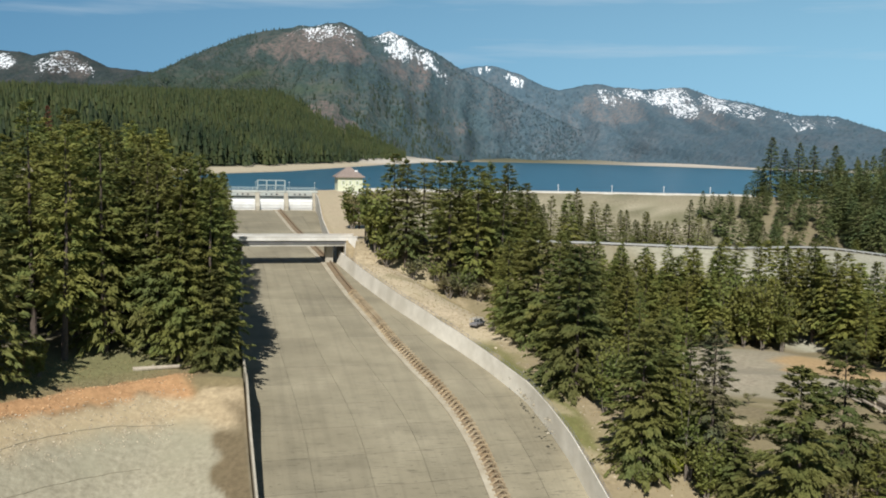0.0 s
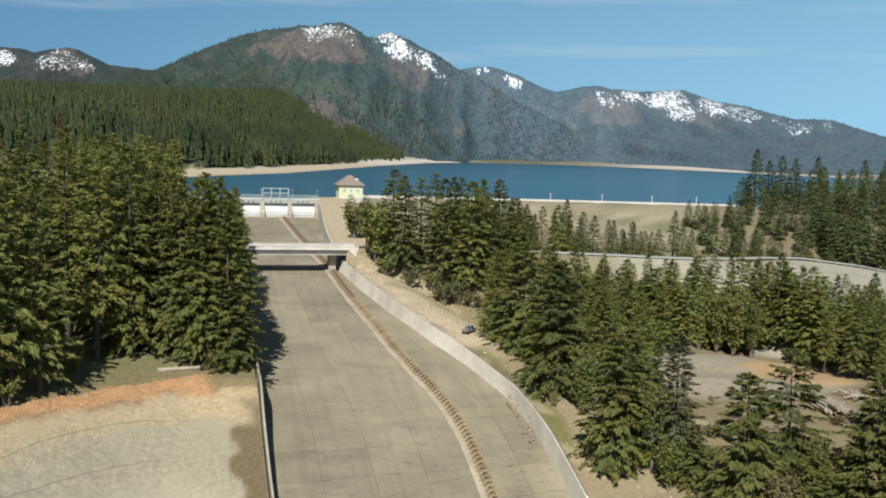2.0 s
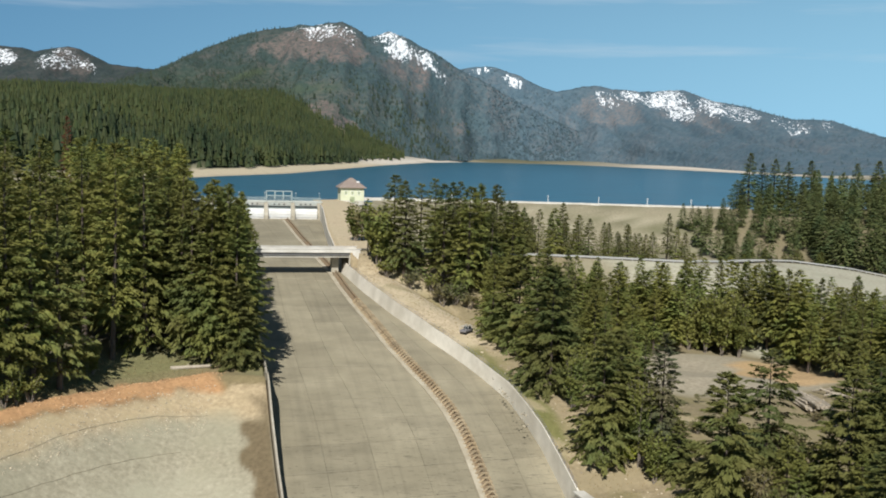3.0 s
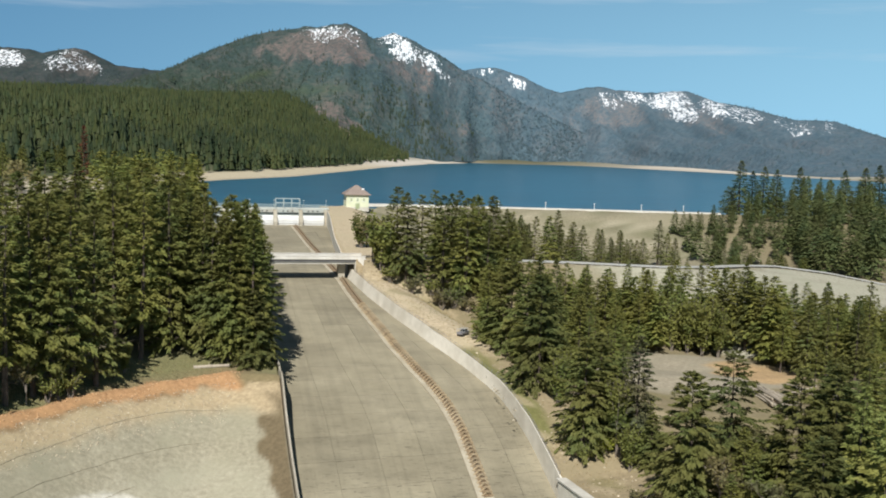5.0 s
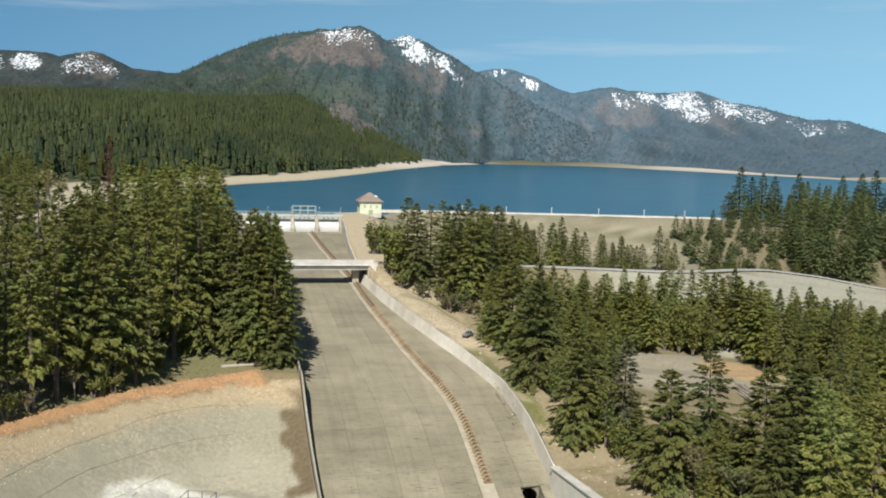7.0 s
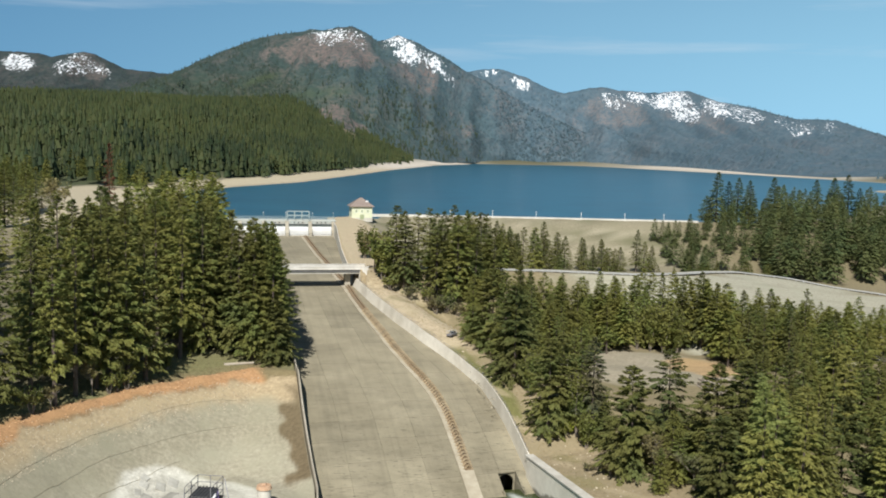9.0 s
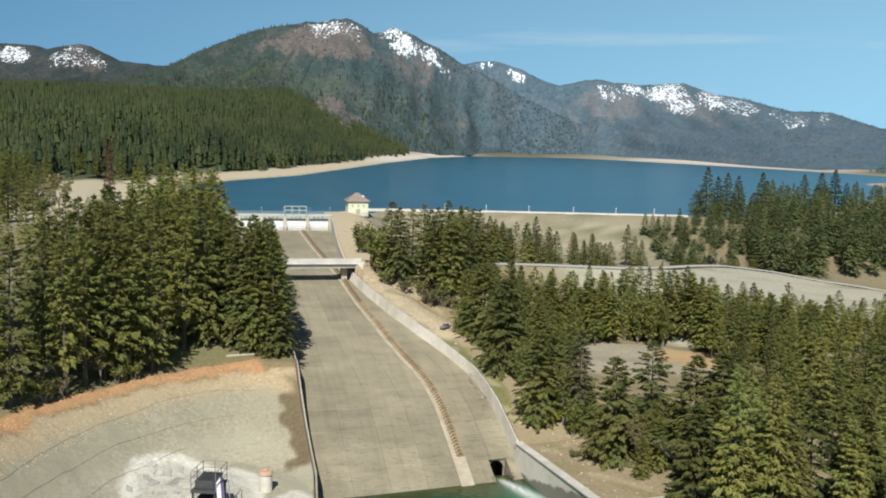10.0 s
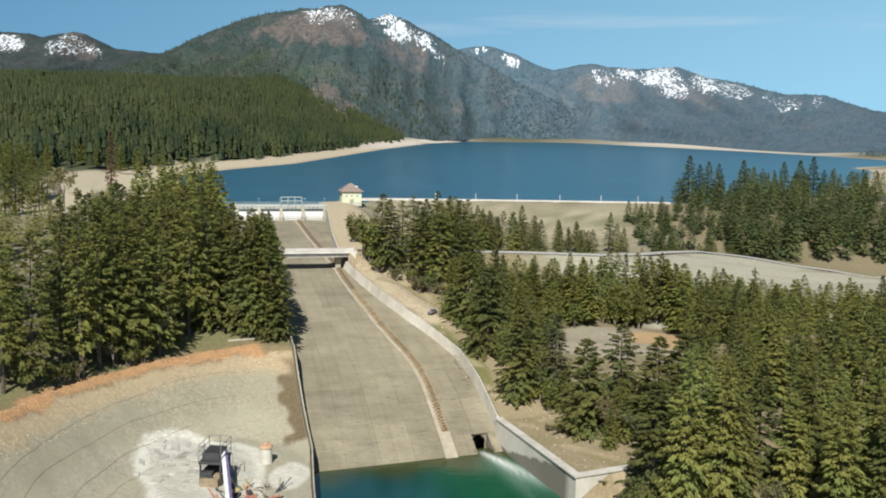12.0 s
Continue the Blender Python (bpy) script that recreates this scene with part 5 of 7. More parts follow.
GROVE_LOT = [(73.7, 298.9, 22.7, 0), (80.2, 297.4, 28, 0), (88.6, 299.4, 29, 0), (93.4, 298.0, 25, 0), (100.1, 296.8, 31, 1), (107.5, 295.2, 30, 1), (115.5, 294.0, 31, 1), (119.8, 288.3, 28, 0), (127.3, 282.6, 26.2, 1), (135.6, 276.1, 28.5, 1), (133.0, 241.7, 25.9, 0), (146.4, 266.0, 30, 4), (140.6, 224.3, 26.1, 1), (148.3, 216.1, 24.6, 0), (153.4, 208.3, 24.1, 1), (158.3, 207.1, 22.1, 1), (166.7, 213.2, 26.7, 0), (178.6, 221.9, 32, 1)]
GROVE_EAST = [(200.4, 588, 36.5, 9), (207.0, 584, 30.0, 9), (207.5, 565.4, 30.5, 9), (214.0, 557.6, 31.1, 9), (248.8, 613.8, 32.9, 9), (258.6, 606.8, 23.0, 9), (281.8, 622, 30.8, 9), (284.9, 598, 31.1, 9), (299.3, 611, 33.3, 9), (196.0, 597, 20.1, 0), (310.7, 600, 24.5, 4), (319.1, 590, 23.0, 0), (325.5, 585, 24.5, 9), (327.9, 570, 24.6, 0), (234.1, 590, 18.4, 9), (261.4, 580, 17.1, 9), (285.2, 605, 22.1, 0), (302.5, 598, 23.1, 9), (207.7, 540, 16.7, 0), (201.7, 560, 12.1, 9), (182.4, 545, 10.0, 0), (236.0, 545, 17.3, 9)]
GROVE_LOW = [(72.1, 110.8, 33, 10), (76.9, 99.1, 43, 12), (83.0, 109.2, 35, 12), (86.4, 101.1, 40, 12), (91.4, 103.1, 37, 1), (100.8, 115.5, 33.8, 10), (104.7, 102.1, 30.8, 12), (111.6, 108.0, 35.8, 1), (117.5, 101.8, 32.2, 12), (124.7, 101.7, 42, 12), (122.1, 88.0, 31.7, 1), (85.9, 130.0, 34, 12), (79, 124, 22, 6), (96, 92, 16, 6)]
GROVE_LEAF = [(85.1, 297, 18.8, 8), (90.0, 294.5, 20.4, 8), (94.5, 291, 22, 8), (98.9, 287.5, 21, 8), (103.9, 286, 18.3, 8), (50.9, 194.4, 17.9, 8), (38.6, 202.5, 15.5, 8), (53.4, 190.0, 11.0, 8), (75.7, 174.5, 14.9, 6), (79.7, 170.5, 15.7, 6), (60.0, 157, 9.5, 8), (56.2, 304, 18, 8), (45.4, 306, 18, 8), (79.1, 298, 19.7, 8), (83.7, 169.4, 12.4, 6), (-70.5, 190, 8, 8), (-78, 166, 9, 8)]
for grove, girth in ((GROVE_WEST, 1.1), (GROVE_WEST_BACK, 1.05), (GROVE_FLATS, 1.2), (GROVE_BRIDGE, 1.32), (GROVE_ROAD, 1.2), (GROVE_BANK, 1.08), (GROVE_BANK_BACK, 1.08), (GROVE_LOT, 1.08), (GROVE_EAST, 1.75), (GROVE_LOW, 0.98), (GROVE_LEAF, 1.1)):
    for x, y, h, kind in grove:
        plant(x, y, h, kind, girth)


def scatter(count, x0, x1, y0, y1, h0, h1, kinds, gap, keep, girth=1.0, seed=1, roof=None, joined=""):
    rnd, placed, rows = random.Random(seed), [], []
    for k in range(count * 12):
        if len(placed) >= count:
            break
        x, y = rnd.uniform(x0, x1), rnd.uniform(y0, y1)
        if not keep(x, y) or any((x - a) ** 2 + (y - b) ** 2 < gap * gap for a, b in placed):
            continue
        h = rnd.uniform(h0, h1)
        if roof:
            h = min(h, (roof(x, y) if callable(roof) else roof) - gz(x, y) - rnd.uniform(0, 5))
        if h > 2:
            placed.append((x, y))
            if joined:
                rows.append((x, y, h, rnd.choice(kinds)))
            else:
                plant(x, y, h, rnd.choice(kinds), girth)
    if joined:
        stand("woodland", joined, rows, girth)


def west_wood(x, y):
    return x < -58 - 0.22 * (y - 225) * 0.6 and qs_of(x, y)[0] < -6 and pit_ring(x, y) > 1.25


scatter(34, -120, -50, 222, 300, 32, 46, (0, 0, 1), 7.0, west_wood, 1.25, 3, 73)
scatter(60, -190, -60, 300, 480, 30, 46, (0, 0, 1), 7.0, west_wood, 1.2, 33, lambda x, y: 77 if x > -130 else 60, "green conifer wood on the west bank")
scatter(60, -430, -268, 560, 940, 20, 30, (0, 0, 1), 8.0, lambda x, y: flats(x, y) < 0.3, 1.2, 13, None, "conifers round the open sand west of the lake")
scatter(20, -150, -106, 120, 230, 28, 36, (0, 0, 1), 7.0, lambda x, y: pit_ring(x, y) > 1.25, 1.2, 4, 54, "conifers behind the bank west of the pit")
scatter(24, 98, 168, 150, 203, 18, 25, (0, 0, 1, 4), 5.5, lambda x, y: True, 1.2, 14)
scatter(20, 22, 78, 246, 318, 15, 28, (0, 0, 1, 4), 5.0, lambda x, y: qs_of(x, y)[0] - Q_RIGHT(qs_of(x, y)[1]) > 15 and y < float(ROAD_Y(x)) - 10 and np.hypot((x - 86) / 34, (y - 255) / 36) > 1.15, 1.1, 62, 39, "mixed conifers below the stone fill by the bridge")
scatter(54, 84, 215, 55, 204, 24, 36, (0, 12, 12, 12, 1, 12), 6.0, lambda x, y: not (x < 116 and y > 172) and not (y < 95 and x < 95), 1.2, 5, 40)
scatter(40, 122, 270, 200, 296, 20, 28, (0, 0, 1, 4), 6.0, lambda x, y: x > 126 or y > 285, 1.15, 6, 36, "conifer wood on the flat east of the lot")
scatter(46, 186, 360, 530, 660, 28, 36, (9, 9, 1), 7.0, lambda x, y: lake_distance(x, y) > 8, 1.15, 7, lambda x, y: 70 if x > 215 else 62, "dark conifer wood at the end of the dam")
scatter(170, 146, 345, 424, 540, 20, 32, (9, 9, 1, 0), 4.4, lambda x, y: y > float(ROAD_Y(x)) + 16 + 0.35 * max(0, 200 - x), 1.35, 17, lambda x, y: 41 + 0.1 * (y - 440) + 0.24 * min(x - 150, 62), "dark mixed conifers on the bank behind the road")
scatter(22, 28, 108, 420, 478, 17, 28, (0, 1, 1), 5.0, lambda x, y: True, 1.25, 15, lambda x, y: 48 if x < 70 else 42)
scatter(14, 2, 60, 408, 470, 22, 28, (0, 1), 6.0, lambda x, y: True, 1.2, 8, 56, "conifers below the dam beside the upper chute")
scatter(8, 46, 62, 205, 240, 18, 25, (0, 0, 4), 5.0, lambda x, y: True, 1.1, 9)
scatter(104, 66, 225, 266, 322, 19, 31, (0, 1, 1, 0), 4.0, lambda x, y: y < float(ROAD_Y(x)) - 12 and not (x < 118 and y < 284), 1.32, 61, lambda x, y: 42 if x < 125 else (36 if x < 150 else 31), "conifers at the foot of the stone fill below the road")
scatter(20, 60, 190, 355, 440, 6, 12, (0, 1, 1), 5.0, lambda x, y: 12 < y - float(ROAD_Y(x)) < 30, 1.25, 71, 36, "young conifers along the far side of the road")
scatter(10, 58, 86, 165, 200, 4, 9, (6, 3, 6), 4.0, lambda x, y: True, 1.1, 10)
scatter(16, 44, 76, 284, 305, 20, 28, (0, 0, 4), 4.5, lambda x, y: True, 1.15, 11)
scatter(26, 42, 120, 120, 215, 2.5, 5, (3, 3, 6), 4.0, lambda x, y: True, 1.2, 12)


# ---- spillway floor slabs, divider ----
def skew(q, s):
    """The joints and the toe do not lie quite square to the chute: they trail downstream towards the west wall."""
    return 9.0 * min(max((74 - q) / 62, 0), 1) * (1 - float(smooth(s, 165, 225)))


def on_floor(q, s, dz):
    return at(q, s - skew(q, s), float(FLOOR(s)) + dz)


def slab(q0s, q1s, s0, s1, n=3, gap=0.07):
    """One floor slab: curved along the chute, with its own edges; q0s and q1s give its sides."""
    bm = bmesh.new()
    ss = [s0 + gap + (s1 - s0 - 2 * gap) * i / n for i in range(n + 1)]
    side = 0.035
    lift = random.uniform(-0.025, 0.025)
    top = [[bm.verts.new(on_floor(q0s(s) + side, s, lift)), bm.verts.new(on_floor(q1s(s) - side, s, lift))] for s in ss]
    low = [[bm.verts.new(v.co - Vector((0, 0, 0.4))) for v in r] for r in top]
    for i in range(n):
        bm.faces.new((top[i][0], top[i][1], top[i + 1][1], top[i + 1][0]))
        bm.faces.new((low[i][0], top[i][0], top[i + 1][0], low[i + 1][0]))
        bm.faces.new((top[i][1], low[i][1], low[i + 1][1], top[i + 1][1]))
    bm.faces.new((low[0][0], low[0][1], top[0][1], top[0][0]))
    bm.faces.new((top[n][0], top[n][1], low[n][1], low[n][0]))
    mesh_object("slab", bm, M_SLAB, spillway)


def build_slabs():
    rows = [157.0, 167.3] + [167.3 + 8.9 * i for i in range(1, 8)] + [229.6 + 17.8 * i for i in range(1, 18)]
    rows = [r for r in rows if r < 488] + [489.5]
    for s0, s1 in zip(rows, rows[1:]):
        sm = (s0 + s1) / 2
        wide = float(Q_DIV(sm) - Q_LEFT(sm))
        k = 4 if wide > 22 else 3
        for i in range(k):
            slab(lambda s, i=i: float(Q_LEFT(s) + (Q_DIV(s) - 1.0 - Q_LEFT(s)) * i / k), lambda s, i=i: float(Q_LEFT(s) + (Q_DIV(s) - 1.0 - Q_LEFT(s)) * (i + 1) / k), s0, s1)
        right = float(Q_RIGHT(sm) - Q_DIV(sm))
        if s0 < 160:
            slab(lambda s: float(Q_DIV(s)) + 1.65, lambda s: 64.8, s0, s1)
            slab(lambda s: 70.4, lambda s: float(Q_RIGHT(s)), s0, s1)
        else:
            k = 2 if right > 9 else 1
            for i in range(k):
                slab(lambda s, i=i: float(Q_DIV(s) + 1.65 + (Q_RIGHT(s) - Q_DIV(s) - 1.65) * i / k), lambda s, i=i: float(Q_DIV(s) + 1.65 + (Q_RIGHT(s) - Q_DIV(s) - 1.65) * (i + 1) / k), s0, s1)
    # the bed that shows in the joints
    bm = bmesh.new()
    ss = [167.4 + 4 * i for i in range(81)]
    ring = [[bm.verts.new(on_floor(float(Q_LEFT(s) + (Q_RIGHT(s) - Q_LEFT(s)) * f) + 0.02 - 0.04 * f, s, -0.14)) for f in (0, 0.25, 0.5, 0.75, 1)] for s in ss]
    for a, b in zip(ring, ring[1:]):
        for k in range(4):
            bm.faces.new((a[k], a[k + 1], b[k + 1], b[k]))
    mesh_object("joint_bed", bm, M_JOINT, spillway, "dark joint filler between the slabs")
    bm = bmesh.new()
    for qa, qb in ((11.6, 64.6), (70.6, 73.4)):
        a = [bm.verts.new(on_floor(q, s, -0.14)) for q, s in ((qa, 157.1), (qb, 157.1), (qb, 167.4), (qa, 167.4))]
        bm.faces.new(a)
        b = [bm.verts.new(Vector((v.co.x, v.co.y, -10))) for v in a[:2]]
        bm.faces.new((b[0], b[1], a[1], a[0]))
    mesh_object("toe_wall", bm, M_JOINT, spillway, "mossy dark toe of the chute at the waterline")
    # outlet portal let into the toe
    bm = bmesh.new()
    for q in (64.2, 70.4):
        add_box(bm, -0.3, 0.3, 0, 10.6, -9, -4.0, chute_pose(q + 0.2, 157.0, 0))
    for q in (64.2, 70.4):
        ring = [tuple(at(q, 157, 0).xy), tuple(at(q + 0.6, 157, 0).xy), tuple(at(q + 0.6, 167.6, 0).xy), tuple(at(q, 167.6, 0).xy)]
        add_prism(bm, ring, -9, [-4.9, -4.9, -0.9, -0.9])
    bmesh.ops.recalc_face_normals(bm, faces=bm.faces)
    mesh_object("outlet_side", bm, M_SLAB, spillway)
    bm = bmesh.new()
    steps, r, cq, cz = 10, 2.45, 67.6, -4.5
    arc = [(cq + r * math.cos(a), cz + r * 0.95 * math.sin(a)) for a in [math.pi * i / steps for i in range(steps + 1)]]
    for s in (167.2, 168.0):
        for (qa, za), (qb, zb) in zip(arc, arc[1:]):
            bm.faces.new([bm.verts.new(at(q, s, z)) for q, z in ((qa, za), (qb, zb), (qb, -0.6), (qa, -0.6))])
        for qa, qb in ((64.8, cq - r), (cq + r, 70.4)):
            bm.faces.new([bm.verts.new(at(q, s, z)) for q, z in ((qa, -9), (qb, -9), (qb, -0.6), (qa, -0.6))])
    for (qa, za), (qb, zb) in zip(arc, arc[1:]):
        bm.faces.new([bm.verts.new(at(q, s, z)) for q, z, s in ((qa, za, 167.2), (qb, zb, 167.2), (qb, zb, 178), (qa, za, 178))])
    bmesh.ops.recalc_face_normals(bm, faces=bm.faces)
    mesh_object("outlet_portal", bm, M_SLAB, spillway, "stained concrete portal of the low outlet")
    bm = bmesh.new()
    add_box(bm, -3, 3, 0, 0.3, -9, 0, chute_pose(67.6, 177.5, -1.5))
    mesh_object("outlet_end", bm, M_DARK, spillway, "dark end of the outlet tunnel")


build_slabs()


M_CURB = material("worn_curb_concrete", (0.38, 0.33, 0.245), (0.47, 0.42, 0.32), 0.5, (0.33, 0.28, 0.2), 0.2, 0.9)
M_PLANK = material("brown_planks", (0.17, 0.115, 0.065), (0.27, 0.19, 0.11), 0.7, (0.22, 0.17, 0.11), 0.15, 0.9)


def build_divider():
    div = thing("divider_wall", "rusty braced steel divider on a concrete curb down the chute", "divider")
    bm = bmesh.new()
    ss = [157 + 4 * i for i in range(84)]

    def run(q0, q1, z0, z1, rows):
        return [[on_floor(float(Q_DIV(s)) + q, s, z) for q, z in ((q0, z0), (q0, z1), (q1, z1), (q1, z0))] for s in rows]

    strip_wall(bm, run(-2.2, 1.9, -0.3, 0.34, ss))
    mesh_object("curb", bm, M_CURB, div, "pale worn concrete curb")
    rows = [169 + 4 * i for i in range(80)]
    bm = bmesh.new()
    strip_wall(bm, run(-0.7, 1.75, 0.344, 0.56, rows))
    mesh_object("lining", bm, M_PLANK, div, "brown plank lining")
    bm = bmesh.new()
    strip_wall(bm, run(0.5, 0.72, 0.624, 1.3, rows))
    mesh_object("panel", bm, M_PLANK, div, "brown sheet wall")
    bm = bmesh.new()
    add_tube(bm, (-0.95, 0, 0.3), (0.5, 0, 1.3), 0.2, 0.17, 6)
    add_tube(bm, (1.75, 0, 0.3), (0.7, 0, 1.3), 0.2, 0.17, 6)
    add_box(bm, -1.15, 1.85, -0.24, 0.24, 0.28, 0.44)
    add_box(bm, -0.2, 1.3, -0.22, 0.22, 1.24, 1.44)
    first = mesh_object("brace", bm, M_RUST, div)
    s, k = 169.5, 0
    while s < 286:
        b = first if k == 0 else new("brace", first.data)
        b.parent = div
        b.matrix_world = Matrix.Translation(on_floor(float(Q_DIV(s)), s, 0.05)) @ Matrix.Rotation(TURN_CHUTE, 4, "Z")
        b.matrix_basis = b.matrix_world
        s, k = s + 1.42, k + 1


build_divider()


# ---- road bridge over the chute ----
def build_bridge():
    bridge = thing("road_bridge", "pale concrete road bridge across the spillway chute", "bridge")
    q0, q1 = 5.0, 47.5
    base = chute_pose(0, 323.5, 0)
    bm = bmesh.new()
    add_box(bm, q0 / math.sqrt(K1), q1 / math.sqrt(K1), 0.5, 9.5, 37.0, 38.0, chute_pose(0, 323.5, 0))
    mesh_object("deck", bm, M_ASPHALT, bridge)
    for y0, y1 in ((0.0, 0.45), (9.55, 10.0)):
        bm = bmesh.new()
        add_box(bm, q0 / math.sqrt(K1), (q1 + 3) / math.sqrt(K1), y0, y1, 37.9, 39.2, base, 0.14)
        mesh_object("parapet", bm, M_BRIDGE, bridge, "sunlit pale concrete parapet")
        bm = bmesh.new()
        add_box(bm, q0 / math.sqrt(K1), (q1 + 3.2) / math.sqrt(K1), y0 - 0.12, y1 + 0.12, 39.204, 39.42, base, 0.05)
        mesh_object("handrail", bm, M_BRIDGE, bridge)
    for k in range(5):
        bm = bmesh.new()
        y = 0.9 + k * 1.95
        add_box(bm, q0 / math.sqrt(K1), q1 / math.sqrt(K1), y, y + 0.55, 36.3, 37.0, base)
        mesh_object("girder", bm, M_CONCRETE, bridge)
    bm = bmesh.new()
    add_box(bm, 40.9 / math.sqrt(K1), 43.4 / math.sqrt(K1), 4.8, 8.8, 27, 36.3, base, 0.1)
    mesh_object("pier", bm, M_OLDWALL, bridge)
    bm = bmesh.new()
    add_box(bm, 46.6 / math.sqrt(K1), 54 / math.sqrt(K1), 0.2, 9.8, 28, 37.2, base, 0.1)
    mesh_object("abutment", bm, M_CONCRETE, bridge)
    bm = bmesh.new()
    ring = [tuple(at(q, s, 0).xy) for q, s in ((47.6, 323.6), (60.5, 321.0), (60.5, 320.3), (47.6, 322.9))]
    add_prism(bm, ring, 28, [39.2, 35.0, 35.0, 39.2])
    bmesh.ops.recalc_face_normals(bm, faces=bm.faces)
    mesh_object("wing_wall", bm, M_BRIDGE, bridge)
    bm = bmesh.new()
    add_box(bm, 3 / math.sqrt(K1), 12.5 / math.sqrt(K1), 0.2, 9.8, 26, 37.2, base, 0.1)
    mesh_object("abutment", bm, M_CONCRETE, bridge)


M_BRIDGE = material("whitened_concrete", (0.6, 0.57, 0.51), (0.7, 0.67, 0.61), 0.4, (0.52, 0.49, 0.43), 0.15, 0.85, bump=0.08)
build_bridge()


def build_road():
    bm = bmesh.new()
    pts = [(-16 + 4 * i, float(ROAD_Y(-16 + 4 * i)), float(ROAD_Z(-16 + 4 * i))) for i in range(110)]
    last = None
    for (x, y, z), (x2, y2, _) in zip(pts, pts[1:]):
        d = Vector((x2 - x, y2 - y, 0)).normalized()
        n = Vector((-d.y, d.x, 0)) * 3.8
        row = [bm.verts.new(Vector((x, y, z + 0.25)) - n), bm.verts.new(Vector((x, y, z + 0.3)) + n)]
        if last:
            bm.faces.new((last[0], row[0], row[1], last[1]))
        last = row
    tagged(mesh_object("road", bm, M_GRAVEL), "narrow grey asphalt road on the fill", "road", kind="structure")
    rail = thing("guard_rail", "long galvanised guard rail along the road edge", "guard rail")
    bm = bmesh.new()
    add_box(bm, -0.09, 0.09, -0.09, 0.09, -0.6, 0.85)
    post = bm
    rows = []
    first = None
    for k, (x, y, z) in enumerate(pts[3:-1]):
        y, z = y - 4.3, z + 0.15
        if first is None:
            first = mesh_object("post", post, M_GALV, rail)
            ob = first
        else:
            ob = new("post", first.data)
            ob.parent = rail
        ob.location = (x, y, z)
        rows.append([Vector((x, y - 0.1, z + 0.5)), Vector((x, y - 0.16, z + 0.85)), Vector((x, y - 0.05, z + 0.85)), Vector((x, y - 0.02, z + 0.5))])
    bm = bmesh.new()
    strip_wall(bm, rows)
    mesh_object("beam", bm, M_GALV, rail)


M_GALV = material("galvanised_steel", (0.42, 0.42, 0.41), (0.54, 0.54, 0.52), 0.7, rough=0.6, metal=0.15)
M_GRAVEL = material("pale_road_gravel", (0.42, 0.4, 0.35), (0.54, 0.515, 0.46), 0.8, (0.38, 0.36, 0.31), 0.1, rough=0.95)
build_road()


# ---- gate structure at the head of the chute ----
W = math.sqrt(K1)
gates = thing("gate_structure", "concrete spillway gate structure with piers, deck and railings", "dam gates")


M_GIRDER = material("girder_paint", (0.36, 0.39, 0.36), (0.48, 0.5, 0.46), 0.5, (0.42, 0.38, 0.32), 0.15, 0.7)
M_DECK = material("deck_concrete", (0.42, 0.44, 0.4), (0.54, 0.55, 0.5), 0.4, rough=0.85)


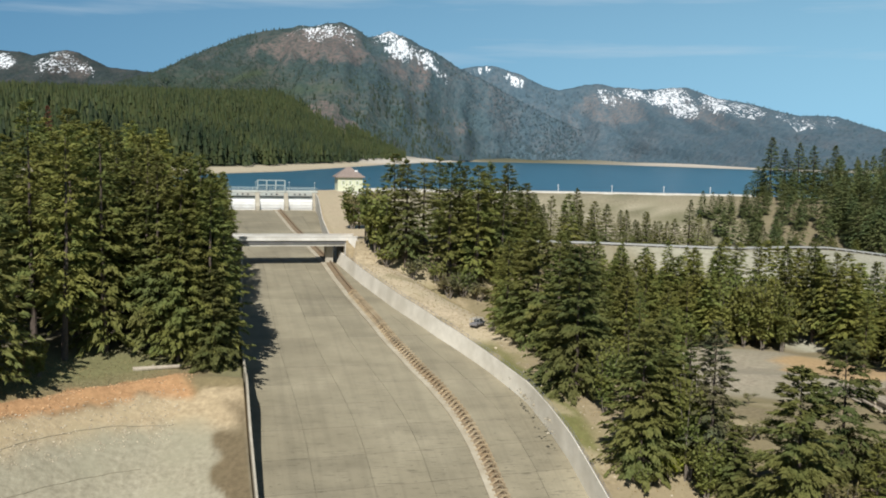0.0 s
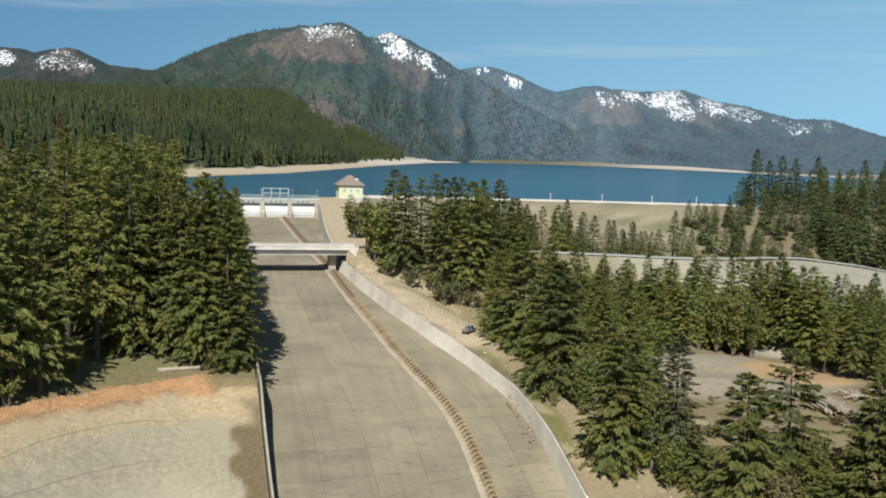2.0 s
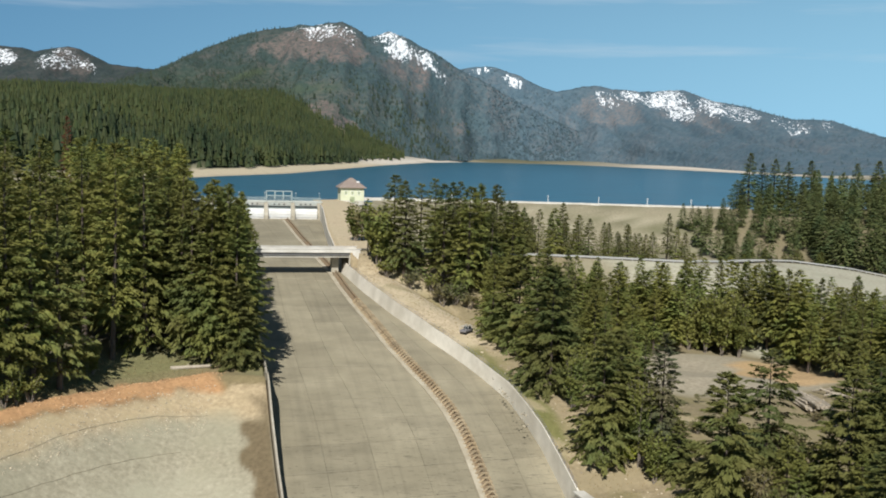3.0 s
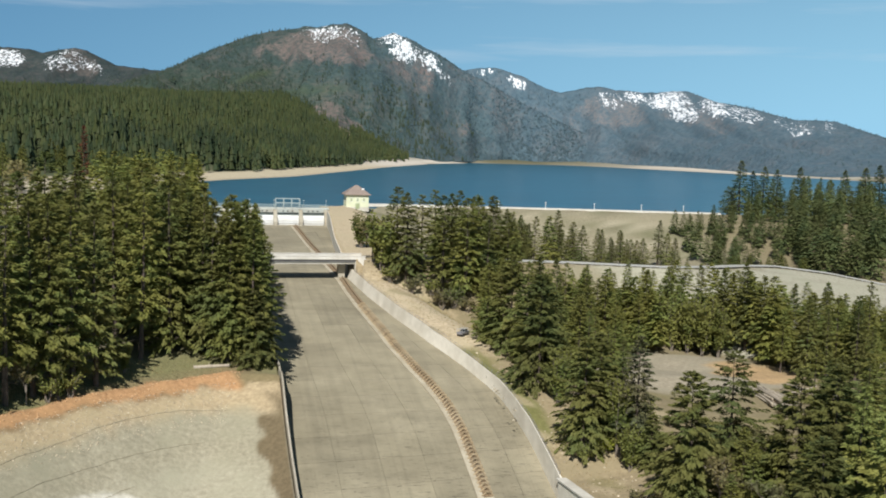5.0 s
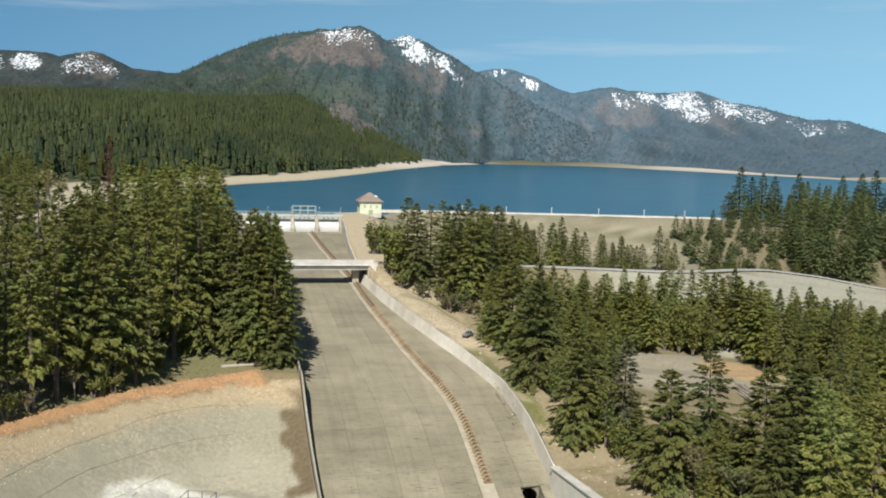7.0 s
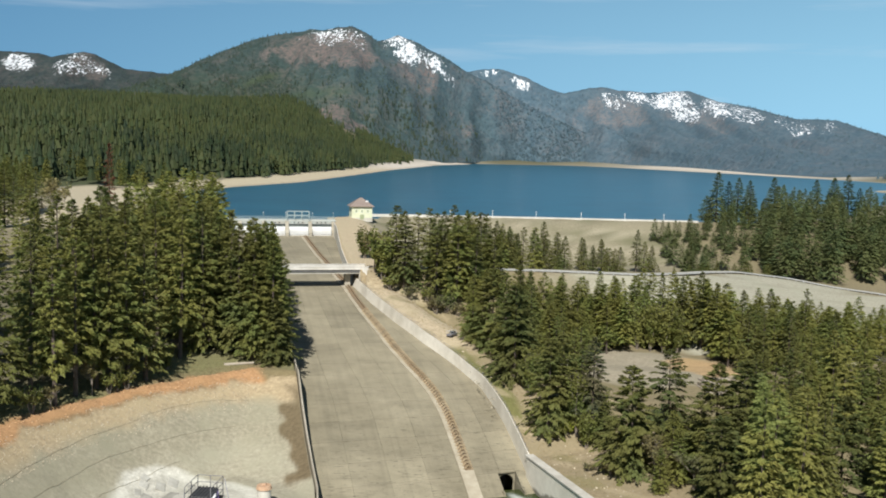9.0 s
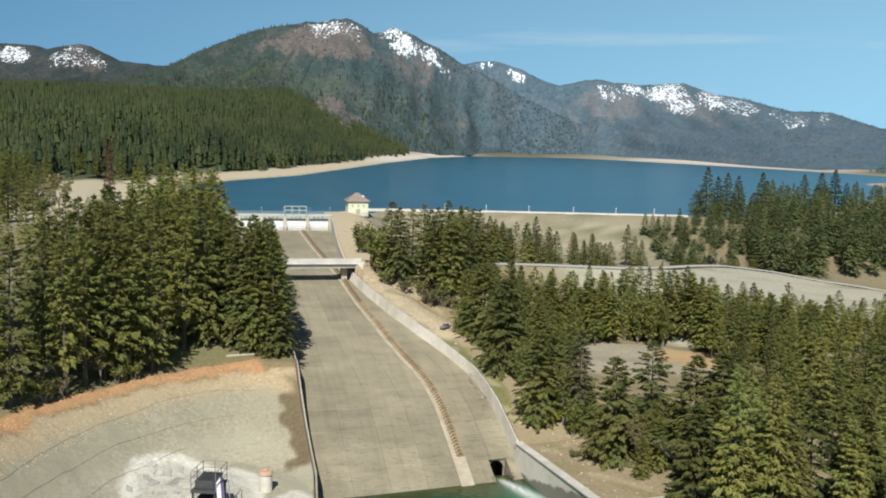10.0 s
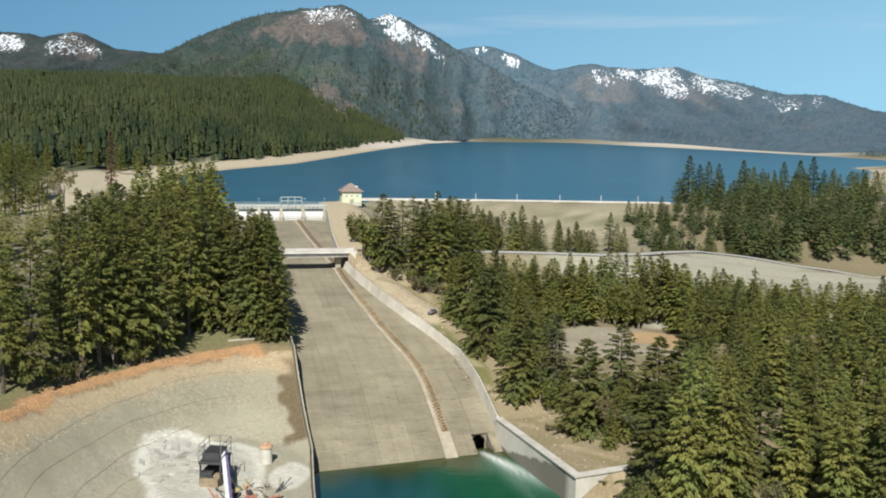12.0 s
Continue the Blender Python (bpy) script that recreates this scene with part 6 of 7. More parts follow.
def build_gates():
    base = chute_pose(0, 490, 0)
    span = 13.2
    right = 55.2 / W
    centre = [right - 0.3 - span * (i + 0.5) for i in range(5)]
    for i in range(6):
        x = right - 0.3 - span * i
        bm = bmesh.new()
        prof = [(-2.2, 36.5), (-2.2, 40.2), (-1.0, 41.2), (2.2, 46.2), (13, 46.2), (13, 34)]
        for sgn, rev in ((-1, False), (1, True)):
            f = [bm.verts.new(base @ Vector((x + sgn * 0.95, y, z))) for y, z in prof]
            bm.faces.new(f if rev else f[::-1])
        bm.verts.ensure_lookup_table()
        n = len(prof)
        for k in range(n):
            j = (k + 1) % n
            bm.faces.new((bm.verts[k], bm.verts[j], bm.verts[n + j], bm.verts[n + k]))
        bmesh.ops.recalc_face_normals(bm, faces=bm.faces)
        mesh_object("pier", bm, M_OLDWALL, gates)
    for c in centre:
        g = part("gate", bmesh.new(), M_WHITE, gates)
        bm = bmesh.new()
        n = 8
        rows = []
        for k in range(n + 1):
            a = radians(-24 + 48 * k / n)
            y, z = 7.6 - 6.6 * math.cos(a), 40.9 + 6.6 * math.sin(a)
            rows.append([base @ Vector((c - 5.6, y, z)), base @ Vector((c + 5.6, y, z)), base @ Vector((c + 5.6, y + 0.25, z)), base @ Vector((c - 5.6, y + 0.25, z))])
        strip_wall(bm, rows)
        bm.to_mesh(g.data)
        bm.free()
        for a in (-14, -2, 10):
            y, z = 7.6 - 6.75 * math.cos(radians(a)), 40.9 + 6.6 * math.sin(radians(a))
            bm = bmesh.new()
            add_box(bm, c - 5.6, c + 5.6, y - 0.03, y + 0.1, z - 0.05, z + 0.05, base)
            mesh_object("rib", bm, M_WHITE, g)
        bm = bmesh.new()
        add_box(bm, c - 5.65, c + 5.65, 3.7, 4.1, 44.75, 46.29, base)
        mesh_object("girder", bm, M_GIRDER, gates, "weathered grey-green plate girder")
        for k in (-1, 0, 1):
            bm = bmesh.new()
            add_box(bm, c + k * 2.4 - 0.35, c + k * 2.4 + 0.35, 3.5, 3.69, 45.1, 45.8, base)
            mesh_object("bearing_box", bm, M_DARK, gates)
        bm = bmesh.new()
        add_box(bm, c - 5.6, c + 5.6, 1.1, 1.7, 43.6, 43.85, base)
        mesh_object("top_beam", bm, M_STEEL, g)
        for k in range(9):
            bm = bmesh.new()
            x = c - 5.4 + k * 1.35
            add_box(bm, x - 0.05, x + 0.05, 1.3, 1.4, 43.85, 44.7, base)
            mesh_object("rail_post", bm, M_STEEL, g)
        bm = bmesh.new()
        add_box(bm, c - 5.6, c + 5.6, 1.3, 1.4, 44.7, 44.8, base)
        mesh_object("rail", bm, M_STEEL, g)
        bm = bmesh.new()
        add_box(bm, c - 5.7, c + 5.7, 1.0, 3.0, 37.4, 38.3, base)
        mesh_object("sill", bm, M_CONCRETE, gates)
        for k in (-1, 1):
            bm = bmesh.new()
            add_box(bm, c + k * 2.6 - 0.7, c + k * 2.6 + 0.7, 6.4, 7.8, 45.0, 46.3, base, 0.1)
            mesh_object("hoist", bm, M_DARK, gates, "dark gate hoist under the deck")
    left = right - 0.3 - span * 5
    bm = bmesh.new()
    add_box(bm, left - 8, right + 1.5, 3.6, 11.5, 46.3, 47.1, base, 0.06)
    mesh_object("deck", bm, M_DECK, gates, "pale concrete operating deck")
    bm = bmesh.new()
    add_box(bm, left - 8, right + 1.5, 9.9, 10.9, 36, 46.3, base)
    mesh_object("rear_wall", bm, M_CONCRETE, gates, "shaded rear wall of the gate bays")
    for y in (3.8, 11.2):
        for z in (48.0, 48.55):
            bm = bmesh.new()
            add_box(bm, left - 8, right + 1.5, y - 0.05, y + 0.05, z - 0.06, z + 0.06, base)
            mesh_object("railing", bm, M_STEEL, gates)
        for k in range(37):
            bm = bmesh.new()
            x = left - 8 + k * 2.07
            add_box(bm, x - 0.06, x + 0.06, y - 0.06, y + 0.06, 47.3, 48.6, base)
            mesh_object("railing_post", bm, M_STEEL, gates)
    # open hoist frame over the second bay, lamp posts
    frame_thing = thing("gantry_frame", "open grey-green steel hoist frame standing on the gate deck", "frame")
    c = centre[1]
    bm = bmesh.new()
    for z in (51.9, 49.6):
        for y in (3.0, 7.5):
            add_box(bm, c - 6.4, c + 6.4, y - 0.14, y + 0.14, z - 0.16, z + 0.16, base)
    mesh_object("beam", bm, M_STEEL, frame_thing)
    for x in (-6.3, -2.1, 2.1, 6.3):
        for y in (3.0, 7.5):
            bm = bmesh.new()
            add_box(bm, c + x - 0.15, c + x + 0.15, y - 0.15, y + 0.15, 47.3, 52, base)
            mesh_object("post", bm, M_STEEL, frame_thing)
    for x in (c + 13.2 * 1.52, c - 13.2 * 0.55, c + 13.2 * 0.62, c - 13.2 * 1.5):
        lamp = thing("deck_lamp", "slim grey lamp post on the gate deck", "lamp post", "lamp posts")
        bm = bmesh.new()
        add_tube(bm, base @ Vector((x, 4, 47.3)), base @ Vector((x, 4, 51)), 0.14, 0.1)
        mesh_object("pole", bm, M_STEEL, lamp)
        bm = bmesh.new()
        add_box(bm, x - 0.3, x + 0.3, 3.5, 4.3, 51, 51.25, base, 0.05)
        mesh_object("lamp_head", bm, M_WHITE, lamp)


build_gates()


# ---- gate house ----
def build_house():
    m = chute_pose(-38.7 + K * 531, 531 + K * 38.7, 45.0)
    house = thing("gate_house", "pale yellow-green gate house with a brown hipped roof", "building")
    bm = bmesh.new()
    add_box(bm, -6.4, 6.4, -6.2, 6.2, -1.5, 7.9, m)
    mesh_object("wall", bm, M_HOUSE, house)
    bm = bmesh.new()
    add_box(bm, -6.55, 6.55, -6.35, 6.35, -1.5, 1.0, m)
    mesh_object("plinth", bm, M_CONCRETE, house)
    bm = bmesh.new()
    lo = [bm.verts.new(m @ Vector((x, y, 7.75))) for x, y in ((-7.6, -7.4), (7.6, -7.4), (7.6, 7.4), (-7.6, 7.4))]
    mid = [bm.verts.new(m @ Vector((x, y, 8.1))) for x, y in ((-7.6, -7.4), (7.6, -7.4), (7.6, 7.4), (-7.6, 7.4))]
    tip = [bm.verts.new(m @ Vector((x, 0, 13.2))) for x in (-0.8, 0.8)]
    bm.faces.new(lo[::-1])
    for i in range(4):
        bm.faces.new((lo[i], lo[(i + 1) % 4], mid[(i + 1) % 4], mid[i]))
    bm.faces.new((mid[0], mid[1], tip[1], tip[0]))
    bm.faces.new((mid[1], mid[2], tip[1]))
    bm.faces.new((mid[2], mid[3], tip[0], tip[1]))
    bm.faces.new((mid[3], mid[0], tip[0]))
    roof = mesh_object("roof", bm, M_ROOF, house)
    bm = bmesh.new()
    add_box(bm, 2.6, 4.2, -3.6, -2.2, 9.6, 11.5, m, 0.08)
    mesh_object("roof_vent", bm, M_WHITE, roof, "white metal roof vent")
    for face, off in ((0, -3.6), (0, 0.0), (0, 3.6), (1, -2.6), (1, 2.6)):
        r = m if face == 0 else m @ Matrix.Rotation(-math.pi / 2, 4, "Z")
        d = -6.2 if face == 0 else -6.4
        w = part("window", bmesh.new(), M_WHITE, house, "pale framed window")
        bm = bmesh.new()
        add_box(bm, off - 0.75, off + 0.75, d - 0.08, d + 0.05, 4.0, 6.2, r)
        bm.to_mesh(w.data)
        bm.free()
        bm = bmesh.new()
        add_box(bm, off - 0.58, off + 0.58, d - 0.1, d - 0.084, 4.2, 6.0, r)
        mesh_object("pane", bm, M_HOUSE_PANE, w)
    bm = bmesh.new()
    add_box(bm, -1.2, 1.2, -6.46, -6.36, 0.0, 3.0, m)
    mesh_object("door", bm, M_HOUSE_PANE, house, "dull green service door")


M_HOUSE_PANE = material("dull_pane", (0.3, 0.34, 0.2), (0.38, 0.42, 0.26), 0.5, rough=0.3)
build_house()


# ---- dam crest ----
def crest_y(x):
    return float(np.interp(x, [-40, -20, 75, 178, 195], [556, 562, 566.5, 567, 563]))


def build_crest():
    bm = bmesh.new()
    rows = []
    for k in range(48):
        x = -35 + k * 4.63
        y = crest_y(x)
        rows.append([Vector((x, y, CREST_Z - 0.8)), Vector((x, y, CREST_Z + 1.0)), Vector((x, y + 0.5, CREST_Z + 1.0)), Vector((x, y + 0.5, CREST_Z - 0.8))])
    strip_wall(bm, rows)
    wall = tagged(new("crest_parapet"), "long white parapet wall along the dam crest", "wall")
    mesh_object("parapet", bm, M_BRIDGE, wall)
    bm = bmesh.new()
    strip_wall(bm, [[a + Vector((0, 1.2, -0.3)), a + Vector((0, 1.2, 1.0)), a + Vector((0, 6.5, 1.0)), a + Vector((0, 6.5, -0.3))] for a, b, c, d in rows])
    mesh_object("crest_road", bm, M_BRIDGE, wall, "pale gravel crest road")
    for x in (46, 75, 105, 134, 160, 18):
        p = thing("crest_post", "white lamp post on the dam crest", "post", "crest posts", Matrix.Translation((x, crest_y(x) + 1.0, CREST_Z)))
        bm = bmesh.new()
        add_tube(bm, (0, 0, 0), (0, 0, 4.2), 0.22, 0.16)
        mesh_object("pole", bm, M_WHITE, p)
        bm = bmesh.new()
        add_box(bm, -0.4, 0.4, -0.3, 0.3, 4.2, 4.6, None, 0.05)
        mesh_object("head", bm, M_WHITE, p)


build_crest()


# ---- works area in the excavated bowl ----
def ground_tilt(x, y):
    """Turns upright into the ground's own slope at a place."""
    n = Vector(((gz(x - 1, y) - gz(x + 1, y)) / 2, (gz(x, y - 1) - gz(x, y + 1)) / 2, 1)).normalized()
    return Vector((0, 0, 1)).rotation_difference(n).to_matrix().to_4x4()


def build_plant():
    """A tall work platform with a caged top and a conveyor, among drill steel."""
    gx, gy = -43.6, 118.5
    g = gz(gx, gy)
    plant_m = Matrix.Translation((gx, gy, g)) @ Matrix.Rotation(radians(-6), 4, "Z")
    rig = thing("work_tower", "dark steel work platform with a caged top deck", "machine")
    for x in (-2.7, 2.7):
        for y in (-4, 4):
            bm = bmesh.new()
            add_box(bm, x - 0.22, x + 0.22, y - 0.22, y + 0.22, -0.5, 6.0, plant_m)
            mesh_object("leg", bm, M_DARK, rig)
    bm = bmesh.new()
    add_box(bm, -3.1, 3.1, -4.6, 4.6, 5.8, 6.4, plant_m, 0.05)
    mesh_object("deck", bm, M_DARK, rig)
    bm = bmesh.new()
    add_box(bm, -2.5, 2.2, -3.2, 3.8, 6.404, 8.4, plant_m, 0.15)
    for k in range(6):
        add_box(bm, -2.3 + k * 0.8, -2.1 + k * 0.8, -3.3, 3.9, 8.4, 8.55, plant_m)
    mesh_object("hopper", bm, M_DARK, rig, "black ribbed hopper cover")
    for x, y in ((-3.0, -4.5), (3.0, -4.5), (-3.0, 4.5), (3.0, 4.5), (0, 4.5), (-3.0, 0), (3.0, 0)):
        bm = bmesh.new()
        add_tube(bm, plant_m @ Vector((x, y, 6.4)), plant_m @ Vector((x, y, 10.9)), 0.1)
        mesh_object("cage_post", bm, M_CAGE, rig)
    for z in (7.7, 9.3, 10.9):
        for a, b in (((-3.0, -4.5), (-3.0, 4.5)), ((-3.0, 4.5), (3.0, 4.5)), ((3.0, 4.5), (3.0, -4.5))):
            bm = bmesh.new()
            add_tube(bm, plant_m @ Vector((*a, z)), plant_m @ Vector((*b, z)), 0.08)
            mesh_object("cage_rail", bm, M_CAGE, rig)
    bm = bmesh.new()
    add_tube(bm, plant_m @ Vector((3.4, 4.3, 6.4)), plant_m @ Vector((5.2, 0.5, 0)), 0.14)
    add_tube(bm, plant_m @ Vector((3.4, 4.3, 10.4)), plant_m @ Vector((5.4, 1.5, 6.2)), 0.1)
    mesh_object("ladder", bm, M_CAGE, rig)
    for x0, x1, y0, y1, z1, mat, lab in ((-2.9, 0.4, -4.2, 2.0, 3.4, M_DARK, "dark engine housing"), (0.5, 2.9, -3.6, 3.0, 2.6, M_TIMBER, "brown timber crib"), (-2.9, 2.9, 2.1, 4.2, 5.0, M_DARK, "dark rear housing"), (-2.4, 2.4, -5.6, -4.3, 2.2, M_TIMBER, "stacked brown timbers")):
        bm = bmesh.new()
        add_box(bm, x0, x1, y0, y1, -0.4, z1, plant_m, 0.12)
        mesh_object("housing", bm, mat, rig, lab)
    pad_dice = random.Random(5)
    for k in range(46):
        x, y = pad_dice.uniform(-67, -47), pad_dice.uniform(112, 148)
        if math.hypot((x + 56) / 12, (y - 132) / 17) > 1 or (x > -51 and y < 128):
            continue
        pad = thing("concrete_pad", "square pale concrete pad on the sprayed floor", "pad", "pads", Matrix.Translation((x, y, gz(x, y))) @ ground_tilt(x, y) @ Matrix.Rotation(pad_dice.uniform(-0.4, 0.4), 4, "Z"))
        bm = bmesh.new()
        w = pad_dice.uniform(0.8, 1.4)
        add_box(bm, -w, w, -w * 1.2, w * 1.2, -0.8, pad_dice.uniform(0.12, 0.26), None, 0.06)
        mesh_object("slab", bm, M_PAD, pad)
    boom = thing("conveyor_boom", "white box boom with a purple side rail", "machine")
    a, b = Vector((-42.4, 122.2, g + 7.6)), Vector((-35.6, 94.0, g + 3.6))
    d = (b - a).normalized()
    side = d.cross(Vector((0, 0, 1))).normalized()
    up = side.cross(d)

    def beam(o0, o1, h0, h1, name, mat, label=""):
        bm = bmesh.new()
        strip_wall(bm, [[p + side * o0 + up * h0, p + side * o0 + up * h1, p + side * o1 + up * h1, p + side * o1 + up * h0] for p in (a, a.lerp(b, 0.33), a.lerp(b, 0.66), b)])
        mesh_object(name, bm, mat, boom, label)

    beam(-0.55, 0.45, 0.0, 0.7, "boom_box", M_WHITE)
    beam(-1.25, -0.56, -0.3, 0.3, "side_rail", M_PURPLE, "dull purple steel side rail")
    for t in (0.15, 0.5, 0.85):
        bm = bmesh.new()
        p = a.lerp(b, t)
        add_tube(bm, p, (p.x, p.y, gz(p.x, p.y) - 0.3), 0.14)
        mesh_object("support", bm, M_DARK, boom)
    rnd = random.Random(8)
    for k in range(46):
        x, y = rnd.uniform(-41, -25), rnd.uniform(98, 114)
        L, ang, tilt = rnd.uniform(1.5, 4.5), rnd.uniform(0, 6.3), rnd.uniform(0.1, 0.9)
        mat, tone = rnd.choice(((M_RED, "red"), (M_YELLOW, "yellow"), (M_DARK, "dark"), (M_DARK, "dark"), (M_DEADWOOD, "pale wooden")))
        bit = thing("steel_offcut", "loose " + tone + " beam lying in the works area", "debris", "works debris")
        bm = bmesh.new()
        z = gz(x, y) + 0.2
        e = Vector((math.cos(ang) * math.cos(tilt), math.sin(ang) * math.cos(tilt), math.sin(tilt))) * L
        add_tube(bm, (x, y, z - 0.15), Vector((x, y, z)) + e, rnd.uniform(0.12, 0.3), None, 6)
        mesh_object("beam", bm, mat, bit)
    for x, y, tone, mat in ((-36.5, 108, "yellow", M_YELLOW), (-31.5, 104, "red", M_RED)):
        z = gz(x, y)
        dig = thing("small_digger", "small " + tone + " tracked machine in the works area", "machine", "machines", Matrix.Translation((x, y, z)) @ Matrix.Rotation(0.6, 4, "Z"))
        for sx in (-1.1, 0.6):
            bm = bmesh.new()
            add_box(bm, sx, sx + 0.5, -1.6, 1.6, 0, 0.8, None, 0.2)
            mesh_object("track", bm, M_DARK, dig)
        bm = bmesh.new()
        add_box(bm, -1.0, 1.0, -1.3, 1.0, 0.8, 1.7, None, 0.15)
        mesh_object("body", bm, mat, dig)
        bm = bmesh.new()
        add_box(bm, -0.9, 0.1, -0.4, 0.9, 1.704, 2.8, None, 0.12)
        mesh_object("cab", bm, M_DARK, dig)
        bm = bmesh.new()
        add_tube(bm, (0.4, 0.8, 1.5), (0.4, 2.6, 3.4), 0.18)
        add_tube(bm, (0.4, 2.6, 3.4), (0.4, 4.0, 1.2), 0.14)
        mesh_object("arm", bm, mat, dig)


M_PURPLE = material("purple_steel", (0.13, 0.1, 0.22), (0.18, 0.14, 0.28), 0.8, rough=0.5)
M_RED = material("red_paint", (0.3, 0.11, 0.08), (0.42, 0.2, 0.14), 0.8, rough=0.6)
M_YELLOW = material("yellow_paint", (0.4, 0.31, 0.13), (0.52, 0.42, 0.2), 0.8, rough=0.6)
M_PAD = material("dusty_grey_pad", (0.4, 0.385, 0.335), (0.52, 0.5, 0.44), 0.8, (0.34, 0.325, 0.28), 0.3, 0.9, vary=0.3)
M_TIMBER = material("muddy_timber", (0.2, 0.15, 0.09), (0.36, 0.29, 0.19), 0.9, rough=0.95)
M_ORANGE = material("orange_plastic", (0.46, 0.28, 0.17), (0.56, 0.38, 0.25), 0.8, rough=0.7)
build_plant()


def build_tank():
    x, y = -32.4, 133.5
    tank = thing("concrete_tank", "pale round concrete tank with a dusty orange lid", "tank", m=Matrix.Translation((x, y, gz(x, y))))
    bm = bmesh.new()
    bmesh.ops.create_cone(bm, cap_ends=True, segments=20, radius1=1.75, radius2=1.65, depth=4.6, matrix=Matrix.Translation((0, 0, 2.1)))
    mesh_object("shell", bm, M_CONCRETE, tank)
    bm = bmesh.new()
    bmesh.ops.create_cone(bm, cap_ends=True, segments=20, radius1=1.95, radius2=1.7, depth=0.9, matrix=Matrix.Translation((0, 0, 4.86)))
    add_box(bm, -0.5, 0.5, -0.5, 0.5, 5.3, 5.7, None, 0.1)
    mesh_object("lid", bm, M_ORANGE, tank, "dusty orange lid")


build_tank()


def build_hoses():
    """Each hose follows the bowl: round its north-west quarter, then straight on along its west side."""
    for cx, cy, wide, deep, a0 in ((-42, 95, 46, 89.5, 4), (-40, 98, 42.5, 77, 12), (-40, 104, 34.5, 62, 34), (-41, 104, 27, 47, 52)):
        hose = thing("slope_hose", "thin dusty hose laid along the sprayed slope", "hose", "slope hoses")
        bm = bmesh.new()
        last = None
        for k in range(80):
            a = radians(a0 + (90 - a0) * min(1, k / 64))
            x = cx - wide * math.sin(a) ** (2 / 1.7) + 0.35 * math.sin(k * 0.21 + cx) + 0.07 * math.sin(k * 1.13)
            y = cy + deep * max(0.0, math.cos(a)) ** (2 / 1.7) - 2.2 * max(0, k - 64)
            p = Vector((x, y, gz(x, y) + 0.1))
            if last:
                add_tube(bm, last, p, 0.045, None, 5)
            last = p
        mesh_object("hose", bm, M_HOSE, hose)


M_HOSE = material("dusty_hose", (0.27, 0.235, 0.16), (0.36, 0.315, 0.225), 0.8, rough=0.9)
build_hoses()


def make_log(x, y, z, length, r, ang, tilt, label, group=""):
    log = thing("log", label, "log", group)
    bm = bmesh.new()
    d = Vector((math.cos(ang) * math.cos(tilt), math.sin(ang) * math.cos(tilt), math.sin(tilt)))
    a = Vector((x, y, z)) - d * length / 2
    add_tube(bm, a, a + d * length, r, r * 0.75, 9)
    mesh_object("trunk", bm, M_DEADWOOD, log)
    bm = bmesh.new()
    p = a + d * length * 0.4
    add_tube(bm, p, p + Vector((0.1, 0.3, 0.75)), r * 0.3, r * 0.2, 5)
    mesh_object("branch_stub", bm, M_DEADWOOD, log)


make_log(-51.4, 201.5, gz(-51.4, 201.5) + 0.35, 9.5, 0.5, 0.32, 0.02, "bleached fallen log lying on the meadow edge")
log_dice = random.Random(19)
for k in range(30):
    layer = 0 if k < 11 else (1 if k < 21 else (2 if k < 27 else 3))
    i = k - (0, 11, 21, 27)[layer]
    lx, ly = 95.5 + (i + 0.5 * layer) * 0.72, 214.5 + log_dice.uniform(-1.6, 1.6)
    make_log(lx, ly, gz(98.5, 214.5) + 0.3 + layer * 0.58, log_dice.uniform(11, 17), 0.34, math.radians(95 + log_dice.uniform(-6, 6)), log_dice.uniform(-0.03, 0.03), "weathered log stacked in the timber pile", "timber pile")
for k in range(16):
    lx, ly = 111 + log_dice.uniform(-6, 6), 221 + log_dice.uniform(-4, 4)
    make_log(lx, ly, gz(lx, ly) + log_dice.uniform(0.3, 1.4), log_dice.uniform(3, 7), 0.22, log_dice.uniform(0, 6.3), log_dice.uniform(-0.35, 0.35), "grey broken branch in the slash heap", "slash heap")


# ---- pick-up beside the trees ----
def build_truck():
    x, y = 14.6, 246.0
    m = Matrix.Translation((x, y, gz(x, y))) @ Matrix.Rotation(radians(62), 4, "Z")
    truck = thing("pickup_truck", "pale grey pick-up truck with a rack beside the trees", "truck", m=m)
    bm = bmesh.new()
    add_box(bm, -2.6, 2.6, -0.95, 0.95, 0.5, 1.15, None, 0.12)
    mesh_object("body", bm, M_CAGE, truck)
    bm = bmesh.new()
    add_box(bm, -0.4, 1.4, -0.85, 0.85, 1.154, 1.85, None, 0.22)
    mesh_object("cab", bm, M_GLASS, truck)
    for sx in (-1.7, 1.7):
        for sy in (-0.95, 0.72):
            bm = bmesh.new()
            bmesh.ops.create_cone(bm, cap_ends=True, segments=14, radius1=0.4, radius2=0.4, depth=0.24, matrix=Matrix.Translation((sx, sy + 0.11, 0.4)) @ Matrix.Rotation(math.pi / 2, 4, "X"))
            mesh_object("wheel", bm, M_DARK, truck)
    for sx in (-2.4, -0.6, 1.5):
        bm = bmesh.new()
        for sy in (-0.85, 0.85):
            add_tube(bm, (sx, sy, 1.1), (sx, sy, 2.1), 0.05)
        add_tube(bm, (sx, -0.85, 2.1), (sx, 0.85, 2.1), 0.05)
        mesh_object("rack_hoop", bm, M_GALV, truck)
    bm = bmesh.new()
    for sy in (-0.85, 0.85):
        add_tube(bm, (-2.4, sy, 2.1), (1.5, sy, 2.1), 0.05)
    mesh_object("rack_bar", bm, M_GALV, truck)


build_truck()


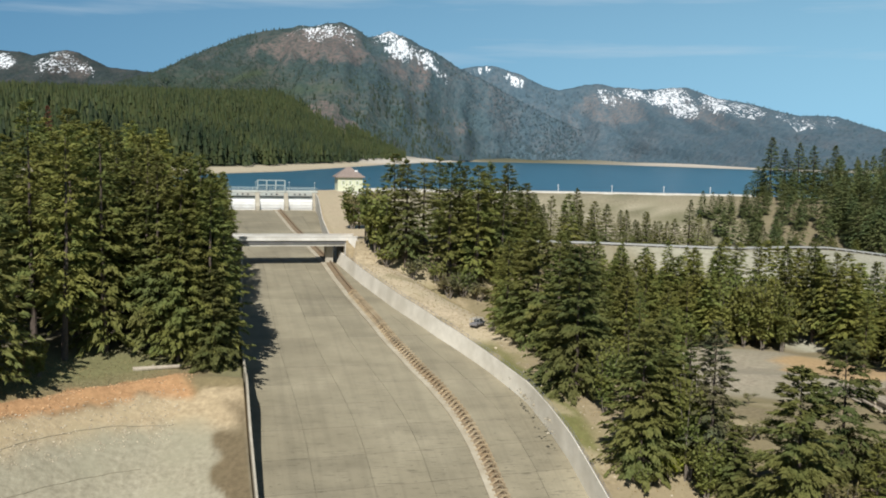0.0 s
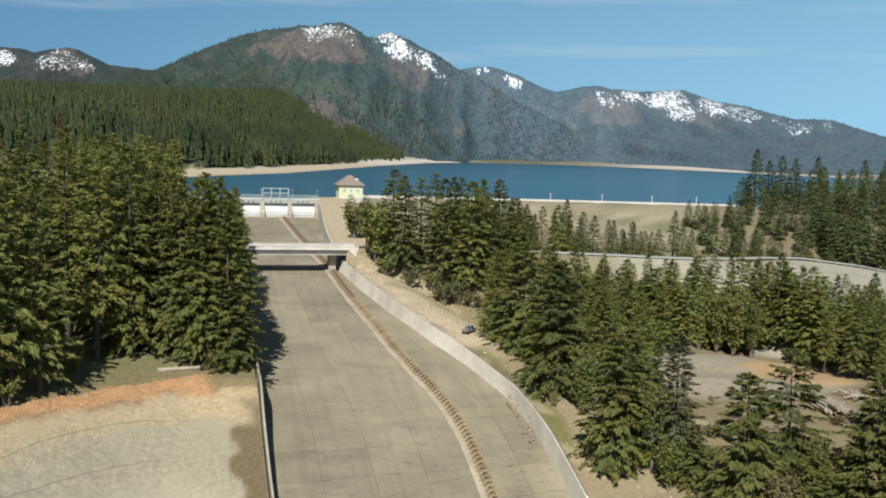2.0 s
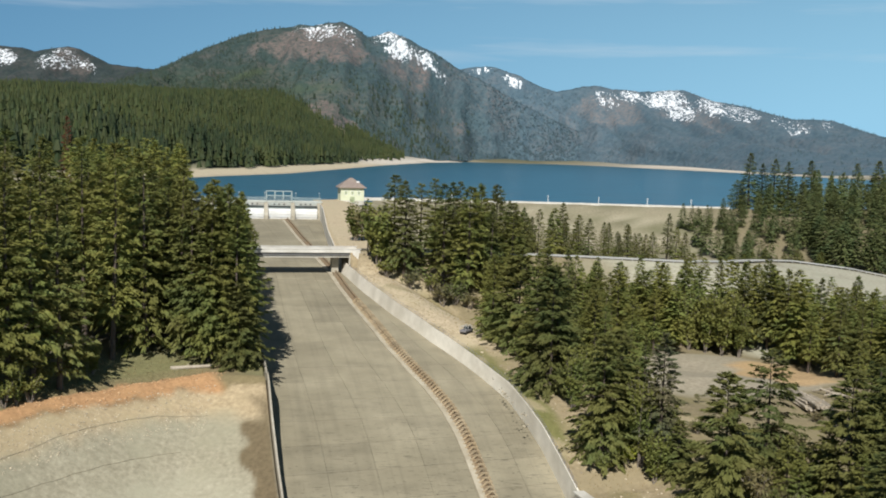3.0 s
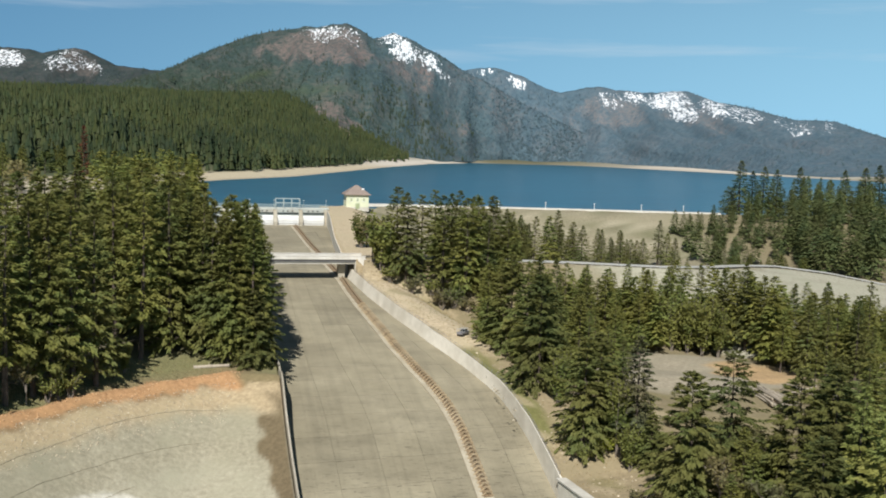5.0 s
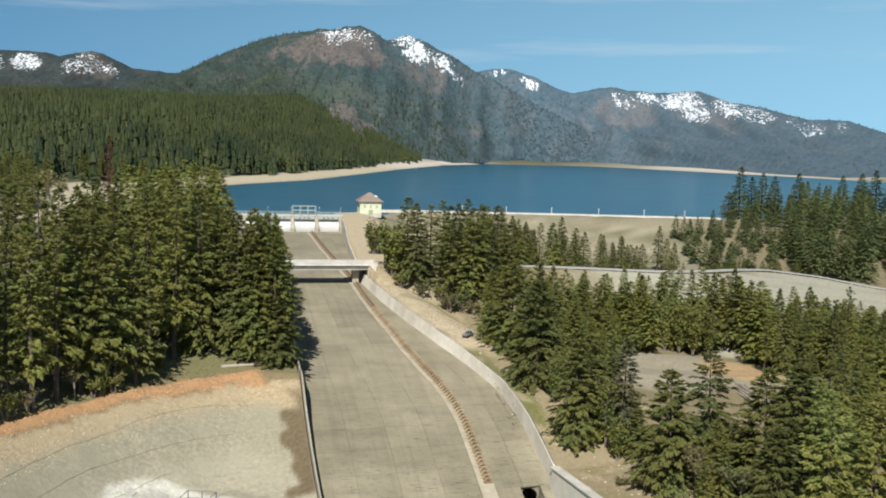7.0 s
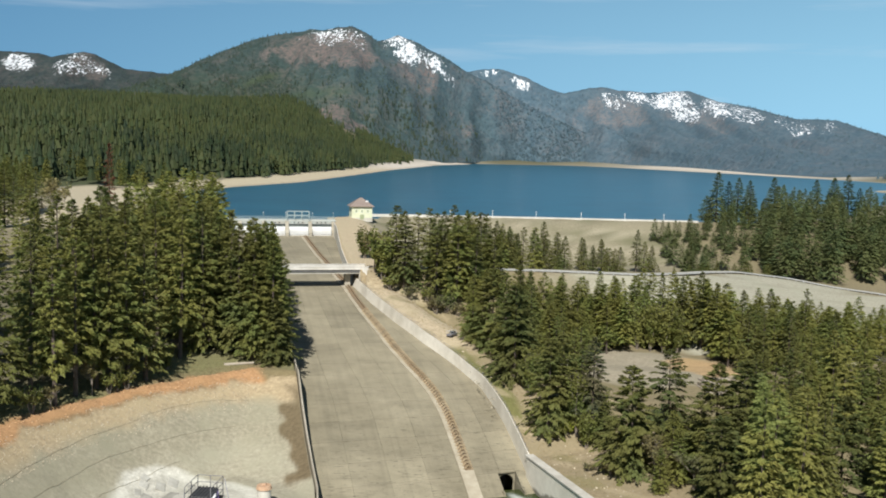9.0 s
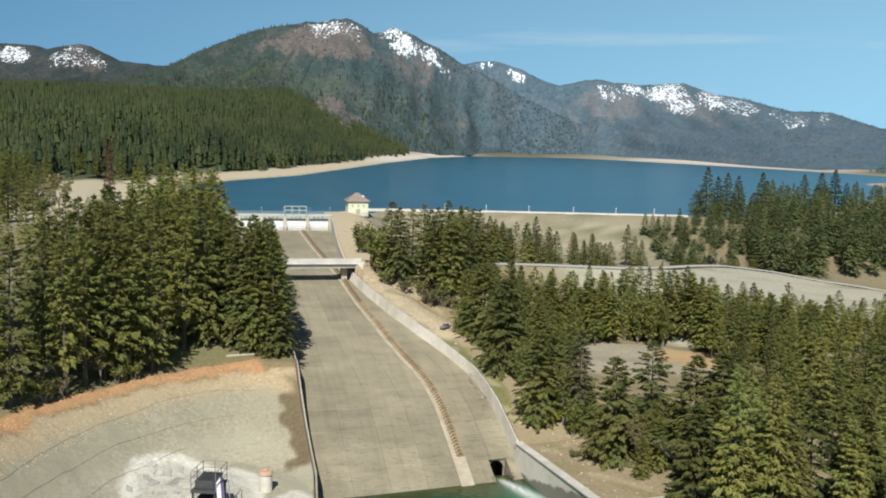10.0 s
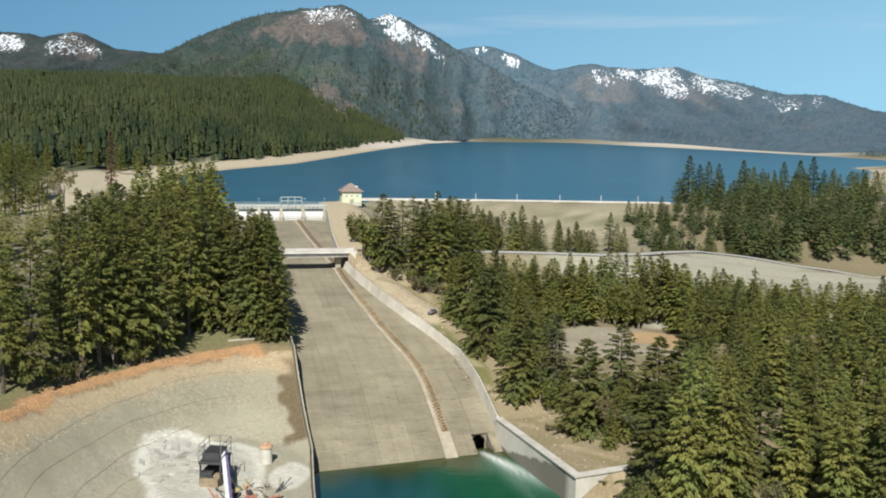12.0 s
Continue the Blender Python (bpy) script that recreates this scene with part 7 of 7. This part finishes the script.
# ---- fence on the east wall, stones, dead tree ----
def build_fence():
    fence = thing("wall_railing", "low dark steel railing along the top of the pale training wall", "railing")
    bm = bmesh.new()
    add_tube(bm, (0, 0, -0.2), (0, 0, 1.05), 0.045)
    first = None
    tops = []
    for k in range(64):
        s = 166 + k * 2.5
        p = at(float(Q_RIGHT(s)) + 0.24, s, right_top(s))
        if first is None:
            first = mesh_object("post", bm, M_CAGE, fence)
            ob = first
        else:
            ob = new("post", first.data)
            ob.parent = fence
        ob.location = p
        tops.append(p)
    for h, r in ((0.1, 0.06), (0.55, 0.025), (1.0, 0.04)):
        bm = bmesh.new()
        for a, b in zip(tops, tops[1:]):
            add_tube(bm, a + Vector((0, 0, h)), b + Vector((0, 0, h)), r, None, 4)
        mesh_object("rail", bm, M_CAGE, fence)


build_fence()


def build_stones(name, label, count, seed, place, r0, r1, mat):
    rnd = random.Random(seed)
    verts, faces = [], []
    ico = bmesh.new()
    bmesh.ops.create_icosphere(ico, subdivisions=1, radius=1)
    base = [v.co.copy() for v in ico.verts]
    tri = [[v.index for v in f.verts] for f in ico.faces]
    ico.free()
    for k in range(count):
        x, y = place(rnd)
        r = rnd.uniform(r0, r1) * rnd.uniform(0.6, 1)
        c, o = Vector((x, y, gz(x, y) + r * 0.15)), len(verts)
        verts.extend([tuple(c + Vector((v.x * r * rnd.uniform(0.7, 1.3), v.y * r * rnd.uniform(0.7, 1.3), v.z * r * rnd.uniform(0.5, 0.9)))) for v in base])
        faces.extend([[o + i for i in f] for f in tri])
    return tagged(grid_object(name, verts, faces, mat), label, "stones", kind="stuff")


M_STONE = material("pale_stone", (0.37, 0.315, 0.225), (0.52, 0.44, 0.33), 0.8, rough=0.95, island=0.3)
M_RED_STONE = material("red_clods", (0.4, 0.22, 0.1), (0.56, 0.38, 0.22), 0.8, rough=0.95, island=0.3)
M_GRASS = leaf_material("dry_grass", (0.24, 0.2, 0.1), (0.42, 0.35, 0.2))


def on_ring(r0, r1):
    def place(rnd):
        a, r = radians(rnd.uniform(88, 205)), rnd.uniform(r0, r1)
        return ring_xy(a, r)
    return place


def on_bank(e0, e1, s0, s1):
    def place(rnd):
        s = rnd.uniform(s0, s1)
        return plan(float(Q_RIGHT(s)) + rnd.uniform(e0, e1), s)
    return place


build_stones("rubble", "pale rubble scattered over the sandy slope", 2300, 3, on_ring(0.82, 1.0), 0.06, 0.24, M_STONE)
build_stones("rubble", "red earth clods along the spoil bank", 900, 4, on_ring(0.99, 1.1), 0.08, 0.3, M_RED_STONE)
M_CHIP = material("broken_concrete", (0.27, 0.235, 0.17), (0.4, 0.35, 0.26), 0.8, rough=0.95, island=0.3)


def in_channel(rnd):
    s = rnd.uniform(186, 212)
    return plan(float(Q_RIGHT(s)) - 1.8 - abs(rnd.gauss(0, 1.5)), s)


build_stones("rubble", "broken rock fallen from the wall into the chute", 40, 6, in_channel, 0.1, 0.42, M_CHIP)
build_stones("rubble", "loose pale stones on the dry bank", 260, 5, on_bank(2.5, 26, 110, 230), 0.1, 0.4, M_STONE)


def build_grass():
    rnd = random.Random(31)
    verts, faces = [], []
    for k in range(9000):
        if k % 2:
            x, y = on_bank(1.6, 34, 118, 320)(rnd)
        else:
            x, y = on_ring(1.1, 1.4)(rnd)
            if qs_of(x, y)[0] > Q_LEFT(qs_of(x, y)[1]) - 1.6:
                continue
        z = gz(x, y)
        for j in range(3):
            a, h, w = rnd.uniform(0, 6.3), rnd.uniform(0.08, 0.3), rnd.uniform(0.08, 0.2)
            d = Vector((math.cos(a) * w, math.sin(a) * w, 0))
            o = len(verts)
            verts.extend([(x - d.x, y - d.y, z - 0.05), (x + d.x, y + d.y, z - 0.05), (x + d.y * 0.5, y - d.x * 0.5, z + h)])
            faces.append((o, o + 1, o + 2))
    tagged(grid_object("grass", verts, faces, M_GRASS), "tufts of dry and green grass", "grass", kind="stuff")


build_grass()
